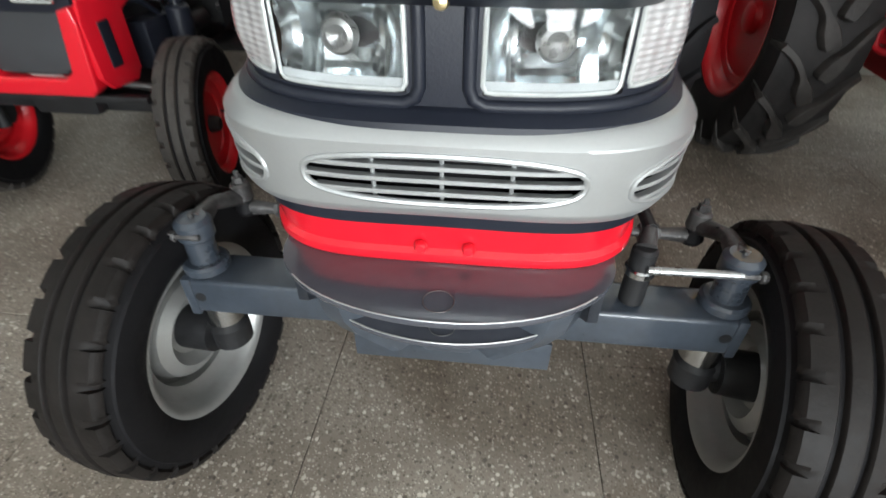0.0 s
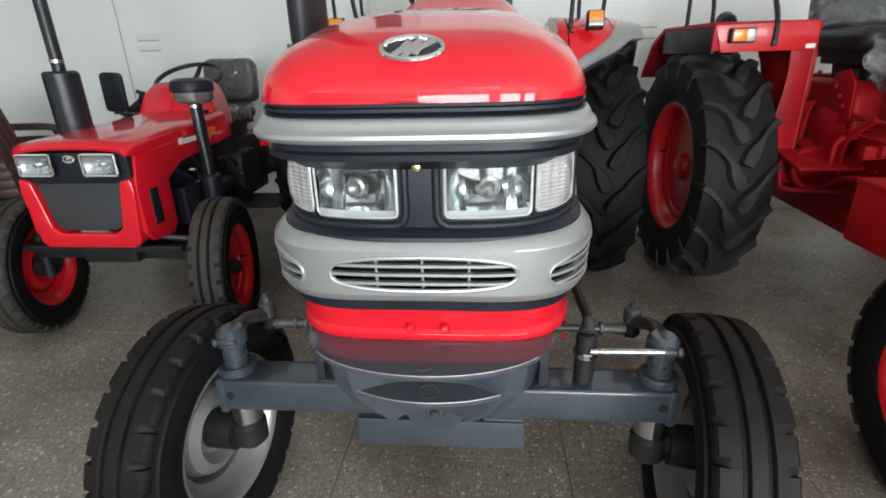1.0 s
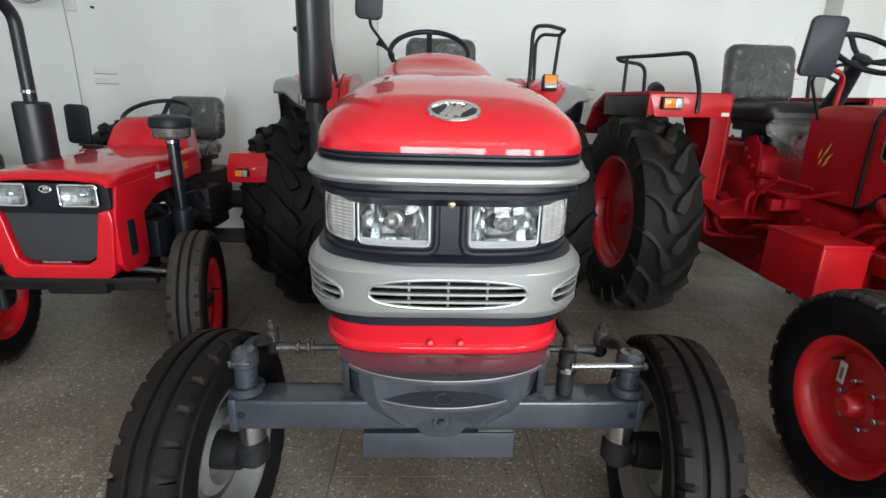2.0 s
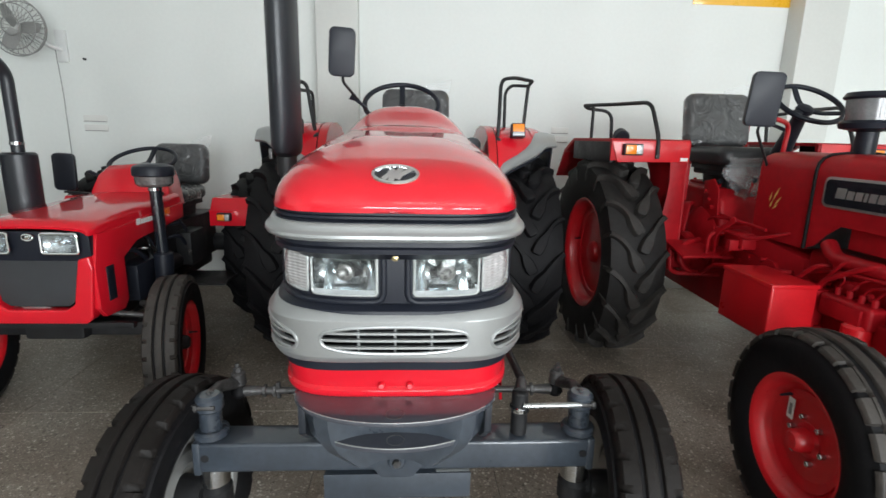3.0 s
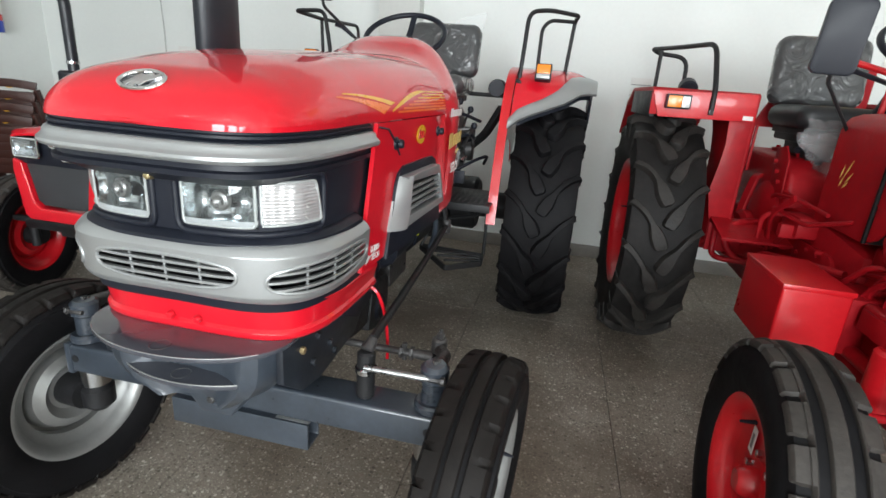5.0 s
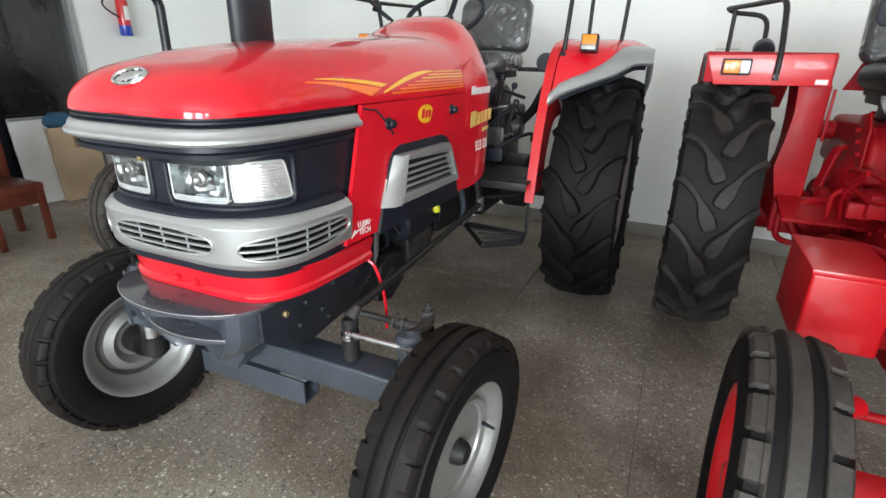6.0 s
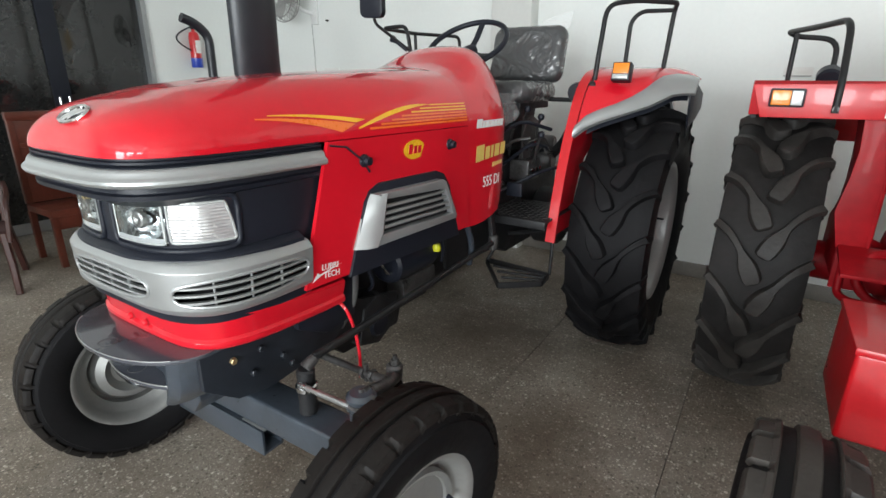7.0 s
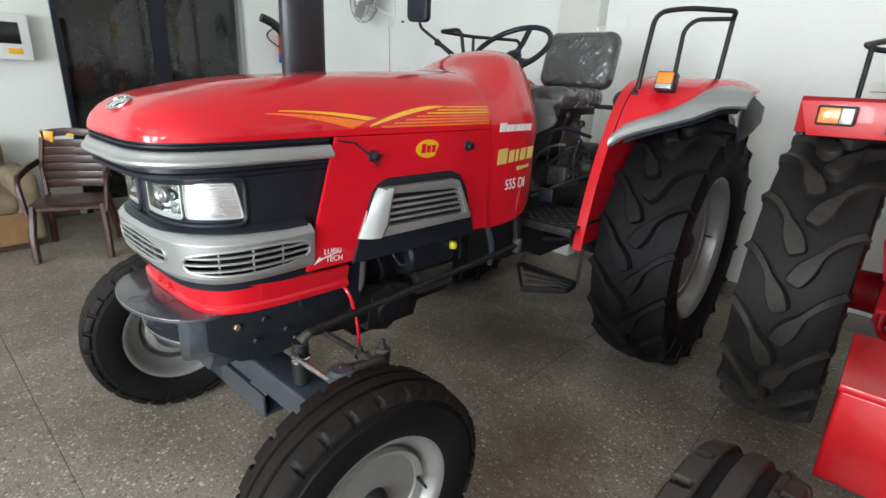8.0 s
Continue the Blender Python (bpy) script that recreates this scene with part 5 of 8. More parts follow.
for s in (1, -1):
    rows = []
    for i in range(25):
        u = i / 24
        ring_o, ring_i = [], []
        for j in range(9):
            z = 0.880 + (1.268 - 0.880) * j / 8
            y0 = 0.112 + (z - 0.885) * 0.31
            y = y0 + (0.932 - y0) * u
            ring_o.append((s * flank(y, z), y, z))
            ring_i.append((s * (flank(y, z) - 0.012), y, z))
        rows.append(ring_o + ring_i[::-1])
    pan = part("side_panel", grid(rows, wrap=True), RED, TA, "red bonnet side panel with a silver vent")
    part("vent_surround", side_sheet([(0.268, 0.872), (0.350, 1.085), (0.372, 1.114), (0.415, 1.132), (0.700, 1.132), (0.745, 1.116), (0.780, 1.07), (0.845, 0.868)], -0.004, 0.009, s, 0.002), BLACK_PLASTIC, pan, "matt black vent surround")
    part("vent_backing", side_sheet([(0.38, 0.967), (0.41, 1.09), (0.74, 1.067), (0.77, 0.962)], 0.0092, 0.011, s), BLACK_IRON, pan)
    part("vent_frame", blade(s, [(0.293, 0.950, 0.368, 0.950), (0.317, 1.003, 0.392, 0.985), (0.338, 1.052, 0.404, 1.045), (0.356, 1.090, 0.414, 1.088), (0.368, 1.106, 0.420, 1.106)]), SILVER, pan, "broad silver front blade of the vent")
    part("vent_frame", side_sheet([(0.370, 1.106), (0.705, 1.104), (0.722, 1.094), (0.728, 1.070), (0.412, 1.086)], 0.002, 0.036, s, 0.003), SILVER, pan)
    part("vent_frame", side_sheet([(0.722, 1.092), (0.790, 0.958), (0.764, 0.965), (0.714, 1.070)], 0.002, 0.036, s, 0.003), SILVER, pan)
    part("vent_frame", side_sheet([(0.33, 0.949), (0.390, 0.981), (0.766, 0.975), (0.788, 0.951)], 0.002, 0.036, s, 0.003), SILVER, pan)
    for k in range(4):
        z = 0.995 + 0.021 * k
        part("vent_slat", side_sheet([(0.398 + 0.004 * k, z), (0.760 - 0.012 * k, z - 0.003), (0.758 - 0.012 * k, z + 0.006), (0.399 + 0.004 * k, z + 0.0085)], 0.020, 0.031, s, 0.0015), SILVER, pan)
    for y, z in ((0.362, 1.204), (0.796, 1.213)):
        latch = part("panel_latch", lathe([(0.0, 0.024), (0.012, 0.022), (0.014, 0.012), (0.010, 0.008), (0.018, 0.004), (0.020, -0.002)], 18, "x"), BLACK_PLASTIC, pan, "black rubber latch knob")
        latch.matrix_basis = pose(s * (flank(y, z) + 0.001), y, z, 0, 0, 0 if s > 0 else 180)
    part("latch_cord", tube([(s * (flank(0.16, 1.24) + 0.003), 0.235, 1.258), (s * (flank(0.28, 1.24) + 0.006), 0.29, 1.25), (s * (flank(0.34, 1.2) + 0.006), 0.35, 1.206), (s * (flank(0.39, 1.16) + 0.006), 0.375, 1.17)], 0.003, 6), BLACK_PLASTIC, pan)

    def on_side(y, z, out=0.0015):
        # to letter the flank: x of the sheet runs along y, its normal looks outwards
        if s > 0:
            return Matrix(((0, 0, 1, flank(y, z) + out), (1, 0, 0, y), (0, 1, 0, z), (0, 0, 0, 1)))
        return Matrix(((0, 0, -1, -flank(y, z) - out), (-1, 0, 0, y), (0, 1, 0, z), (0, 0, 0, 1)))
    if s > 0:
        oval = part("oval_sticker", prism([(0.058 * math.cos(2 * math.pi * k / 32), 0.031 * math.sin(2 * math.pi * k / 32)) for k in range(32)], 0, 0.0012), YELLOW, TA, "oval yellow dealer sticker")
        oval.matrix_basis = on_side(0.592, 1.215)
        lettering(oval, pose(0, 0.002, 0.0013), [0.02, 0.018, 0.018], 0.03, 0.006, RED)
        word("letter", "LUBRI", 0.025, WHITE_DECAL, pan, on_side(0.200, 0.927, 0.002) @ pose(0, 0, 0, 0, 0, -6))
        word("letter", "TECH", 0.025, WHITE_DECAL, pan, on_side(0.204, 0.903, 0.002) @ pose(0, 0, 0, 0, 0, -6))
        sl_ = part("lettering_slash", prism([(-0.07, -0.022), (-0.045, 0.004), (-0.038, -0.004), (0.07, 0.010), (-0.03, -0.008)], 0, 0.0012), WHITE_DECAL, pan)
        sl_.matrix_basis = on_side(0.190, 0.917, 0.002) @ Matrix.Diagonal((0.85, 0.85, 1, 1))

    def hood_x(y, z):
        """The bonnet's half width at a place on its flank."""
        lo, hi = 0.0, 0.7
        for _ in range(24):
            v = (lo + hi) / 2
            py = (y - 0.15 * v) / (1 - v) if y < 0.15 else y
            px = hood_width(py) if py > 0.2 else 0.298 * max(0.0, 1 - ((0.2 - py) / 0.475) ** 4.6) ** (1 / 4.6)
            if hood_point(px, py, v)[2] < z:
                lo = v
            else:
                hi = v
        return px * (1 - v)

    def ribbon(lo, hi, n=20):
        rows = []
        for i in range(n + 1):
            t = i / n
            row = []
            for v in (0, 0.34, 0.67, 1):
                y = lo(t)[0] + (hi(t)[0] - lo(t)[0]) * v
                z = lo(t)[1] + (hi(t)[1] - lo(t)[1]) * v
                row.append((s * (hood_x(y, z) + 0.0018), y, z))
            rows.append(row)
        return grid(rows)

    part("decal_stripe", ribbon(lambda t: (0.068 + 0.285 * t, 1.341 - 0.008 * t - 0.021 * t * t), lambda t: (0.068 + 0.322 * t, 1.343 + 0.002 * t - 0.026 * t * t)), YELLOW, HOOD, "yellow swoosh decal")
    part("decal_stripe", ribbon(lambda t: (0.03 + 0.265 * t, 1.334 - 0.012 * t - 0.033 * t * t), lambda t: (0.03 + 0.32 * t, 1.337 - 0.006 * t - 0.022 * t * t)), ORANGE, HOOD, "orange swoosh decal")
    part("decal_stripe", ribbon(lambda t: (0.36 + 0.37 * t, 1.293 + 0.060 * math.sin(t * 1.45)), lambda t: (0.36 + 0.37 * t, 1.293 + 0.060 * math.sin(t * 1.45) + 0.013 * math.sin(math.pi * min(1.0, 0.08 + t)) ** 0.7)), YELLOW, HOOD, "yellow swoosh decal")
    for k in range(7):
        za = 1.289 + 0.0100 * k
        y0 = 0.405 + 0.05 * k
        part("decal_line", ribbon(lambda t: (y0 + (0.922 - y0) * t, za), lambda t: (y0 + (0.922 - y0) * t, za + 0.0060 - 0.0004 * k), 8), YELLOW if k > 3 else ORANGE, HOOD)

# cowl behind the bonnet
SECT = [(0.935, 0.341, 0.868, 1.474, 1.0), (1.006, 0.346, 0.864, 1.48, 0.99), (1.076, 0.35, 0.866, 1.503, 0.95), (1.146, 0.35, 0.876, 1.535, 0.9), (1.216, 0.344, 0.89, 1.564, 0.86), (1.286, 0.322, 0.93, 1.576, 0.83), (1.356, 0.284, 1.0, 1.572, 0.8), (1.406, 0.235, 1.09, 1.55, 0.78), (1.436, 0.15, 1.2, 1.5, 0.75)]
rows = []
for y, w, zb, zt, sh in SECT:
    ze = min(HOOD_Z, zb + (zt - zb) * 0.62)
    half = [(w * 0.985, zb), (w * 0.998, zb + (ze - zb) * 0.3), (w, zb + (ze - zb) * 0.65), (w, ze)]
    for v in (0.004, 0.012, 0.03, 0.06, 0.10, 0.16, 0.24, 0.34, 0.46, 0.6, 0.8, 1.0):
        lean = 1 - (1 - sh) * 1.1 * dome(v, 1.0)
        half.append((w * (1 - v) * lean, ze + (zt - ze) * dome(v, 1.0)))
    rows.append([(x, y, z) for x, z in half] + [(-x, y, z) for x, z in half[-2::-1]])
COWL = part("dash_cowl", grid(rows), RED, TA, "glossy red cowl round the dashboard", 50)
last = rows[-1]
bmc = bmesh.new()
bmc.faces.new([bmc.verts.new(p) for p in last])
part("dash_face", bmc, BLACK_PLASTIC, COWL)
def cowl_mark(y, z):
    for (ya, wa, *_), (yb, wb, *_) in zip(SECT, SECT[1:]):
        if ya <= y <= yb:
            f = (y - ya) / (yb - ya)
            w = wa + f * (wb - wa)
            ang = math.atan2(wa - wb, yb - ya)
            return Matrix.Translation((w * 1.0 + 0.003, y, z)) @ Matrix.Rotation(ang, 4, "Z") @ Matrix(((0, 0, 1, 0), (1, 0, 0, 0), (0, 1, 0, 0), (0, 0, 0, 1)))
lettering(COWL, cowl_mark(1.087, 1.273), [0.042, 0.024, 0.024, 0.010, 0.024, 0.026, 0.018, 0.026], 0.034, 0.004, WHITE_DECAL)
lettering(COWL, cowl_mark(1.098, 1.163) @ pose(0, 0, 0.001, 0, 0, 3), [0.064, 0.036, 0.020, 0.040, 0.040], 0.062, 0.012, GOLD_DECAL)
lettering(COWL, cowl_mark(1.162, 1.105) @ pose(0, 0, 0.001, 0, 0, 3), [0.022, 0.020, 0.018, 0.022], 0.018, 0.006, GOLD_DECAL)
word("letter", "555 DI", 0.062, WHITE_DECAL, COWL, cowl_mark(1.115, 1.036) @ pose(0, 0, 0.001) @ Matrix.Diagonal((0.85, 1, 1, 1)))

# exhaust stack, mirror, wheel, seat
oval = [(1.0, 1.345, 0.62), (1.0, 1.36, 0.9), (1.0, 1.385, 1.0), (1.0, 2.52, 1.0), (1.0, 2.55, 0.9)]
STACK = part("exhaust_pipe", grid([[(-0.432 + 0.053 * k * math.cos(2 * math.pi * i / 40), 0.615 + 0.102 * k * math.sin(2 * math.pi * i / 40), z) for i in range(40)] for _, z, k in oval], wrap=True), STACK_BLACK, TA, "tall oval black exhaust stack")
part("stack_neck", cyl((-0.432, 0.60, 1.28), (-0.432, 0.60, 1.385), 0.036, 20, 0.038), BLACK_IRON, STACK)
part("stack_tab", box(-0.470, -0.458, 0.50, 0.52, 1.34, 1.375, 0.003), CAST, STACK)
part("stack_elbow", tube(rounded([(-0.425, 0.60, 1.32), (-0.425, 0.60, 1.02), (-0.30, 0.60, 0.98), (-0.15, 0.60, 0.98)], 0.09), 0.034, 12), BLACK_IRON, STACK)
mirror(TA, -0.298, 1.16, 1.800, 0.120, 0.214, (-0.205, 1.33, 1.555), 6)
part("turn_knob", tube([(-0.20, 1.28, 1.56), (-0.25, 1.27, 1.60), (-0.275, 1.265, 1.615)], [0.006, 0.010, 0.018], 8), BLACK_PLASTIC, TA)
steering_wheel(TA, (-0.033, 1.548, 1.599), 0.201, 35.4)
tractor_seat(TA, 0.045, 1.84, 1.325, 0.44, True, 0.31, 14)

# rear axle, gearbox and pedals
part("transmission", prism([(1.10, 0.585), (1.10, 0.86), (1.45, 0.92), (2.45, 0.90), (2.5, 0.50), (1.75, 0.50), (1.62, 0.56)], -0.15, 0.15, 0.03, "x"), BLACK_IRON, TA)
part("rear_axle", cyl((-0.62, 2.12, 0.66), (0.62, 2.12, 0.66), 0.085, 18), BLACK_IRON, TA)
part("brake_drum", cyl((0.17, 2.12, 0.66), (0.34, 2.12, 0.66), 0.17, 24, bevel=0.02), BLACK_IRON, TA)
for z, r in ((1.10, 0.05), (1.02, 0.07)):
    part("hydraulic_housing", cyl((0.02, 1.95, z), (0.30, 1.98, z), r, 16, bevel=0.01), CAST, TA)
part("lift_cover", box(-0.15, 0.15, 1.6, 2.4, 0.9, 1.06, 0.03), BLACK_IRON, TA)
part("lift_arm", tube(rounded([(0.26, 2.0, 1.02), (0.37, 1.92, 1.12), (0.46, 1.87, 1.28)], 0.04), 0.022, 10, flat=(0.05, 0.035)), BLACK_IRON, TA)
for k, (x, y, z) in enumerate(((0.22, 1.72, 1.30), (0.27, 1.78, 1.26), (0.18, 1.66, 1.22), (0.31, 1.70, 1.18))):
    part("lever", tube([(x - 0.06, y + 0.1, 0.98), (x, y, z - 0.06), (x + 0.03, y - 0.03, z)], 0.007, 8), CAST, TA)
    part("lever_knob", lathe([(0, -0.02), (0.014, -0.014), (0.018, 0), (0.013, 0.014), (0, 0.018)], 12), BLACK_PLASTIC, TA).location = (x + 0.03, y - 0.03, z)
for pts in ([(0.16, 1.62, 1.02), (0.30, 1.66, 1.14), (0.34, 1.80, 1.10), (0.2, 1.95, 1.05)], [(0.12, 1.55, 1.15), (0.26, 1.6, 1.25), (0.36, 1.75, 1.20)], [(0.2, 1.5, 0.9), (0.36, 1.62, 1.0), (0.42, 1.75, 1.02), (0.38, 1.9, 0.95)]):
    part("hose", tube(rounded(pts, 0.06), 0.009, 8), BLACK_PLASTIC, TA)
quad = part("control_quadrant", prism([(1.66, 1.05), (1.64, 1.16), (1.68, 1.235), (1.76, 1.265), (1.84, 1.235), (1.86, 1.14), (1.82, 1.05)], 0.245, 0.252, 0.002, "x"), CAST, TA, "greasy grey lever quadrant")
for k in range(5):
    part("quadrant_bolt", cyl((0.250, 1.69 + 0.03 * k, 1.10 + 0.03 * (k % 2)), (0.262, 1.69 + 0.03 * k, 1.10 + 0.03 * (k % 2)), 0.008, 6, bevel=0.001), STEEL, quad)
valve = part("valve_block", box(0.16, 0.27, 1.70, 1.86, 0.93, 1.04, 0.012), CAST, TA, "grey cast hydraulic valve block")
for k in range(3):
    part("valve_plug", cyl((0.266, 1.73 + 0.048 * k, 0.985), (0.288, 1.73 + 0.048 * k, 0.985), 0.016, 6, bevel=0.003), STEEL, valve)
    part("valve_pipe", tube(rounded([(0.20 + 0.02 * k, 1.73 + 0.05 * k, 1.035), (0.25 + 0.03 * k, 1.70 + 0.04 * k, 1.13), (0.31 + 0.01 * k, 1.78, 1.16 - 0.05 * k), (0.30, 1.95, 1.06)], 0.04), 0.006, 8), STEEL if k == 1 else CAST, valve)
part("gear_gate", lathe([(0.0, 0.0), (0.075, 0.0), (0.08, 0.012), (0.06, 0.03), (0.035, 0.07), (0.0, 0.075)], 20), CAST, TA).location = (0.10, 1.60, 0.91)
part("range_lever", tube(rounded([(0.10, 1.60, 0.97), (0.17, 1.56, 1.10), (0.26, 1.54, 1.16), (0.33, 1.56, 1.17)], 0.04), 0.008, 8), CAST, TA)
part("brake_pedal", tube(rounded([(0.22, 1.72, 0.82), (0.27, 1.58, 0.90), (0.30, 1.47, 0.93)], 0.04), 0.011, 8, flat=(0.026, 0.012)), BLACK_IRON, TA)
part("brake_pedal_pad", box(0.265, 0.345, 1.455, 1.475, 0.90, 0.965, 0.005), BLACK_PLASTIC, TA)
part("side_cylinder", lathe([(0, -0.05), (0.045, -0.05), (0.052, -0.03), (0.052, 0.03), (0.045, 0.05), (0, 0.05)], 20, "y"), BLACK_PLASTIC, TA).location = (0.41, 1.98, 1.38)
part("rear_bar", cyl((0.1, 2.0, 1.34), (0.5, 2.0, 1.34), 0.012, 10), BLACK_IRON, TA)
for s in (1, -1):
    fb = part("footboard", box(s * 0.16, s * 0.50, 1.40, 1.80, 0.800, 0.813, 0.004), BLACK_IRON, TA, "black chequer-plate footboard")
    chequer = bmesh.new()
    for a in range(11):
        for b in range(12):
            merge(chequer, prism([(-0.011, 0.0), (0.0, -0.0035), (0.011, 0.0), (0.0, 0.0035)], 0.0, 0.0022), pose(s * (0.185 + 0.029 * a), 1.425 + 0.031 * b, 0.813, 0, 0, 45 if (a + b) % 2 else -45))
    part("chequer_studs", chequer, CAST, fb, "raised studs rubbed bright")
    part("footboard_lip", box(s * 0.16, s * 0.50, 1.390, 1.402, 0.773, 0.812, 0.003), BLACK_IRON, fb)
    part("footboard_stay", tube(rounded([(s * 0.46, 1.62, 0.800), (s * 0.40, 1.70, 0.68), (s * 0.16, 1.74, 0.62)], 0.05), 0.012, 8), BLACK_IRON, fb)
    st = part("step", tube(rounded([(s * 0.10, 1.60, 0.480), (s * 0.305, 1.335, 0.472), (s * 0.472, 1.480, 0.472), (s * 0.468, 1.585, 0.480), (s * 0.10, 1.615, 0.482)], 0.012), 0.01, 8, flat=(0.012, 0.030)), BLACK_IRON, TA, "black steel mounting step")
    for k in range(3):
        part("step_bar", tube([(s * (0.17 + 0.055 * k), 1.545 - 0.065 * k, 0.486), (s * 0.465, 1.575 - 0.038 * k, 0.482)], 0.006, 6, flat=(0.014, 0.010)), BLACK_IRON, st)
    part("step_hanger", tube([(s * 0.466, 1.60, 0.48), (s * 0.466, 1.61, 0.62), (s * 0.46, 1.60, 0.801)], 0.009, 8), BLACK_IRON, st)
    part("step_hanger", tube([(s * 0.10, 1.60, 0.485), (s * 0.13, 1.62, 0.55), (s * 0.145, 1.64, 0.60)], 0.009, 8), BLACK_IRON, st)

# engine, frame and front end
part("engine_block", box(-0.13, 0.13, 0.36, 1.12, 0.572, 0.98, 0.02), BLACK_IRON, TA)
part("oil_sump", prism([(0.34, 0.56), (0.44, 0.462), (0.765, 0.452), (0.785, 0.515), (0.98, 0.515), (1.01, 0.575)], -0.12, 0.12, 0.012, "x"), BLACK_IRON, TA)
part("radiator", box(-0.22, 0.22, 0.20, 0.29, 0.62, 1.22, 0.01), BLACK_IRON, TA)
part("cylinder_head", box(-0.12, 0.12, 0.40, 1.08, 0.985, 1.12, 0.02), BLACK_IRON, TA)
for s in (1, -1):
    part("frame_rail", prism([(0.05, 0.62), (0.05, 0.80), (0.30, 0.80), (0.42, 0.72), (0.62, 0.68), (0.62, 0.58), (0.34, 0.58), (0.22, 0.60)], s * 0.215, s * 0.232, 0.003, "x"), BLACK_IRON, TA)
    part("frame_rail", prism([(0.12, 0.74), (0.12, 0.86), (0.36, 0.87), (0.36, 0.70), (0.24, 0.68)], s * 0.235, s * 0.262, 0.006, "x"), BLACK_PLASTIC, TA)
part("air_filter", cyl((0.19, 0.60, 0.78), (0.19, 0.86, 0.78), 0.075, 24, bevel=0.012), BLACK_PLASTIC, TA)
part("oil_filter", cyl((0.17, 0.50, 0.60), (0.25, 0.50, 0.60), 0.05, 20, bevel=0.01), BLACK_PLASTIC, TA)
part("fuel_pump", box(0.13, 0.22, 0.68, 0.90, 0.60, 0.70, 0.012), CAST, TA)
part("engine_bracket", prism([(0.40, 0.55), (0.43, 0.68), (0.52, 0.71), (0.58, 0.66), (0.60, 0.57), (0.50, 0.52)], 0.14, 0.24, 0.008, "x"), BLACK_IRON, TA)
part("radiator_hose", tube(rounded([(0.24, 0.36, 0.98), (0.25, 0.37, 0.86), (0.25, 0.36, 0.74), (0.22, 0.32, 0.66)], 0.06), 0.019, 12), mat("grey_hose", (0.10, 0.10, 0.10), 0.55), TA, "grey rubber radiator hose")
for pts, r, m_ in (([(0.20, 0.52, 0.92), (0.24, 0.53, 0.80), (0.22, 0.60, 0.74), (0.24, 0.66, 0.82)], 0.006, STEEL), ([(0.23, 0.44, 0.88), (0.25, 0.47, 0.76), (0.2, 0.5, 0.72)], 0.007, BLACK_PLASTIC), ([(0.24, 0.72, 0.90), (0.26, 0.80, 0.80), (0.22, 0.95, 0.76)], 0.008, BLACK_PLASTIC), ([(0.30, 1.0, 0.88), (0.31, 1.05, 0.76), (0.28, 1.08, 0.66)], 0.013, SLATE), ([(0.25, 0.86, 0.88), (0.27, 0.88, 0.80), (0.25, 0.90, 0.72)], 0.006, BLACK_PLASTIC)):
    part("pipe", tube(rounded(pts, 0.05), r, 8), m_, TA)
part("filler_cap", lathe([(0, -0.014), (0.016, -0.012), (0.018, 0.0), (0.014, 0.016), (0, 0.018)], 14), YELLOW_CAP, TA, "bright yellow filler cap").location = (0.27, 0.83, 0.80)

# weight bracket in front
def arc_plate(w, front_y, back_y, n=24, power=2.3):
    pts = [(w, back_y)]
    for i in range(n + 1):
        f = math.pi * i / n
        c = math.cos(f)
        pts.append((math.copysign(w * abs(c) ** (2 / power), c), -0.14 + (front_y + 0.14) * abs(math.sin(f)) ** (2 / power)))
    pts.append((-w, back_y))
    return pts


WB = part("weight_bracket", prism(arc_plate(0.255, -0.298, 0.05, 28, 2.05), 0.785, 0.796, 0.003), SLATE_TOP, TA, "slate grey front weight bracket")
wall = [(0.232, 0.02), (0.236, -0.12), (0.226, -0.165), (0.20, -0.20), (0.165, -0.212), (0.145, -0.208), (0.12, -0.194), (0.08, -0.180), (0.0, -0.172)]
ring = wall + [(-x, y) for x, y in wall[-2::-1]]
part("bracket_front", grid([[(x * k, y + 0.05 * (1 - k), z) for x, y in ring] for z, k in ((0.7845, 1.0), (0.73, 0.99), (0.69, 0.95), (0.655, 0.84), (0.625, 0.66), (0.602, 0.52))], wrap=True), SLATE, WB, "", 30)
low_plate = arc_plate(0.204, -0.240, -0.12, 24, 1.9)
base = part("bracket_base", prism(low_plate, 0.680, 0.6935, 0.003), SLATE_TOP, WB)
part("pale_edge", tube([(x, y - 0.0005, 0.6925) for x, y in low_plate[1:-1]], 0.0016, 6), RIM_GREY, base, "thin pale line along the edge of the plate")
top_edge = arc_plate(0.255, -0.298, 0.05, 28, 2.05)
part("pale_edge", tube([(x, y + 0.0015, 0.7957) for x, y in top_edge[6:-6]], 0.0012, 6), ALU, WB)
for y, z in ((-0.258, 0.7965), (-0.205, 0.6937)):
    part("plate_hole", tube([(0.0215 * math.cos(2 * math.pi * k / 28), y + 0.0215 * math.sin(2 * math.pi * k / 28), z) for k in range(28)], 0.0008, 6, True), CAST, WB, "rubbed rim of a plugged hole")
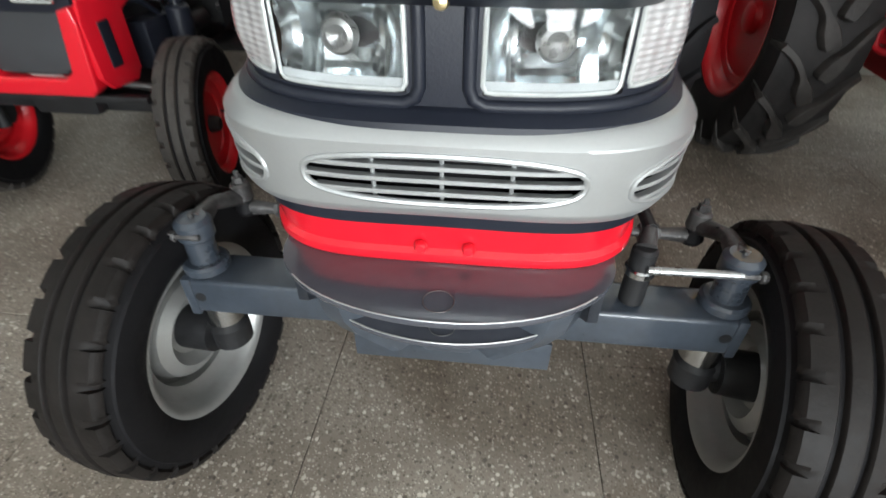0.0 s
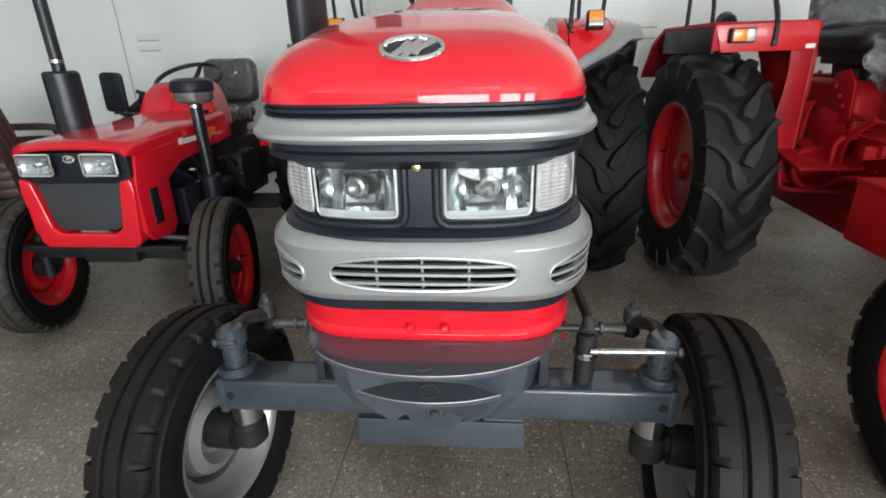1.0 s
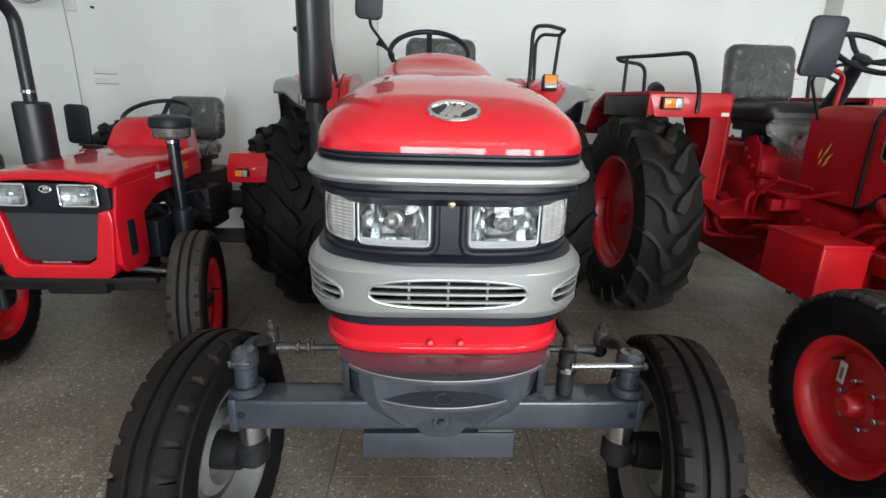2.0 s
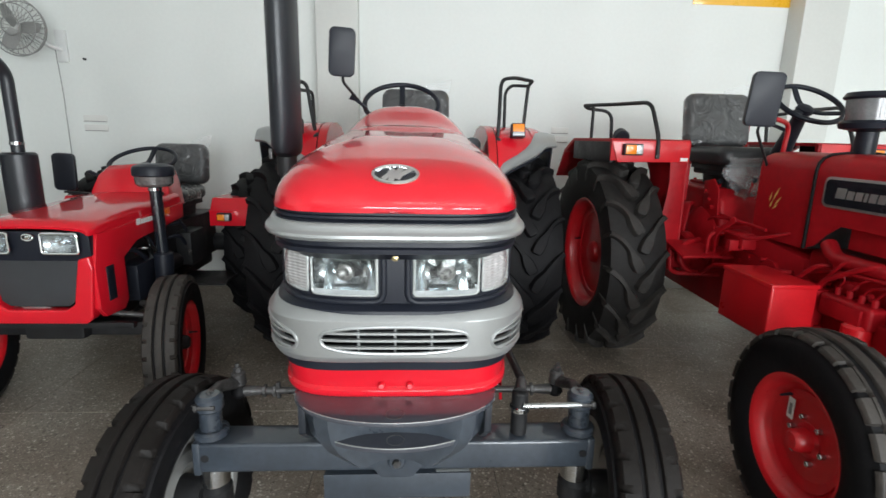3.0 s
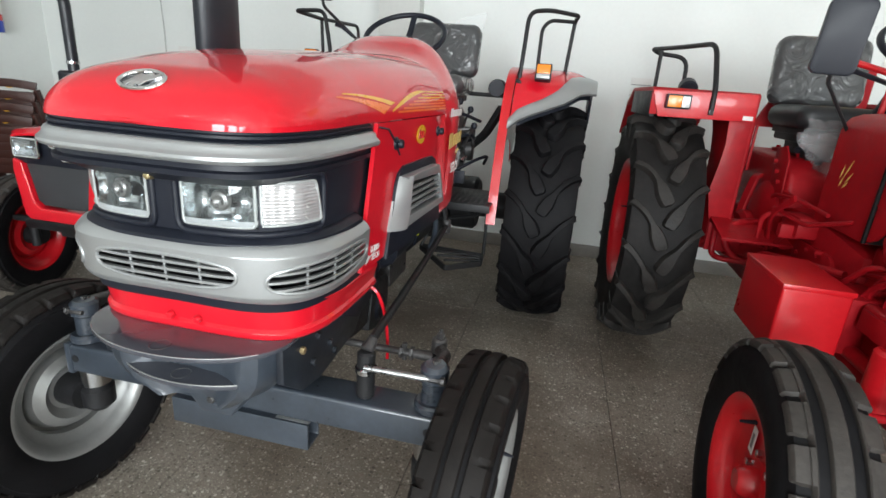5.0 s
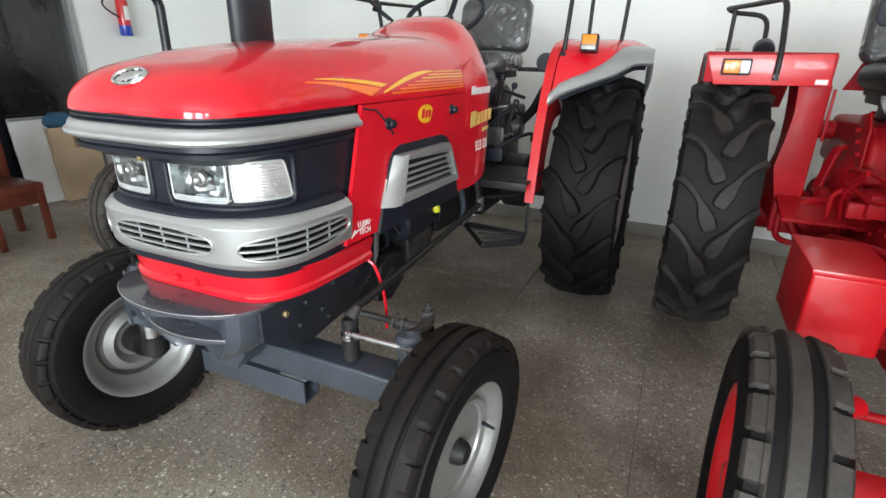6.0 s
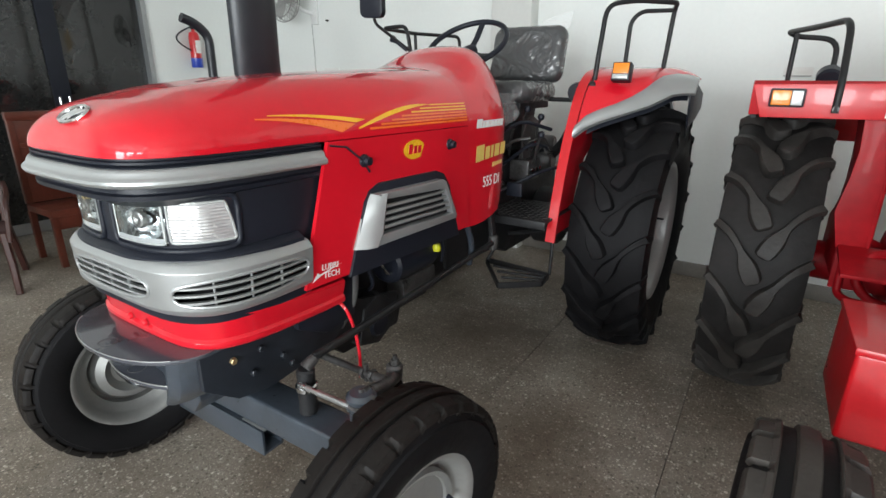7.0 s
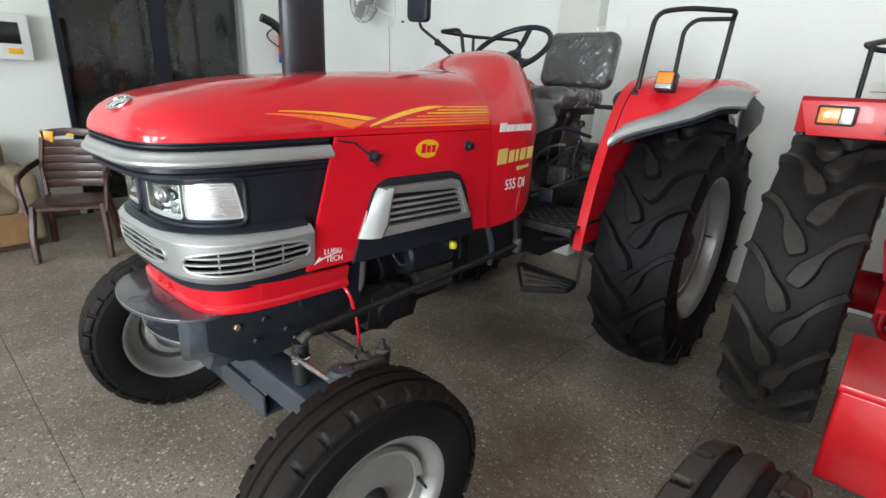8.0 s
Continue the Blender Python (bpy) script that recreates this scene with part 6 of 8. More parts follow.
for s in (1, -1):
    ck = part("bracket_cheek", prism([(-0.17, 0.69), (-0.17, 0.79), (0.06, 0.79), (0.30, 0.80), (0.36, 0.70), (0.26, 0.62), (0.02, 0.60), (-0.08, 0.62)], s * 0.226, s * 0.244, 0.003, "x"), SLATE_SHADED, WB)
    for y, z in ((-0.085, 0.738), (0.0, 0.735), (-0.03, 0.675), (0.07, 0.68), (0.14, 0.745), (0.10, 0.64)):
        part("bolt", cyl((s * 0.243, y, z), (s * 0.255, y, z), 0.010, 6, bevel=0.002), mat("brass_bolt", (0.4, 0.3, 0.16), 0.4, 0.7) if (y, z) == (-0.085, 0.738) and s > 0 else SLATE_SHADED, ck)
part("pivot_casting", prism([(-0.11, 0.683), (0.11, 0.683), (0.085, 0.56), (0.045, 0.505), (-0.045, 0.505), (-0.085, 0.56)], -0.10, 0.03, 0.012, "y"), SLATE, TA)
part("pivot_pin", cyl((0, -0.106, 0.56), (0, 0.20, 0.56), 0.026, 16, bevel=0.006), SLATE, TA)
part("pivot_nut", cyl((0, -0.118, 0.56), (0, -0.105, 0.56), 0.012, 6, bevel=0.003), CAST, TA)
for x in (-0.03, 0.05, 0.075):
    part("bolt", cyl((x, -0.112, 0.615), (x, -0.098, 0.615), 0.009, 6, bevel=0.002), STEEL, TA)
AX = part("front_axle", box(-0.578, 0.578, 0.0, 0.105, 0.458, 0.550, 0.010, 3), SLATE, TA, "slate grey box-section front axle")
tray = prism([(-0.008, 0.370), (0.064, 0.370), (0.064, 0.452), (0.056, 0.452), (0.056, 0.378), (0.0, 0.378), (0.0, 0.452), (-0.008, 0.452)], -0.217, 0.217, 0.001, "x")
part("channel_web", box(-0.216, 0.112, 0.001, 0.055, 0.446, 0.4515, 0.001), SLATE, AX)
part("stop_channel", tray, SLATE, AX, "grey steel channel under the axle")
part("channel_cap", box(0.114, 0.214, 0.001, 0.055, 0.447, 0.4525, 0.001), ALU, AX, "bare pale plate")
for s in (1, -1):
    part("axle_hole", cyl((s * 0.556, -0.0015, 0.506), (s * 0.556, 0.004, 0.506), 0.012, 16), BLACK_IRON, AX)
    part("axle_end", box(s * 0.568, s * 0.590, -0.004, 0.110, 0.452, 0.556, 0.006), SLATE, AX)
    kp = part("kingpin", cyl((s * 0.553, 0.055, 0.30), (s * 0.553, 0.055, 0.665), 0.032, 18, bevel=0.006), SLATE, TA, "grey steering kingpin")
    part("kingpin_collar", cyl((s * 0.553, 0.055, 0.548), (s * 0.553, 0.055, 0.575), 0.05, 20, bevel=0.006), SLATE, kp)
    part("bright_sleeve", cyl((s * 0.553, 0.055, 0.395), (s * 0.553, 0.055, 0.452), 0.043, 20), STEEL, kp, "bright steel sleeve")
    part("spindle_knuckle", cyl((s * 0.553, 0.055, 0.30), (s * 0.553, 0.055, 0.396), 0.047, 20, bevel=0.02), BLACK_IRON, kp)
    part("spindle", cyl((s * 0.56, 0.055, 0.355), (s * 0.70, 0.055, 0.368), 0.035, 16), BLACK_IRON, kp)
    part("knuckle_clamp", cyl((s * 0.553, 0.055, 0.628), (s * 0.553, 0.055, 0.682), 0.039, 16, bevel=0.010), SLATE, kp)
    arm = part("steering_arm", tube([(s * 0.553, 0.06, 0.66), (s * 0.56, 0.15, 0.655), (s * 0.528, 0.225, 0.63)], [0.027, 0.017, 0.021], 10), CAST, kp, "forged steering arm")
    part("ball_joint", cyl((s * 0.525, 0.225, 0.620), (s * 0.528, 0.225, 0.668), 0.024, 14, bevel=0.006), CAST, kp)
    part("rubber_boot", lathe([(0.0, -0.034), (0.020, -0.034), (0.027, -0.022), (0.024, -0.010), (0.017, 0.004), (0.0, 0.004)], 16), RUBBER, kp).location = (s * 0.525, 0.225, 0.616)
    part("castle_nut", cyl((s * 0.528, 0.225, 0.666), (s * 0.529, 0.225, 0.684), 0.013, 6, bevel=0.002), CAST, kp)
    part("stud_end", cyl((s * 0.529, 0.225, 0.683), (s * 0.529, 0.225, 0.696), 0.0065, 8), CAST, kp)
    part("clamp_bolt", cyl((s * 0.553 - 0.028, 0.020, 0.655), (s * 0.553 + 0.028, 0.020, 0.655), 0.007, 6, bevel=0.001), CAST, kp)
    part("clamp_nut", cyl((s * 0.553 + s * 0.022, 0.020, 0.655), (s * 0.553 + s * 0.036, 0.020, 0.655), 0.012, 6, bevel=0.002), CAST, kp)
    part("grease_nipple", cyl((s * 0.553, 0.055, 0.680), (s * 0.553, 0.055, 0.690), 0.006, 8), CAST, kp)
    part("tie_rod_end", tube([(s * 0.525, 0.225, 0.60), (s * 0.46, 0.225, 0.60), (s * 0.42, 0.225, 0.60)], [0.021, 0.0145, 0.0125], 10), CAST, kp)
    for x in (0.405, 0.438):
        part("lock_nut", cyl((s * x, 0.225, 0.60), (s * (x + 0.012), 0.225, 0.60), 0.021, 6, bevel=0.002), CAST, kp)
part("tie_rod", cyl((-0.43, 0.225, 0.60), (0.43, 0.225, 0.60), 0.0115, 12), CAST, TA, "thin steel tie rod")
for x in (-0.40, 0.42):
    part("tie_rod_clamp", cyl((x, 0.225, 0.575), (x, 0.225, 0.63), 0.008, 6), CAST, TA)
post = part("steering_post", cyl((0.365, 0.045, 0.55), (0.365, 0.045, 0.69), 0.025, 18, bevel=0.006), BLACK_IRON, TA, "greasy steering pivot post")
part("post_collar", cyl((0.365, 0.045, 0.625), (0.365, 0.045, 0.645), 0.030, 18, bevel=0.004), STEEL, post)
part("post_arm", tube([(0.365, 0.045, 0.69), (0.372, 0.075, 0.712)], [0.02, 0.014], 10), CAST, post)
part("link_rod", cyl((0.37, 0.018, 0.655), (0.545, 0.022, 0.655), 0.0085, 12), BRIGHT_BAR, TA, "bright steel link rod")
part("drag_link", tube([(0.372, 0.07, 0.714), (0.365, 0.32, 0.718), (0.345, 0.75, 0.722), (0.317, 1.235, 0.726)], 0.0125, 10), BLACK_IRON, TA, "long dark steel drag link to the steering arm")
part("drag_link_joint", cyl((0.317, 1.235, 0.69), (0.317, 1.235, 0.76), 0.022, 12, bevel=0.006), CAST, TA)
part("drop_arm", tube([(0.317, 1.235, 0.73), (0.29, 1.25, 0.85), (0.26, 1.25, 0.95)], 0.018, 8, flat=(0.04, 0.02)), BLACK_IRON, TA)
part("hanging_cable", tube(rounded([(0.275, 0.26, 0.79), (0.312, 0.265, 0.768), (0.335, 0.275, 0.70), (0.347, 0.28, 0.61), (0.35, 0.275, 0.535)], 0.05), 0.0055, 8), RED, TA, "thin red cable hanging from the nose")

# rear mudguards: one front profile, swept back towards the outside
AXY, AXZ = 2.12, 0.66
GUARD = [(1.462, 0.70), (1.492, 0.85), (1.530, 1.00), (1.572, 1.12), (1.617, 1.22), (1.662, 1.31), (1.715, 1.39), (1.785, 1.45), (1.87, 1.483), (2.0, 1.503), (2.15, 1.51), (2.35, 1.49), (2.55, 1.42), (2.70, 1.30), (2.78, 1.15)]


def guard(z):
    """The profile's y at a height, on its front branch."""
    for (ya, za), (yb, zb) in zip(GUARD[:10], GUARD[1:11]):
        if z <= zb:
            return ya + (yb - ya) * (z - za) / (zb - za)
    return 2.0


def sweep_back(x):
    return 0.27 * max(0.0, (x - 0.53) / 0.42) ** 1.15


def by_steps(x, pts):
    for (a, u), (b, v) in zip(pts, pts[1:]):
        if x <= b:
            f = max(0.0, (x - a) / (b - a))
            return u + (v - u) * f
    return pts[-1][1]


def guard_low(x):
    return by_steps(x, [(0.524, 1.191), (0.569, 1.234), (0.62, 1.262), (0.675, 1.284), (0.74, 1.310), (0.80, 1.334), (0.845, 1.362), (0.881, 1.385), (0.92, 1.391), (0.97, 1.391)])


def trim_high(x):
    return by_steps(x, [(0.524, 1.235), (0.56, 1.282), (0.61, 1.310), (0.664, 1.334), (0.72, 1.366), (0.763, 1.400), (0.795, 1.440), (0.82, 1.464), (0.87, 1.474), (0.92, 1.470), (0.97, 1.455)])


for s in (1, -1):
    rows = []
    for i in range(27):
        x = 0.532 + 0.42 * i / 26
        z0 = guard_low(x)
        line = [(guard(z0), z0)] + [p for p in GUARD if p[1] > z0 + 0.01 or p[0] > 2.0]
        if x > 0.78:
            line = [p for p in line if p[0] < 2.3]
        line = resample(line, 22)
        row = [(s * x, y + sweep_back(x) * (1 if y < 1.9 else max(0, 1 - (y - 1.9) / 0.5)), z - 0.055 * max(0, (x - 0.80) / 0.15) ** 2 * max(0.0, min(1.0, (z - 1.38) / 0.1))) for y, z in line]
        rows.append(row)
    fen = part("rear_mudguard", grid(rows), RED, TA, "red rear mudguard with silver edge trim", 60)
    # added black sheet that stands in for the shadow inside the mudguard
    part("mudguard_dark_sheet", grid([[(x, y + 0.03, z - 0.035) for x, y, z in row] for row in rows[2:-1]]), BLACK_PLASTIC, fen, "black sheet under the mudguard in place of its shadow", 60)
    part("liner_edge", prism([(2.01, 1.405), (2.02, 1.34), (2.06, 1.22), (2.30, 1.25), (2.48, 1.30), (2.48, 1.38), (2.20, 1.43)], s * 0.940, s * 0.949, 0.002, "x"), BLACK_PLASTIC, fen)
    strip = resample(GUARD, 40)
    part("mudguard_face", grid([[(s * 0.480, y, z), (s * 0.526, y, z), (s * 0.526, y + 0.012, z - 0.004), (s * 0.480, y + 0.012, z - 0.004)] for y, z in strip], wrap=True), RED_RIM, fen)
    inner = []
    for y, z in strip:
        q = (2.12 + (y - 2.12) * 0.5, max(0.70, 0.66 + (z - 0.66) * 0.5))
        inner.append([(s * 0.484, y + 0.004, z), (s * 0.484, q[0], q[1]), (s * 0.478, q[0], q[1]), (s * 0.478, y + 0.004, z)])
    part("mudguard_side", grid(inner, wrap=True), RED, fen)
    trim = []
    for i in range(37):
        u = i / 36
        x = 0.522 + 0.446 * u
        z0, z1 = guard_low(x), trim_high(x)
        out, back = [], []
        for k in range(9):
            v = k / 8
            z = z0 - 0.008 + (z1 - z0 + 0.008) * v
            y = guard(max(z, z0 - 0.008)) + sweep_back(x)
            o = 0.016 * math.sin(math.pi * (0.12 + 0.83 * v)) ** 0.7
            out.append((s * x, y - o, z + 0.4 * o))
            back.append((s * x, y + 0.012, z - 0.008))
        trim.append(out + back[::-1])
    part("mudguard_trim", grid(trim, wrap=True), SILVER, fen, "broad silver edge trim")
    indicator(TA, pose(s * 0.667, 1.80, 1.475, -14, 0, 0), 0.085, 0.085, True)
    if s > 0:
        part("grab_rail", tube(rounded([(s * 0.540, 1.79, 1.40), (s * 0.548, 1.79, 1.52), (s * 0.556, 1.83, 1.775), (s * 0.66, 1.94, 1.80), (s * 0.815, 2.11, 1.80), (s * 0.795, 2.16, 1.78), (s * 0.775, 2.17, 1.47)], 0.06), 0.0115, 10), BLACK_IRON, fen, "black tubular grab rail")
        part("grab_rail", tube(rounded([(s * 0.62, 2.02, 1.49), (s * 0.62, 2.04, 1.72), (s * 0.66, 2.06, 1.765), (s * 0.79, 2.13, 1.77)], 0.05), 0.0105, 10), BLACK_IRON, fen)
    else:
        # the far rail is bent outwards and runs further back
        part("grab_rail", tube(rounded([(-0.545, 1.80, 1.40), (-0.575, 1.84, 1.53), (-0.600, 1.82, 1.732), (-0.795, 1.84, 1.727), (-0.782, 2.16, 1.722), (-0.720, 2.62, 1.735), (-0.710, 2.64, 1.36)], 0.05), 0.0115, 10), BLACK_IRON, fen, "black tubular grab rail bent outwards")
        part("grab_rail", tube([(-0.782, 2.16, 1.722), (-0.770, 2.16, 1.45)], 0.0105, 10), BLACK_IRON, fen)
    part("rail_foot", cyl((s * 0.538, 1.755, 1.40), (s * 0.538, 1.80, 1.42), 0.026, 14, bevel=0.008), BLACK_IRON, fen)
    part("rail_bolt", cyl((s * 0.538, 1.742, 1.395), (s * 0.538, 1.757, 1.402), 0.010, 6, bevel=0.002), STEEL, fen)

FW = wheel("front_wheel", 0.354, 0.182, 0.206, RIM_GREY, rib_tread(0.354, 0.182), RUBBER_FRONT, False, 0.035, 6, BLACK_IRON, 0.06)
FW.parent = TA
FW.matrix_basis = pose(0.684, 0.036, 0.355, 0, 1, -6.6)
FLIP = Matrix.Diagonal((-1, 1, 1, 1))
wheel_copy(FW, TA, pose(-0.660, 0.051, 0.355, 35, -1, -7.4) @ FLIP)
RW = wheel("rear_wheel", 0.66, 0.375, 0.365, RIM_GREY, lug_tread(0.66, 0.375), RUBBER, True, 0.06, 8, BLACK_IRON, 0.07)
RW.parent = TA
RW.matrix_basis = pose(0.745, AXY, 0.66)
wheel_copy(RW, TA, pose(-0.745, AXY, 0.66, 10, 0, 0) @ FLIP)

# ---- the small red and black tractor ----
TB = thing("small_tractor", "small red and black tractor with a short bonnet and upright silencer", "tractor", pose(-1.70, 1.075, 0, 0, 0, 0))
# bonnet: a boxy shell that widens to the rear; own front at y = -0.07
rows = []
for y, w, zt in ((-0.075, 0.262, 0.985), (-0.06, 0.272, 1.004), (0.0, 0.275, 1.012), (0.3, 0.268, 1.026), (0.7, 0.262, 1.045), (0.86, 0.26, 1.05)):
    zb = 0.895 if y > 0.05 else 0.955
    rows.append([(w, y, zb), (w, y, zt - 0.03), (w - 0.008, y, zt - 0.010), (w - 0.03, y, zt), (w * 0.5, y, zt + 0.010), (0, y, zt + 0.013), (-w * 0.5, y, zt + 0.010), (-w + 0.03, y, zt), (-w + 0.008, y, zt - 0.010), (-w, y, zt - 0.03), (-w, y, zb)])
HB = part("hood", grid(rows), RED, TB, "red sheet bonnet", 50)
part("hood_front", grid([rows[0], [(x * 0.98, y + 0.004, max(z - 0.012, 0.955)) for x, y, z in rows[0]]]), RED, HB)
for s in (1, -1):
    part("hood_side", prism([(-0.02, 0.55), (-0.065, 0.60), (-0.07, 0.80), (-0.03, 0.955), (0.10, 0.955), (0.86, 0.99), (0.86, 0.90), (0.30, 0.86), (0.17, 0.80), (0.17, 0.58), (0.13, 0.54)], s * 0.250, s * 0.277, 0.006, "x"), RED, HB)
    lettering(HB, (Matrix(((0, 0, 1, 0.279), (1, 0, 0, 0.40), (0, 1, 0, 0.955), (0, 0, 0, 1))) if s > 0 else Matrix(((0, 0, -1, -0.279), (-1, 0, 0, 0.40), (0, 1, 0, 0.955), (0, 0, 0, 1)))), [0.036, 0.022, 0.022, 0.012, 0.022, 0.022, 0.02], 0.032, 0.005, WHITE_DECAL)
    part("decal_block", box(s * 0.2775, s * 0.2785, 0.55, 0.68, 0.945, 0.985, 0), ORANGE, HB)
part("grille_panel", prism([(-0.262, 0.972), (0.262, 0.972), (0.266, 0.86), (0.20, 0.835), (-0.20, 0.835), (-0.266, 0.86)], -0.070, -0.03, 0.006, "y"), BLACK_PLASTIC, HB, "black lamp panel")
part("grille_screen", prism([(-0.205, 0.845), (0.205, 0.845), (0.165, 0.64), (0.13, 0.615), (-0.13, 0.615), (-0.165, 0.64)], -0.062, -0.03, 0.004, "y"), mat("dark_mesh", (0.03, 0.032, 0.035), 0.7, 0, 0, 0.3, 8, 400, 0.6), HB, "dark mesh radiator screen")
part("front_shroud", prism([(-0.262, 0.86), (-0.21, 0.845), (-0.17, 0.63), (-0.13, 0.602), (0.13, 0.602), (0.17, 0.63), (0.21, 0.845), (0.262, 0.86), (0.272, 0.80), (0.245, 0.56), (0.215, 0.535), (-0.215, 0.535), (-0.245, 0.56), (-0.272, 0.80)], -0.085, -0.02, 0.010, "y", 3), RED, HB)
for s in (1, -1):
    part("side_grille", box(s * 0.276, s * 0.282, 0.005, 0.065, 0.62, 0.79, 0.006), BLACK_PLASTIC, HB)
    rim_line = [(x, -0.096, z) for x, z in round_poly(0.158, 0.092, 0.012)]
    lampb = part("headlamp", tube(rim_line, 0.006, 8, True), CHROME, TB, "rectangular headlamp in a bright frame")
    lampb.location = (s * 0.150, 0, 0.922)
    part("reflector", grid([[(x, -0.094 + 0.022 * max(0.0, 1 - (x / 0.085) ** 2 - (z / 0.055) ** 2) + 0.003 * abs(math.sin(x * 90)), z) for z in [-0.045 + 0.09 * k / 10 for k in range(11)]] for x in [-0.078 + 0.156 * k / 16 for k in range(17)]]), REFLECTOR, lampb, "", 10)
    part("bulb", cyl((0, -0.075, 0), (0, -0.092, 0), 0.009, 10), STEEL, lampb)
    glass = part("lens", prism(round_poly(0.152, 0.086, 0.010), -0.0985, -0.0965, 0.0005, "y"), GLASS, lampb, "clear glass lens")
    glass.visible_shadow = False
emblem(TB, pose(0, -0.074, 0.945, 90), 0.05, 0.028)
part("front_bar", box(-0.40, 0.40, -0.04, -0.005, 0.495, 0.525, 0.006), BLACK_IRON, TB, "black front axle bar")
part("chassis", box(-0.14, 0.14, 0.0, 1.6, 0.42, 0.60, 0.02), BLACK_IRON, TB)
part("engine", box(-0.16, 0.16, 0.22, 0.80, 0.55, 0.93, 0.02), BLACK_IRON, TB)
part("gearbox", box(-0.17, 0.17, 0.80, 1.65, 0.50, 0.84, 0.03), BLACK_IRON, TB)
part("side_tank", box(0.12, 0.27, 0.95, 1.20, 0.55, 0.78, 0.03), BLACK_IRON, TB)
rnd = random.Random(21)
for k in range(9):
    y0, z0 = rnd.uniform(0.30, 1.0), rnd.uniform(0.72, 0.90)
    part("hose", tube(rounded([(0.15, y0, z0), (0.225, y0 + 0.04, z0 + 0.02), (0.235, y0 + rnd.uniform(0.10, 0.25), z0 - rnd.uniform(0.08, 0.22)), (0.17, y0 + 0.28, z0 - 0.25)], 0.05), rnd.uniform(0.006, 0.014), 8), BLACK_PLASTIC if k % 3 else STEEL, TB)
for k in range(4):
    part("injector", cyl((0.16, 0.30 + 0.12 * k, 0.84), (0.21, 0.30 + 0.12 * k, 0.90), 0.016, 10, 0.010, 0.003), CAST, TB)
part("starter_motor", cyl((0.215, 0.58, 0.62), (0.215, 0.84, 0.62), 0.05, 18, bevel=0.01), BLACK_IRON, TB)
part("pedal", tube([(0.20, 1.05, 0.55), (0.27, 0.92, 0.66)], 0.010, 8), CAST, TB)
part("battery_box", box(0.12, 0.26, 0.30, 0.52, 0.52, 0.72, 0.012), BLACK_PLASTIC, TB)
for s in (1, -1):
    part("steering_link", cyl((s * 0.10, 0.05, 0.56), (s * 0.42, 0.12, 0.50), 0.014, 10), CAST, TB)
    part("kingpin", cyl((s * 0.44, 0.10, 0.30), (s * 0.44, 0.10, 0.53), 0.026, 14, bevel=0.005), BLACK_IRON, TB)
    part("steering_arm", tube([(s * 0.44, 0.10, 0.52), (s * 0.40, 0.18, 0.53), (s * 0.30, 0.24, 0.53)], [0.024, 0.015, 0.018], 10), CAST, TB)
part("front_axle", box(-0.45, 0.45, 0.06, 0.14, 0.42, 0.49, 0.01), BLACK_IRON, TB)
rows = []
for y, w, zt in ((0.78, 0.24, 1.055), (0.80, 0.235, 1.10), (0.84, 0.215, 1.18), (0.88, 0.195, 1.215), (1.0, 0.185, 1.22), (1.06, 0.17, 1.20)):
    rows.append([(w + 0.03, y, 0.96), (w + 0.01, y, zt - 0.10 if zt > 1.1 else 1.0), (w * 0.96, y, zt - 0.03), (w * 0.8, y, zt - 0.006), (0, y, zt + 0.004), (-w * 0.8, y, zt - 0.006), (-w * 0.96, y, zt - 0.03), (-w - 0.01, y, zt - 0.10 if zt > 1.1 else 1.0), (-w - 0.03, y, 0.96)])
part("dash_cowl", grid(rows), RED, TB, "red dashboard cowl", 50)
part("dash_body", box(-0.17, 0.17, 0.86, 1.10, 0.84, 1.14, 0.02), BLACK_PLASTIC, TB)
part("hood_latch", cyl((0.20, 0.74, 1.04), (0.20, 0.74, 1.068), 0.022, 14, bevel=0.005), BLACK_PLASTIC, TB)
sil = part("silencer", cyl((-0.36, 0.44, 0.96), (-0.36, 0.44, 1.30), 0.082, 26, bevel=0.012), STACK_BLACK, TB, "black drum silencer with a tall tail pipe")
part("tail_pipe", tube(rounded([(-0.36, 0.44, 1.29), (-0.36, 0.44, 1.705), (-0.37, 0.36, 1.775), (-0.38, 0.27, 1.805)], 0.06), 0.030, 14), STACK_BLACK, sil)
part("pipe_clamp", cyl((-0.36, 0.44, 1.34), (-0.36, 0.44, 1.355), 0.034, 16), STEEL, sil)
part("silencer_inlet", tube(rounded([(-0.36, 0.44, 0.97), (-0.36, 0.44, 0.80), (-0.15, 0.44, 0.78)], 0.08), 0.028, 12), BLACK_IRON, sil)
pre = part("air_precleaner", lathe([(0.0, 0.098), (0.07, 0.095), (0.098, 0.084), (0.106, 0.068), (0.106, 0.036), (0.100, 0.030), (0.0, 0.030)], 28), BLACK_PLASTIC, TB, "round air pre-cleaner with a clear bowl")
pre.location = (0.305, 0.48, 1.155)
part("bowl", lathe([(0.0, 0.029), (0.097, 0.029), (0.094, -0.012), (0.080, -0.026), (0.03, -0.032), (0.0, -0.032)], 28), mat("smoky_clear_plastic", (0.13, 0.12, 0.118), 0.1, 0, 0.8, 0.5, 26, 60, 0.1), pre, "smoky clear plastic bowl")
part("stem", cyl((0, 0, -0.030), (0.01, 0, -0.42), 0.032, 16), BLACK_GLOSS, pre)
part("stem_clamp", cyl((0, 0, -0.05), (0, 0, -0.035), 0.036, 16), STEEL, pre)
part("filter_can", cyl((0.01, 0, -0.40), (0.01, 0, -0.66), 0.052, 20, bevel=0.01), BLACK_PLASTIC, pre)
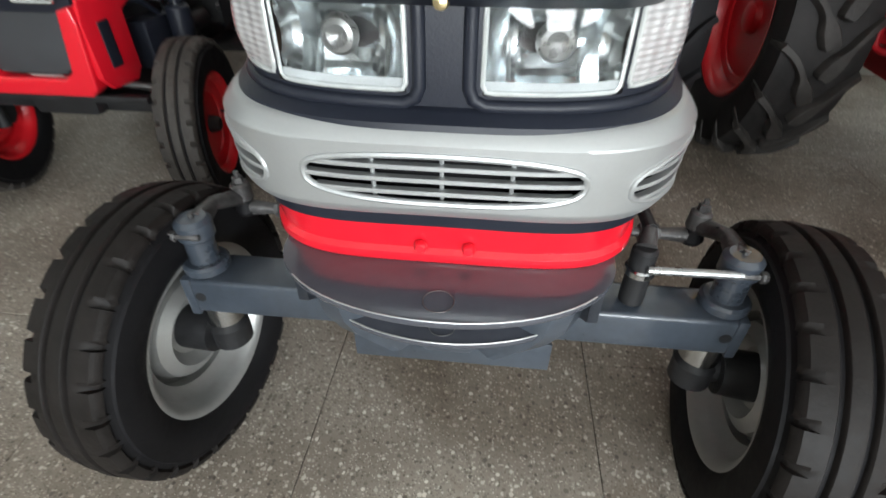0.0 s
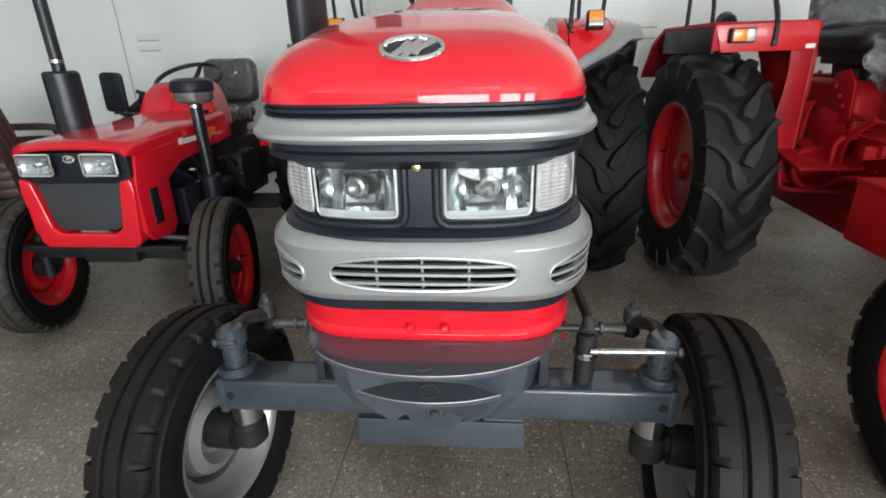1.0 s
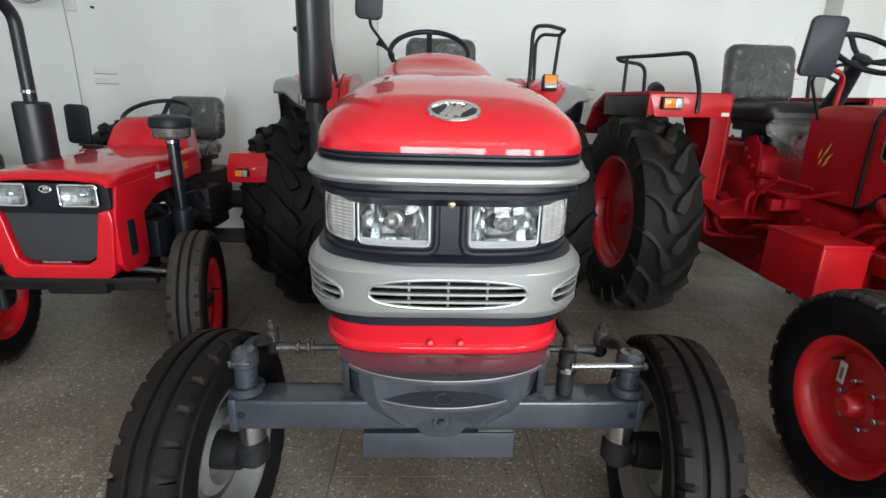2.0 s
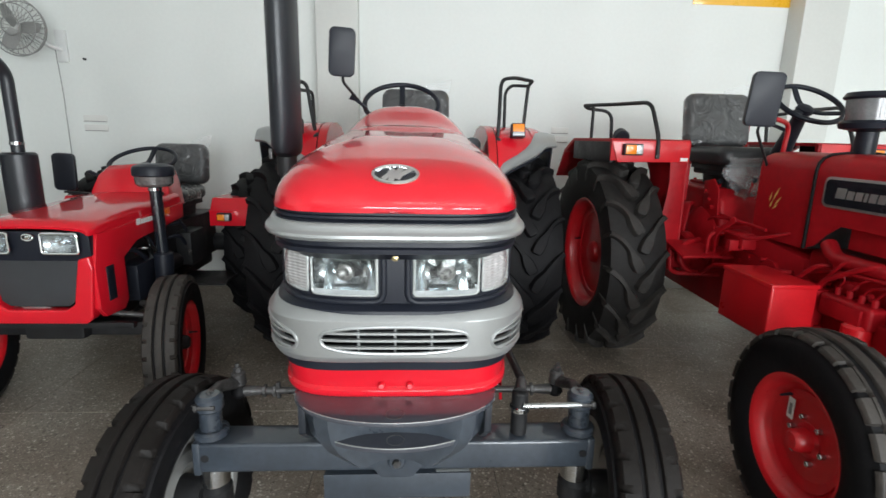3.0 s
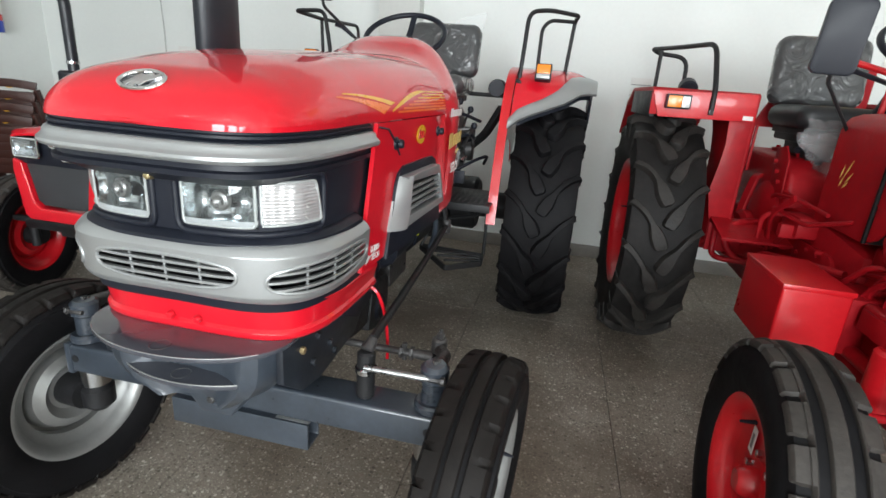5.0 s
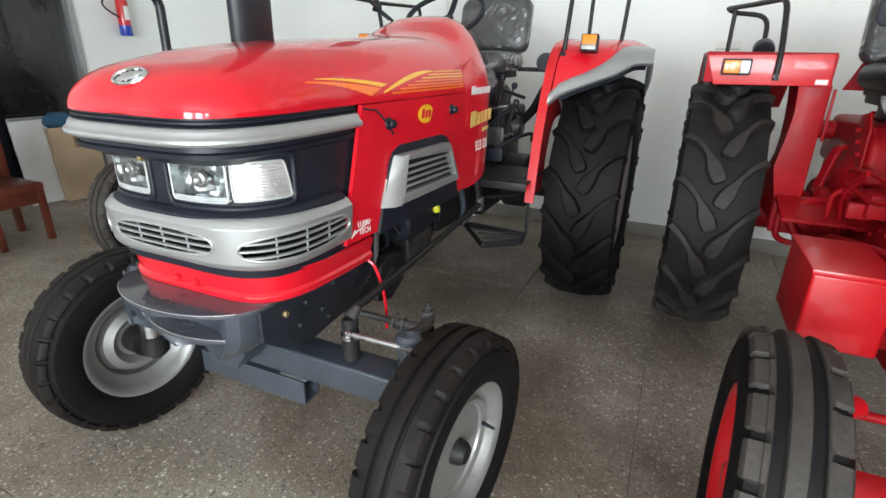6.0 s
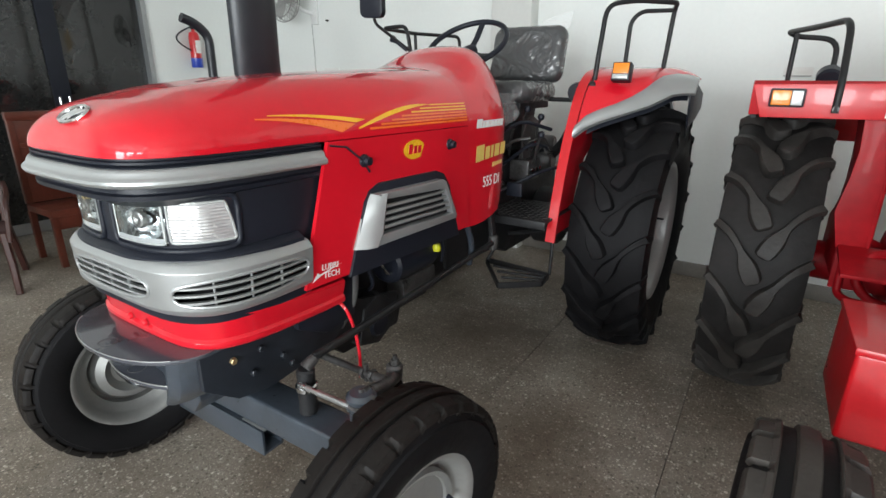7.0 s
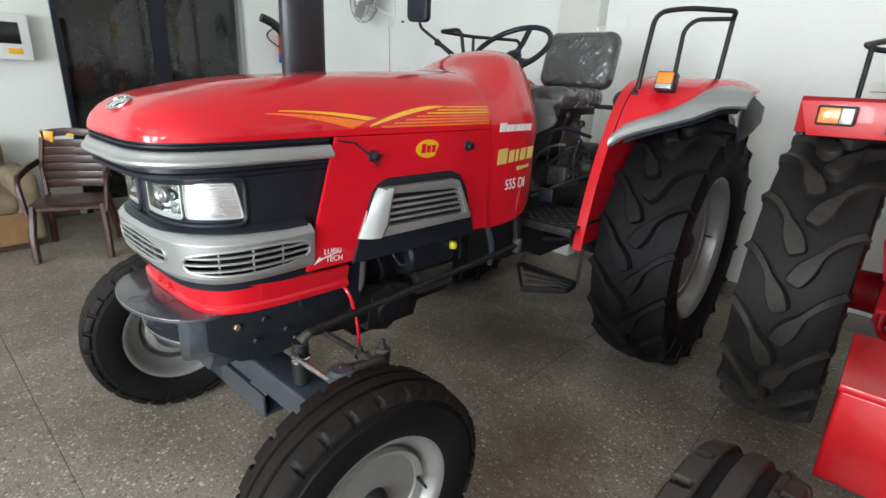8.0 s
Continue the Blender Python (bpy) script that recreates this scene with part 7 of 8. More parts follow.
steering_wheel(TB, (-0.085, 1.14, 1.225), 0.202, 24)
tractor_seat(TB, -0.005, 1.28, 0.94, 0.38, True, 0.30, 8)
mirror(TB, -0.48, 0.96, 1.16, 0.125, 0.235, (-0.20, 0.92, 1.03), 10)
part("signal_stalk", tube([(-0.2, 0.95, 1.13), (-0.27, 0.93, 1.15), (-0.31, 0.93, 1.165)], [0.006, 0.009, 0.013], 8), BLACK_PLASTIC, TB)
part("cowl_bracket", tube([(-0.24, 0.82, 1.04), (-0.40, 0.82, 1.05)], 0.012, 8, flat=(0.03, 0.012)), BLACK_IRON, TB)
for s in (1, -1):
    fend = part("rear_mudguard", prism([(1.10, 0.80), (1.10, 0.905), (1.15, 0.985), (2.05, 0.99), (2.18, 0.90), (2.18, 0.80), (2.10, 0.88), (1.99, 0.94), (1.2, 0.93), (1.14, 0.80)], s * 0.345, s * 0.63, 0.008, "x"), RED, TB, "flat red rear mudguard")
    part("mudguard_side", prism([(1.12, 0.80), (1.16, 0.95), (2.1, 0.95), (2.1, 0.60), (1.55, 0.60), (1.40, 0.74)], s * 0.336, s * 0.348, 0.003, "x"), RED, fend)
    part("mudguard_face", box(s * 0.345, s * 0.63, 1.085, 1.099, 0.80, 0.907, 0.004), RED, fend)
    indicator(TB, pose(s * 0.45, 1.075, 0.865, 0, 0, 0), 0.09, 0.055)
    part("footboard", box(s * 0.17, s * 0.52, 0.80, 1.12, 0.46, 0.475, 0.004), BLACK_IRON, TB)
FWB = wheel("front_wheel", 0.355, 0.165, 0.205, RED_RIM, rib_tread(0.355, 0.165, 28), GREY_TREAD, False, 0.02, 5, BLACK_IRON, 0.045)
FWB.parent = TB
FWB.matrix_basis = pose(0.52, 0.12, 0.355, 0, 0, 12)
wheel_copy(FWB, TB, pose(-0.52, 0.12, 0.355, 40, 0, 12) @ FLIP)
RWB = wheel("rear_wheel", 0.58, 0.30, 0.33, RED_RIM, lug_tread(0.58, 0.30, 17), RUBBER, True, 0.05, 6, RED_RIM, 0.06)
RWB.parent = TB
RWB.matrix_basis = pose(0.56, 1.62, 0.58)
wheel_copy(RWB, TB, pose(-0.56, 1.62, 0.58, 14, 0, 0) @ FLIP)
part("rear_axle", cyl((-0.5, 1.62, 0.58), (0.5, 1.62, 0.58), 0.07, 16), BLACK_IRON, TB)

# ---- the second large tractor, red all over ----
TC = thing("all_red_tractor", "tractor painted red all over with a film-wrapped seat", "tractor", pose(2.10, 0.22, 0))
CY = 1.84   # own rear axle


def sheet_box(x0, x1, y0, y1, z0, z1, r=0.02):
    return box(x0, x1, y0, y1, z0, z1, r, 3)


# bonnet in two lengths with a strap between them
def hood_c(y0, y1, zb0, zb1):
    rows = []
    for k in range(7):
        t = k / 6
        y = y0 + (y1 - y0) * t
        w, zb, zt = 0.205, zb0 + (zb1 - zb0) * t, 1.385
        half = [(w, zb), (w, 1.2), (w, zt - 0.07), (w - 0.006, zt - 0.04), (w - 0.025, zt - 0.015), (w - 0.06, zt), (w * 0.4, zt + 0.008), (0, zt + 0.01)]
        rows.append([(x, y, z) for x, z in half] + [(-x, y, z) for x, z in half[-2::-1]])
    return grid(rows)


HC = part("hood", hood_c(-0.55, 0.695, 1.085, 1.085), RED_DULL_SHADED, TC, "red bonnet with a black name panel", 50)
for s in (1, -1):
    part("hood_skirt", prism([(0.52, 1.09), (0.60, 1.03), (0.655, 0.972), (0.694, 0.955), (0.694, 1.09)], s * 0.190, s * 0.2045, 0.002, "x"), RED_DULL_SHADED, HC)
    part("heat_shield", box(s * 0.150, s * 0.170, -0.10, 0.50, 0.99, 1.085, 0.006), RED_DULL_SHADED, HC)
part("hood_nose", box(-0.202, 0.202, -0.62, -0.548, 0.62, 1.38, 0.02), BLACK_PLASTIC, HC)
part("rear_tank", hood_c(0.707, 1.085, 0.952, 0.948), RED_DULL_SHADED, TC, "red fuel tank housing", 50)
part("tank_back", prism([(-0.20, 0.95), (0.20, 0.95), (0.20, 1.34), (0.15, 1.38), (-0.15, 1.38), (-0.20, 1.34)], 1.080, 1.088, 0.002, "y"), RED_DULL_SHADED, TC)
part("tank_floor", box(-0.20, 0.20, 0.71, 1.08, 0.945, 0.957, 0.002), RED_DULL_SHADED, TC)
part("tank_front", prism([(-0.195, 0.95), (0.195, 0.95), (0.195, 1.34), (0.15, 1.38), (-0.15, 1.38), (-0.195, 1.34)], 0.690, 0.712, 0.002, "y"), BLACK_IRON, TC)
strap = [(0.207, 0.95), (0.207, 1.1), (0.207, 1.315), (0.200, 1.35), (0.182, 1.372), (0.147, 1.388), (0.08, 1.396), (0.0, 1.398)]
part("hood_strap", tube([(x * 1.01, 0.701, z) for x, z in strap] + [(-x * 1.01, 0.701, z) for x, z in strap[-2::-1]], 0.008, 8), RUBBER, TC, "black rubber bonnet strap")
for s in (1, -1):
    m = Matrix(((0, 0, 1, 0.2065), (1, 0, 0, 0.34), (0, 1, 0, 1.228), (0, 0, 0, 1))) if s > 0 else Matrix(((0, 0, -1, -0.2065), (-1, 0, 0, 0.34), (0, 1, 0, 1.228), (0, 0, 0, 1)))
    badge = part("name_panel", prism(round_poly(0.60, 0.135, 0.03), 0, 0.004, 0.001), RIM_GREY, TC, "black name panel in a silver frame")
    badge.matrix_basis = m @ pose(0, 0, 0, 0, 0, 0)
    part("panel_face", prism(round_poly(0.575, 0.112, 0.022), 0.004, 0.006), BLACK_GLOSS, badge)
    lettering(badge, pose(0, 0, 0.006), [0.05, 0.034, 0.034, 0.016, 0.034, 0.034, 0.024, 0.03, 0.01, 0.034, 0.034, 0.034], 0.045, 0.008, RIM_GREY)
    spark = bmesh.new()
    for dx, dz, a, l_ in ((-0.030, 0.0, 72, 0.055), (-0.006, 0.004, 60, 0.085), (0.014, -0.012, 46, 0.060), (-0.020, -0.030, 64, 0.040), (0.004, -0.034, 40, 0.045)):
        own = prism([(0, -0.003), (l_ * 0.5, -0.007), (l_, 0), (l_ * 0.45, 0.003)], 0, 0.001)
        merge(spark, own, pose(dx, dz, 0, 0, 0, a))
    sp = part("spark_decal", spark, GOLD_DECAL, TC, "gold spark decal")
    sp.matrix_basis = (Matrix(((0, 0, 1, 0.2065), (1, 0, 0, 0.955), (0, 1, 0, 1.14), (0, 0, 0, 1))) if s > 0 else Matrix(((0, 0, -1, -0.2065), (-1, 0, 0, 0.955), (0, 1, 0, 1.14), (0, 0, 0, 1))))
# engine and gearbox, all under red paint
part("engine_block", sheet_box(-0.16, 0.16, -0.30, 0.72, 0.52, 0.95, 0.03), RED_DULL_SHADED, TC)
part("engine_sump", prism([(-0.28, 0.52), (-0.18, 0.40), (0.6, 0.40), (0.7, 0.52)], -0.14, 0.14, 0.015, "x"), RED_DULL_SHADED, TC)
part("gearbox", prism([(0.70, 0.42), (0.70, 0.90), (1.1, 0.95), (2.2, 0.95), (2.25, 0.45)], -0.19, 0.19, 0.03, "x"), RED_DULL_SHADED, TC)
for s in (1, -1):
    for k in range(4):
        y = -0.2 + 0.22 * k
        part("engine_rib", cyl((s * 0.15, y, 0.60), (s * 0.15, y, 0.86), 0.045, 14, bevel=0.012), RED_DULL_SHADED, TC)
        part("head_bolt", cyl((s * 0.17, y + 0.1, 0.82), (s * 0.20, y + 0.1, 0.82), 0.02, 10, bevel=0.005), RED_DULL_SHADED, TC)
    part("side_cover", sheet_box(s * 0.15, s * 0.22, 0.1, 0.55, 0.60, 0.74, 0.015), RED_DULL_SHADED, TC)
    part("pump_body", cyl((s * 0.18, -0.22, 0.62), (s * 0.26, -0.22, 0.62), 0.075, 18, bevel=0.015), RED_DULL_SHADED, TC)
    part("fuel_line", tube(rounded([(s * 0.2, -0.1, 0.86), (s * 0.23, 0.1, 0.92), (s * 0.23, 0.45, 0.90), (s * 0.20, 0.68, 0.84)], 0.06), 0.008, 8), RED_DULL_SHADED, TC)
    part("linkage", tube(rounded([(s * 0.22, 0.72, 0.82), (s * 0.30, 0.9, 0.80), (s * 0.32, 1.2, 0.74), (s * 0.30, 1.4, 0.62)], 0.06), 0.014, 8), RED_DULL_SHADED, TC)
    part("linkage", tube(rounded([(s * 0.2, 0.8, 1.0), (s * 0.27, 1.0, 0.93), (s * 0.30, 1.25, 0.95)], 0.05), 0.010, 8), RED_DULL_SHADED, TC)
    part("axle_housing", cyl((s * 0.18, CY, 0.66), (s * 0.62, CY, 0.66), 0.10, 18, 0.085), RED_DULL_SHADED, TC)
    part("brake_housing", cyl((s * 0.19, CY - 0.28, 0.74), (s * 0.34, CY - 0.28, 0.74), 0.13, 22, bevel=0.02), RED_DULL_SHADED, TC)
    fb = part("footboard", prism([(1.22, 0.772), (1.22, 0.786), (1.46, 0.835), (1.475, 0.835), (1.475, 0.815)], s * 0.19, s * 0.495, 0.003, "x"), RED_DULL_SHADED, TC, "red footboard")
    part("footboard_apron", prism([(1.445, 0.66), (1.445, 0.82), (1.458, 0.82), (1.458, 0.66)], s * 0.30, s * 0.495, 0.003, "x"), RED_DULL_SHADED, fb)
    part("footboard_rail", tube(rounded([(s * 0.47, 1.43, 0.82), (s * 0.47, 1.40, 0.655), (s * 0.44, 1.36, 0.645), (s * 0.20, 1.32, 0.645)], 0.04), 0.014, 10), RED_DULL_SHADED, fb)
    part("footboard_stay", tube(rounded([(s * 0.33, 1.27, 0.79), (s * 0.335, 1.26, 0.90), (s * 0.30, 1.24, 0.93), (s * 0.22, 1.22, 0.92)], 0.03), 0.011, 8), RED_DULL_SHADED, fb)
    for k in range(5):
        part("footboard_tread", prism([(1.25 + 0.042 * k, 0.790 + 0.0086 * k), (1.262 + 0.042 * k, 0.7955 + 0.0086 * k), (1.274 + 0.042 * k, 0.795 + 0.0086 * k)], s * 0.21, s * 0.475, 0.0, "x"), RED_DULL_SHADED, fb)
    part("axle_flange", lathe([(0.0, 0.0), (0.15, 0.0), (0.16, 0.012), (0.16, 0.03), (0.12, 0.05), (0.0, 0.05)], 24, "x"), RED_DULL_SHADED, TC).matrix_basis = pose(s * 0.30, CY - 0.10, 0.72)
    part("lift_arm", tube(rounded([(s * 0.16, 1.70, 1.00), (s * 0.26, 1.66, 1.06), (s * 0.30, 1.62, 0.92), (s * 0.33, 1.58, 0.80)], 0.05), 0.02, 8, flat=(0.045, 0.022)), RED_DULL_SHADED, TC)
    part("hydraulic_line", tube(rounded([(s * 0.19, 1.05, 0.98), (s * 0.25, 1.15, 1.01), (s * 0.27, 1.35, 1.00), (s * 0.24, 1.50, 0.93), (s * 0.26, 1.60, 0.85)], 0.05), 0.008, 8), RED_DULL_SHADED, TC)
    part("pedal", tube([(s * 0.25, 1.3, 0.75), (s * 0.28, 1.12, 0.86)], 0.011, 8), RED_DULL_SHADED, TC)
    part("pedal_pad", box(s * 0.24, s * 0.32, 1.08, 1.12, 0.85, 0.91, 0.006), RED_DULL_SHADED, TC)
rnd = random.Random(5)
for s in (1, -1):
    for k in range(16):
        y, z = rnd.uniform(-0.25, 1.35), rnd.uniform(0.50, 0.92)
        part("bolt", cyl((s * 0.15, y, z), (s * rnd.uniform(0.205, 0.235), y, z), rnd.uniform(0.010, 0.022), 8, bevel=0.003), RED_DULL_SHADED, TC)
    for k in range(3):
        y0, z0 = rnd.uniform(-0.1, 0.6), rnd.uniform(0.84, 0.98)
        part("pipe", tube(rounded([(s * 0.14, y0, z0), (s * 0.235, y0 + 0.05, z0 + 0.02), (s * 0.24, y0 + rnd.uniform(0.15, 0.35), z0 - rnd.uniform(0.05, 0.25)), (s * 0.17, y0 + 0.36, z0 - 0.28)], 0.05), rnd.uniform(0.006, 0.012), 8), RED_DULL_SHADED, TC)
    man = part("manifold", tube(rounded([(s * 0.19, -0.22, 0.945), (s * 0.20, 0.10, 0.94), (s * 0.20, 0.52, 0.94), (s * 0.17, 0.60, 0.99)], 0.05), 0.034, 12), RED_DULL_SHADED, TC)
    for k in range(4):
        part("manifold_branch", tube([(s * 0.14, -0.14 + 0.18 * k, 0.90), (s * 0.185, -0.14 + 0.18 * k, 0.93)], [0.034, 0.030], 10), RED_DULL_SHADED, man)
        part("flange_nut", cyl((s * 0.16, -0.09 + 0.18 * k, 0.905), (s * 0.185, -0.09 + 0.18 * k, 0.905), 0.011, 6, bevel=0.002), RED_DULL_SHADED, man)
    pump = part("injection_pump", box(s * 0.17, s * 0.262, 0.24, 0.50, 0.70, 0.80, 0.022, 3), RED_DULL_SHADED, TC)
    part("pump_cover", box(s * 0.262, s * 0.275, 0.27, 0.47, 0.715, 0.785, 0.004), RED_DULL_SHADED, pump)
    for k in range(4):
        part("delivery_valve", cyl((s * 0.215, 0.275 + 0.06 * k, 0.798), (s * 0.215, 0.275 + 0.06 * k, 0.832), 0.013, 8, bevel=0.002), RED_DULL_SHADED, pump)
        part("injector_line", tube(rounded([(s * 0.215, 0.275 + 0.06 * k, 0.83), (s * 0.225, 0.24 + 0.06 * k, 0.87), (s * 0.235, 0.10 + 0.11 * k, 0.895), (s * 0.17, -0.05 + 0.17 * k, 0.915)], 0.03), 0.0045, 6), RED_DULL_SHADED, pump)
    part("oil_filter", lathe([(0.0, -0.10), (0.030, -0.10), (0.045, -0.085), (0.048, 0.06), (0.040, 0.072), (0.040, 0.085), (0.0, 0.085)], 20), RED_DULL_SHADED, TC).location = (s * 0.235, 0.10, 0.70)
    part("starter", cyl((s * 0.20, 0.30, 0.565), (s * 0.20, 0.60, 0.565), 0.052, 18, bevel=0.012), RED_DULL_SHADED, TC)
    part("starter_switch", cyl((s * 0.245, 0.36, 0.612), (s * 0.245, 0.54, 0.612), 0.026, 14, bevel=0.006), RED_DULL_SHADED, TC)
    part("gearbox_cover", prism(round_poly(0.34, 0.22, 0.05, 5, 1.02, 0.73), s * 0.188, s * 0.206, 0.004, "x"), RED_DULL_SHADED, TC)
    for k in range(10):
        f = 2 * math.pi * k / 10
        part("cover_bolt", cyl((s * 0.204, 1.02 + 0.15 * math.cos(f), 0.73 + 0.09 * math.sin(f)), (s * 0.215, 1.02 + 0.15 * math.cos(f), 0.73 + 0.09 * math.sin(f)), 0.009, 6), RED_DULL_SHADED, TC)
    part("clutch_housing", lathe([(0.0, 0.0), (0.20, 0.0), (0.22, 0.02), (0.22, 0.10), (0.17, 0.16), (0.0, 0.16)], 24, "y"), RED_DULL_SHADED, TC).matrix_basis = pose(0, 0.70 + 0.002 * s, 0.66)
    part("valve_block", box(s * 0.18, s * 0.27, 1.05, 1.22, 0.86, 0.95, 0.012), RED_DULL_SHADED, TC)
    part("selector_rod", cyl((s * 0.22, 0.95, 0.99), (s * 0.24, 1.42, 1.02), 0.009, 8), RED_DULL_SHADED, TC)
    part("brake_lever", tube(rounded([(s * 0.27, 1.30, 0.74), (s * 0.31, 1.24, 0.92), (s * 0.28, 1.12, 1.02)], 0.05), 0.012, 8, flat=(0.03, 0.014)), RED_DULL_SHADED, TC)
part("tool_box", box(-0.533, -0.325, 0.432, 0.776, 0.595, 0.832, 0.010, 3), RED_RIM, TC, "bright red sheet-metal tool box")
part("tool_box_lid", box(-0.537, -0.321, 0.428, 0.780, 0.826, 0.846, 0.006), RED_RIM, TC)
part("tool_box_bracket", prism([(0.50, 0.60), (0.50, 0.80), (0.70, 0.80), (0.70, 0.60)], -0.326, -0.15, 0.006, "x"), RED_DULL_SHADED, TC)
part("filter_pot", cyl((-0.245, 0.30, 0.50), (-0.245, 0.30, 0.72), 0.055, 20, bevel=0.012), RED_RIM, TC)
# front axle
part("front_axle", box(-0.62, 0.62, -0.11, 0.00, 0.42, 0.52, 0.012), RED_RIM, TC, "red front axle beam")
part("front_support", sheet_box(-0.19, 0.19, -0.40, 0.15, 0.50, 0.72, 0.02), RED_DULL_SHADED, TC)
for s in (1, -1):
    part("kingpin", cyl((s * 0.575, -0.06, 0.32), (s * 0.575, -0.06, 0.62), 0.036, 16, bevel=0.006), RED_RIM, TC)
    part("steering_arm", tube([(s * 0.575, -0.06, 0.60), (s * 0.52, 0.06, 0.61), (s * 0.44, 0.14, 0.60)], [0.036, 0.024, 0.028], 10), RED_RIM, TC)
    part("arm_clamp", box(s * 0.575 - 0.05, s * 0.575 + 0.04, -0.11, -0.01, 0.575, 0.63, 0.012), RED_RIM, TC)
part("tie_rod", cyl((-0.44, 0.14, 0.58), (0.44, 0.14, 0.58), 0.013, 10), RED_DULL_SHADED, TC)
# mudguards
for s in (1, -1):
    fen = part("rear_mudguard", prism([(1.46, 1.315), (1.455, 1.43), (1.48, 1.445), (2.20, 1.445), (2.42, 1.36), (2.60, 1.15), (2.59, 1.14), (2.40, 1.335), (2.19, 1.425), (1.485, 1.425), (1.475, 1.315)], s * 0.40, s * 0.888, 0.003, "x"), RED_DULL_SHADED, TC, "flat-topped red rear mudguard")
    part("mudguard_lip", prism([(s * 0.405, 1.312), (s * 0.415, 1.438), (s * 0.888, 1.430), (s * 0.846, 1.306)], 1.448, 1.458, 0.003, "y"), RED_RIM, fen)
    part("mudguard_side", prism([(1.47, 0.70), (1.475, 1.0), (1.47, 1.325), (1.84, 1.325), (1.77, 1.24), (1.73, 1.15), (1.72, 1.06), (1.76, 0.98), (1.85, 0.91), (1.95, 0.86), (1.95, 0.70)], s * 0.482, s * 0.495, 0.002, "x"), RED_DULL_SHADED, fen)
    part("mudguard_front", prism([(s * 0.405, 1.325), (s * 0.402, 0.82), (s * 0.500, 0.82), (s * 0.532, 0.96), (s * 0.512, 1.10), (s * 0.505, 1.20), (s * 0.515, 1.325)], 1.462, 1.474, 0.003, "y"), RED_DULL_SHADED, fen, "upright front plate of the mudguard")
    part("mudguard_flange", tube([(s * 0.405, 1.466, 1.325), (s * 0.402, 1.466, 0.82)], 0.008, 8), RED_DULL_SHADED, fen)
    part("paper_tag", box(s * 0.418, s * 0.462, 1.4445, 1.4475, 1.318, 1.338, 0.0), PAPER, fen, "small white paper tag")
    part("mudguard_rib", prism([(1.475, 1.10), (1.49, 1.10), (1.49, 1.315), (1.475, 1.315)], s * 0.390, s * 0.402, 0.002, "x"), RED_DULL_SHADED, fen)
    part("mudguard_rib", prism([(1.50, 1.08), (1.515, 1.08), (1.515, 1.30), (1.50, 1.30)], s * 0.365, s * 0.376, 0.002, "x"), RED_DULL_SHADED, fen)
    part("mudguard_strut", tube([(s * 0.43, 1.50, 0.86), (s * 0.34, 1.62, 0.80), (s * 0.25, 1.68, 0.75)], 0.022, 10), RED_DULL_SHADED, fen)
    part("mudguard_dark_sheet", box(s * 0.858, s * 0.882, 1.48, 2.2, 1.30, 1.425, 0.004), BLACK_IRON, fen)
    indicator(TC, pose(s * 0.768, 1.44, 1.382), 0.115, 0.068)
    part("grab_rail", tube(rounded([(s * 0.61, 1.44, 1.33), (s * 0.61, 1.445, 1.45), (s * 0.615, 1.58, 1.665), (s * 0.70, 1.9, 1.67), (s * 0.81, 2.26, 1.68), (s * 0.77, 2.28, 1.66), (s * 0.60, 2.25, 1.64), (s * 0.60, 2.22, 1.44)], 0.07), 0.0125, 10), BLACK_IRON, fen, "black tubular grab rail")
    part("grab_rail_leg", tube([(s * 0.775, 2.15, 1.675), (s * 0.775, 2.15, 1.40)], 0.0115, 10), BLACK_IRON, fen)
    part("rail_bolt", cyl((s * 0.61, 1.43, 1.345), (s * 0.61, 1.46, 1.345), 0.012, 8), CAST, fen)
part("rear_lamp", cyl((-0.62, 1.95, 1.45), (-0.62, 2.02, 1.475), 0.05, 18, bevel=0.01), BLACK_PLASTIC, TC, "round black work lamp")
tractor_seat(TC, -0.03, 1.58, 1.30, 0.44, True, 0.355, 10, SEAT)
# loose film gathered under the seat
rnd = random.Random(7)
film = []
for i in range(13):
    u = i / 12
    row = []
    for j in range(9):
        v = j / 8
        half = 0.20 * (1 - 0.75 * v)
        row.append((-0.05 + (2 * u - 1) * half + rnd.uniform(-0.012, 0.012), 1.36 + rnd.uniform(-0.025, 0.025) + 0.03 * v, 1.285 - 0.20 * v + rnd.uniform(-0.01, 0.01)))
    film.append(row)
part("seat_film", grid(film), FILM_GREY, TC, "crumpled clear film hanging under the seat", 180)
part("seat_pan", box(-0.20, 0.14, 1.40, 1.76, 1.235, 1.285, 0.015), BLACK_IRON, TC)
part("seat_support", prism([(1.35, 0.92), (1.45, 1.27), (1.75, 1.27), (1.85, 0.92)], 0.0, 0.12, 0.01, "x"), RED_DULL_SHADED, TC)
lift = part("lift_housing", prism([(1.33, 0.93), (1.36, 1.10), (1.44, 1.165), (2.02, 1.165), (2.12, 1.06), (2.12, 0.93)], -0.235, 0.235, 0.03, "x", 3), RED_DULL_SHADED, TC, "red hydraulic lift housing under the seat")
part("lift_cover", prism(round_poly(0.30, 0.40, 0.04, 5, 0.0, 1.70), 1.163, 1.182, 0.005), RED_DULL_SHADED, lift)
for x, y in ((-0.12, 1.54), (0.12, 1.54), (-0.12, 1.70), (0.12, 1.70), (-0.12, 1.86), (0.12, 1.86)):
    part("cover_bolt", cyl((x, y, 1.18), (x, y, 1.195), 0.012, 6, bevel=0.002), RED_DULL_SHADED, lift)
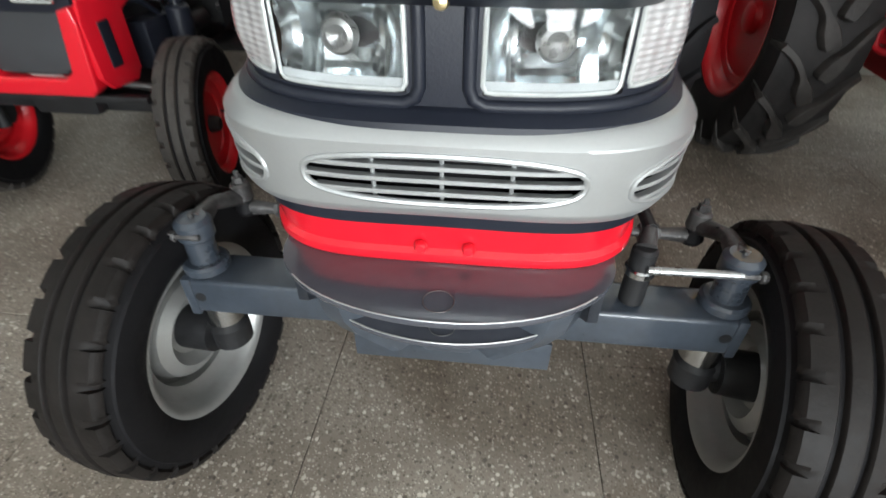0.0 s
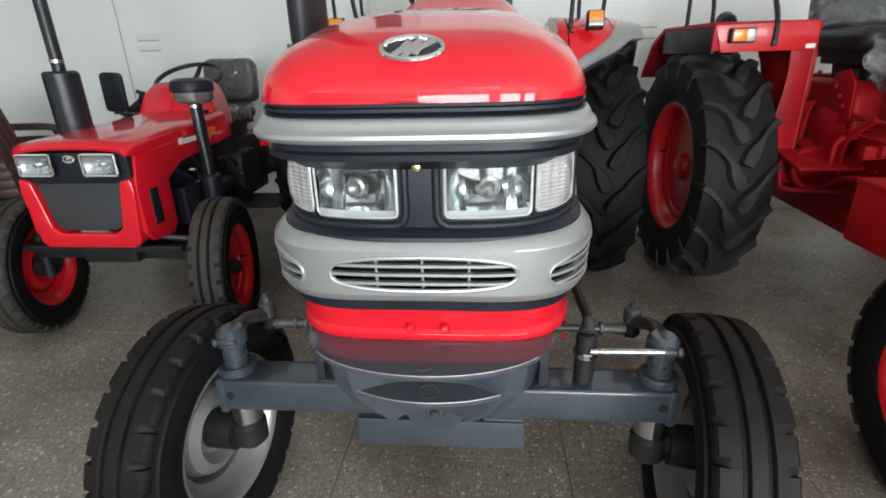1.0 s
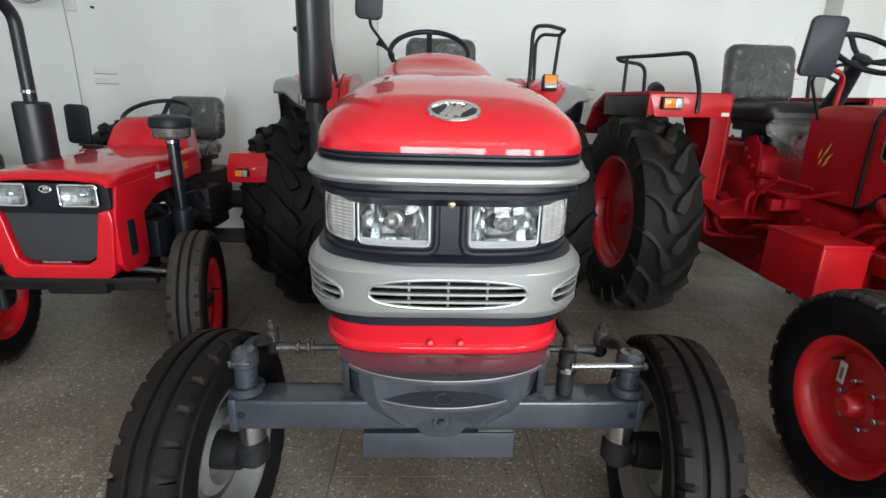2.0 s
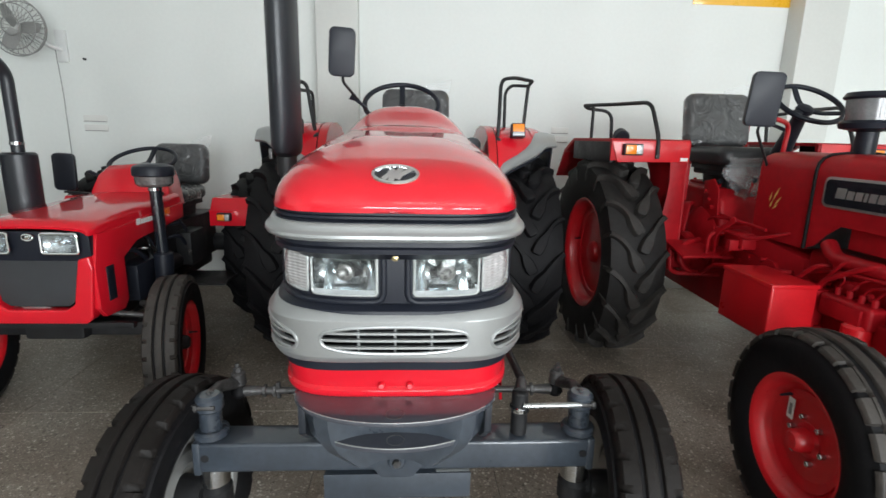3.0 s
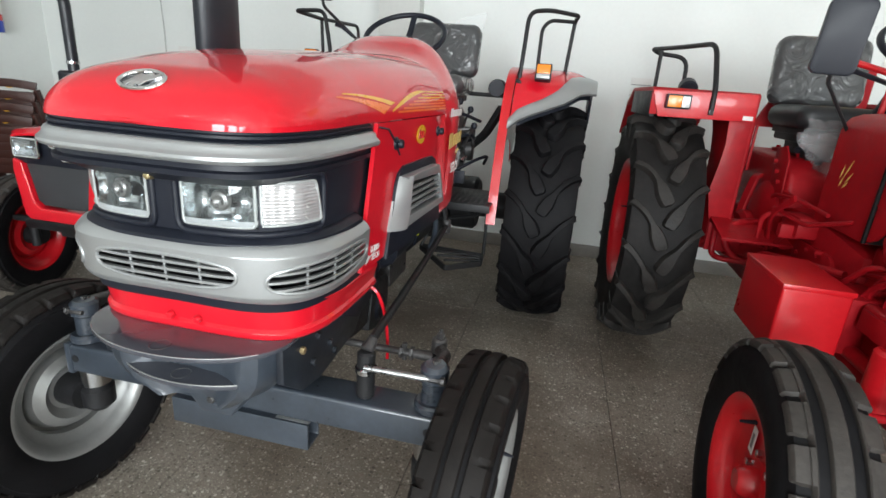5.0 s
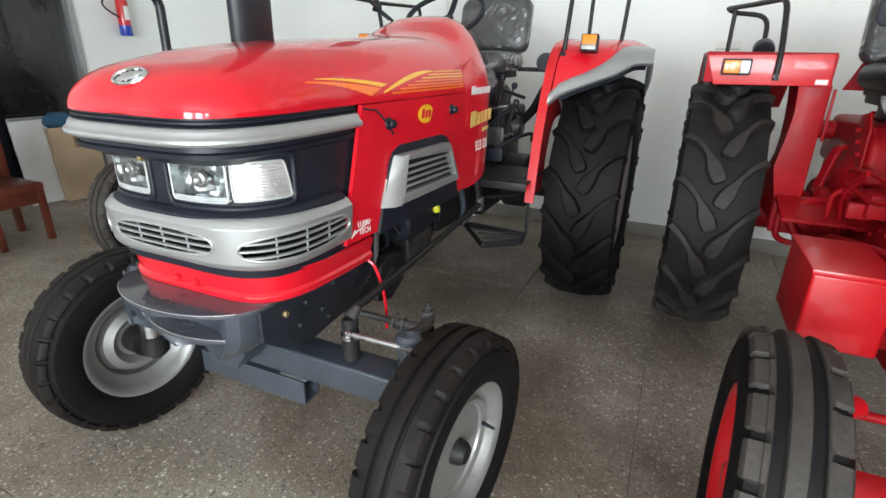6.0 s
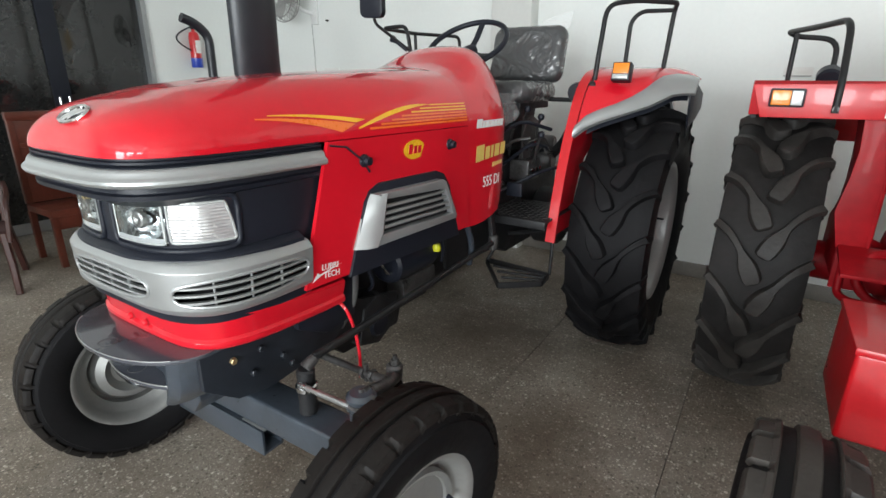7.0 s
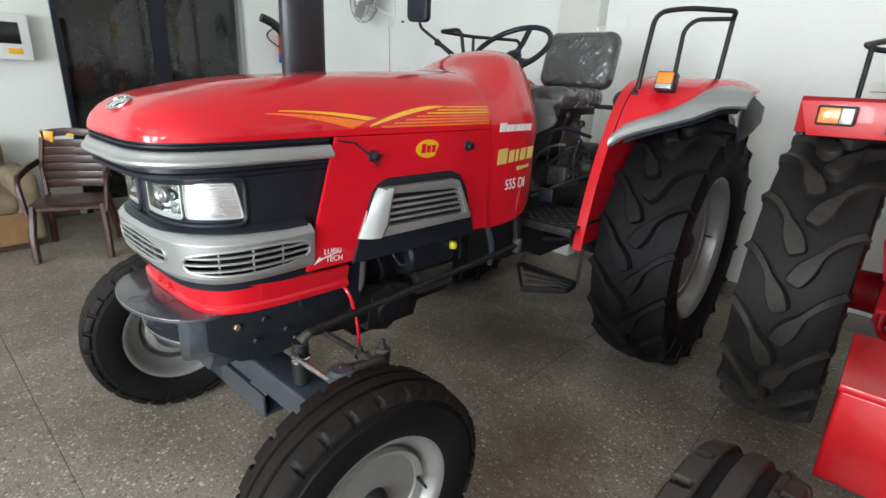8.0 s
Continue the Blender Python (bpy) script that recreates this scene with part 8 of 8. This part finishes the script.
for s in (1, -1):
    part("lift_shaft", cyl((s * 0.23, 1.95, 1.09), (s * 0.34, 1.95, 1.09), 0.045, 18, bevel=0.008), RED_DULL_SHADED, lift)
    part("brake_cover", lathe([(0.0, 0.0), (0.16, 0.0), (0.175, 0.012), (0.175, 0.05), (0.13, 0.075), (0.06, 0.085), (0.0, 0.085)], 26, "x"), RED_DULL_SHADED, lift).matrix_basis = pose(s * 0.20, 1.52, 0.86, 0, 0, 0 if s > 0 else 180)
    part("control_plate", prism([(1.34, 0.98), (1.36, 1.16), (1.42, 1.22), (1.52, 1.20), (1.50, 0.98)], s * 0.243, s * 0.251, 0.002, "x"), RED_DULL_SHADED, lift)
    for k in range(3):
        part("control_stud", cyl((s * 0.251, 1.40 + 0.04 * k, 1.05 + 0.045 * k), (s * 0.268, 1.40 + 0.04 * k, 1.05 + 0.045 * k), 0.011, 8, bevel=0.002), RED_DULL_SHADED, lift)
    part("bent_guard", tube(rounded([(s * 0.27, 1.44, 0.84), (s * 0.40, 1.40, 0.83), (s * 0.44, 1.38, 0.74), (s * 0.38, 1.36, 0.655), (s * 0.22, 1.34, 0.645)], 0.07), 0.017, 10), RED_DULL_SHADED, lift)
for k, (x, y, z) in enumerate(((-0.10, 1.42, 1.16), (-0.05, 1.36, 1.22), (0.20, 1.40, 1.14), (-0.16, 1.50, 1.20))):
    part("lever", tube([(x * 0.8, y + 0.14, 0.94), (x, y, z - 0.04), (x * 1.1, y - 0.02, z)], 0.008, 8), RED_DULL_SHADED, TC)
    part("lever_knob", lathe([(0, -0.018), (0.013, -0.012), (0.017, 0), (0.012, 0.013), (0, 0.017)], 12), BLACK_PLASTIC, TC).location = (x * 1.1, y - 0.02, z)
part("rear_panel", prism([(-0.24, 1.28), (0.30, 1.28), (0.30, 1.62), (-0.10, 1.62)], 1.98, 2.0, 0.004, "y"), RED_DULL_SHADED, TC)
steering_wheel(TC, (0.030, 1.125, 1.645), 0.168, 37, BLACK_PLASTIC, 3, 0.3)
part("steering_cover", cyl((0.030, 1.29, 1.36), (0.030, 1.17, 1.585), 0.05, 16, 0.035, 0.006), BLACK_PLASTIC, TC)
part("throttle_tube", tube(rounded([(-0.06, 1.14, 1.38), (-0.06, 1.12, 1.54), (-0.26, 1.02, 1.57)], 0.06), 0.012, 8), RED_RIM, TC)
part("signal_stalk", tube([(0.0, 1.20, 1.50), (-0.25, 1.05, 1.545), (-0.29, 1.03, 1.55)], 0.010, 8), BLACK_PLASTIC, TC)
mirror(TC, -0.375, 0.90, 1.64, 0.145, 0.255, (-0.20, 1.05, 1.32), -12)
prec = part("air_precleaner", lathe([(0.0, 0.145), (0.12, 0.143), (0.135, 0.12), (0.128, 0.11), (0.0, 0.11)], 28), BLACK_PLASTIC, TC, "round black air pre-cleaner with a clear bowl")
prec.location = (0.0, 0.70, 1.535)
prec.scale = (0.86, 0.86, 0.92)
part("bowl", lathe([(0.0, 0.109), (0.118, 0.109), (0.112, 0.01), (0.0, 0.01)], 28), SMOKY, prec, "dusty clear bowl")
part("bowl_base", lathe([(0.0, 0.009), (0.125, 0.009), (0.138, -0.005), (0.13, -0.03), (0.05, -0.045), (0.0, -0.045)], 28), BLACK_PLASTIC, prec)
part("stem", cyl((0, 0, -0.04), (0, 0, -0.20), 0.05, 18), BLACK_PLASTIC, prec)
stk = part("exhaust_pipe", cyl((0.115, 0.475, 1.38), (0.115, 0.475, 2.40), 0.048, 22), BLACK_GLOSS, TC, "black upright exhaust")
part("stack_collar", cyl((0.115, 0.475, 1.385), (0.115, 0.475, 1.43), 0.055, 22, bevel=0.006), BLACK_IRON, stk)
part("stay", tube([(0.02, 0.66, 1.64), (0.09, 0.52, 1.66)], 0.006, 6), BLACK_IRON, stk)
FWC = wheel("front_wheel", 0.401, 0.206, 0.226, RED_RIM, rib_tread(0.401, 0.206, 24, 0.42, 0.56, 2), GREY_TREAD, False, 0.02, 6, RED_RIM, 0.006)
FWC.parent = TC
FWC.matrix_basis = pose(0.632, -0.014, 0.401, 0, 0, -4)
FC2 = wheel_copy(FWC, TC, pose(-0.632, -0.014, 0.401, 50, 0, -4) @ FLIP)
tag = part("wheel_tag", box(0, 0.002, -0.016, 0.016, -0.040, 0.040, 0.0), PAPER, FC2, "white paper tag stuck on the disc")
tag.matrix_basis = pose(0.0235, 0.118, -0.029, -50, 0, 0)
part("tag_print", box(0.0022, 0.003, -0.007, 0.007, -0.025, 0.020, 0.0), INK, FC2).matrix_basis = pose(0.0235, 0.118, -0.029, -50, 0, 0)
RWC = wheel("rear_wheel", 0.665, 0.345, 0.365, RED_RIM, lug_tread(0.665, 0.345), RUBBER_DUST, True, 0.05, 8, RED_RIM, 0.05, RUBBER_GREY)
RWC.parent = TC
RWC.matrix_basis = pose(0.745, CY, 0.665)
wheel_copy(RWC, TC, pose(-0.745, CY, 0.665, 8, 0, 0) @ FLIP)

# ---- floor slabs, laid with open joints ----
TILE, TX, TY = 0.785, 0.402, 0.341
rnd = random.Random(11)
tile_meshes = []
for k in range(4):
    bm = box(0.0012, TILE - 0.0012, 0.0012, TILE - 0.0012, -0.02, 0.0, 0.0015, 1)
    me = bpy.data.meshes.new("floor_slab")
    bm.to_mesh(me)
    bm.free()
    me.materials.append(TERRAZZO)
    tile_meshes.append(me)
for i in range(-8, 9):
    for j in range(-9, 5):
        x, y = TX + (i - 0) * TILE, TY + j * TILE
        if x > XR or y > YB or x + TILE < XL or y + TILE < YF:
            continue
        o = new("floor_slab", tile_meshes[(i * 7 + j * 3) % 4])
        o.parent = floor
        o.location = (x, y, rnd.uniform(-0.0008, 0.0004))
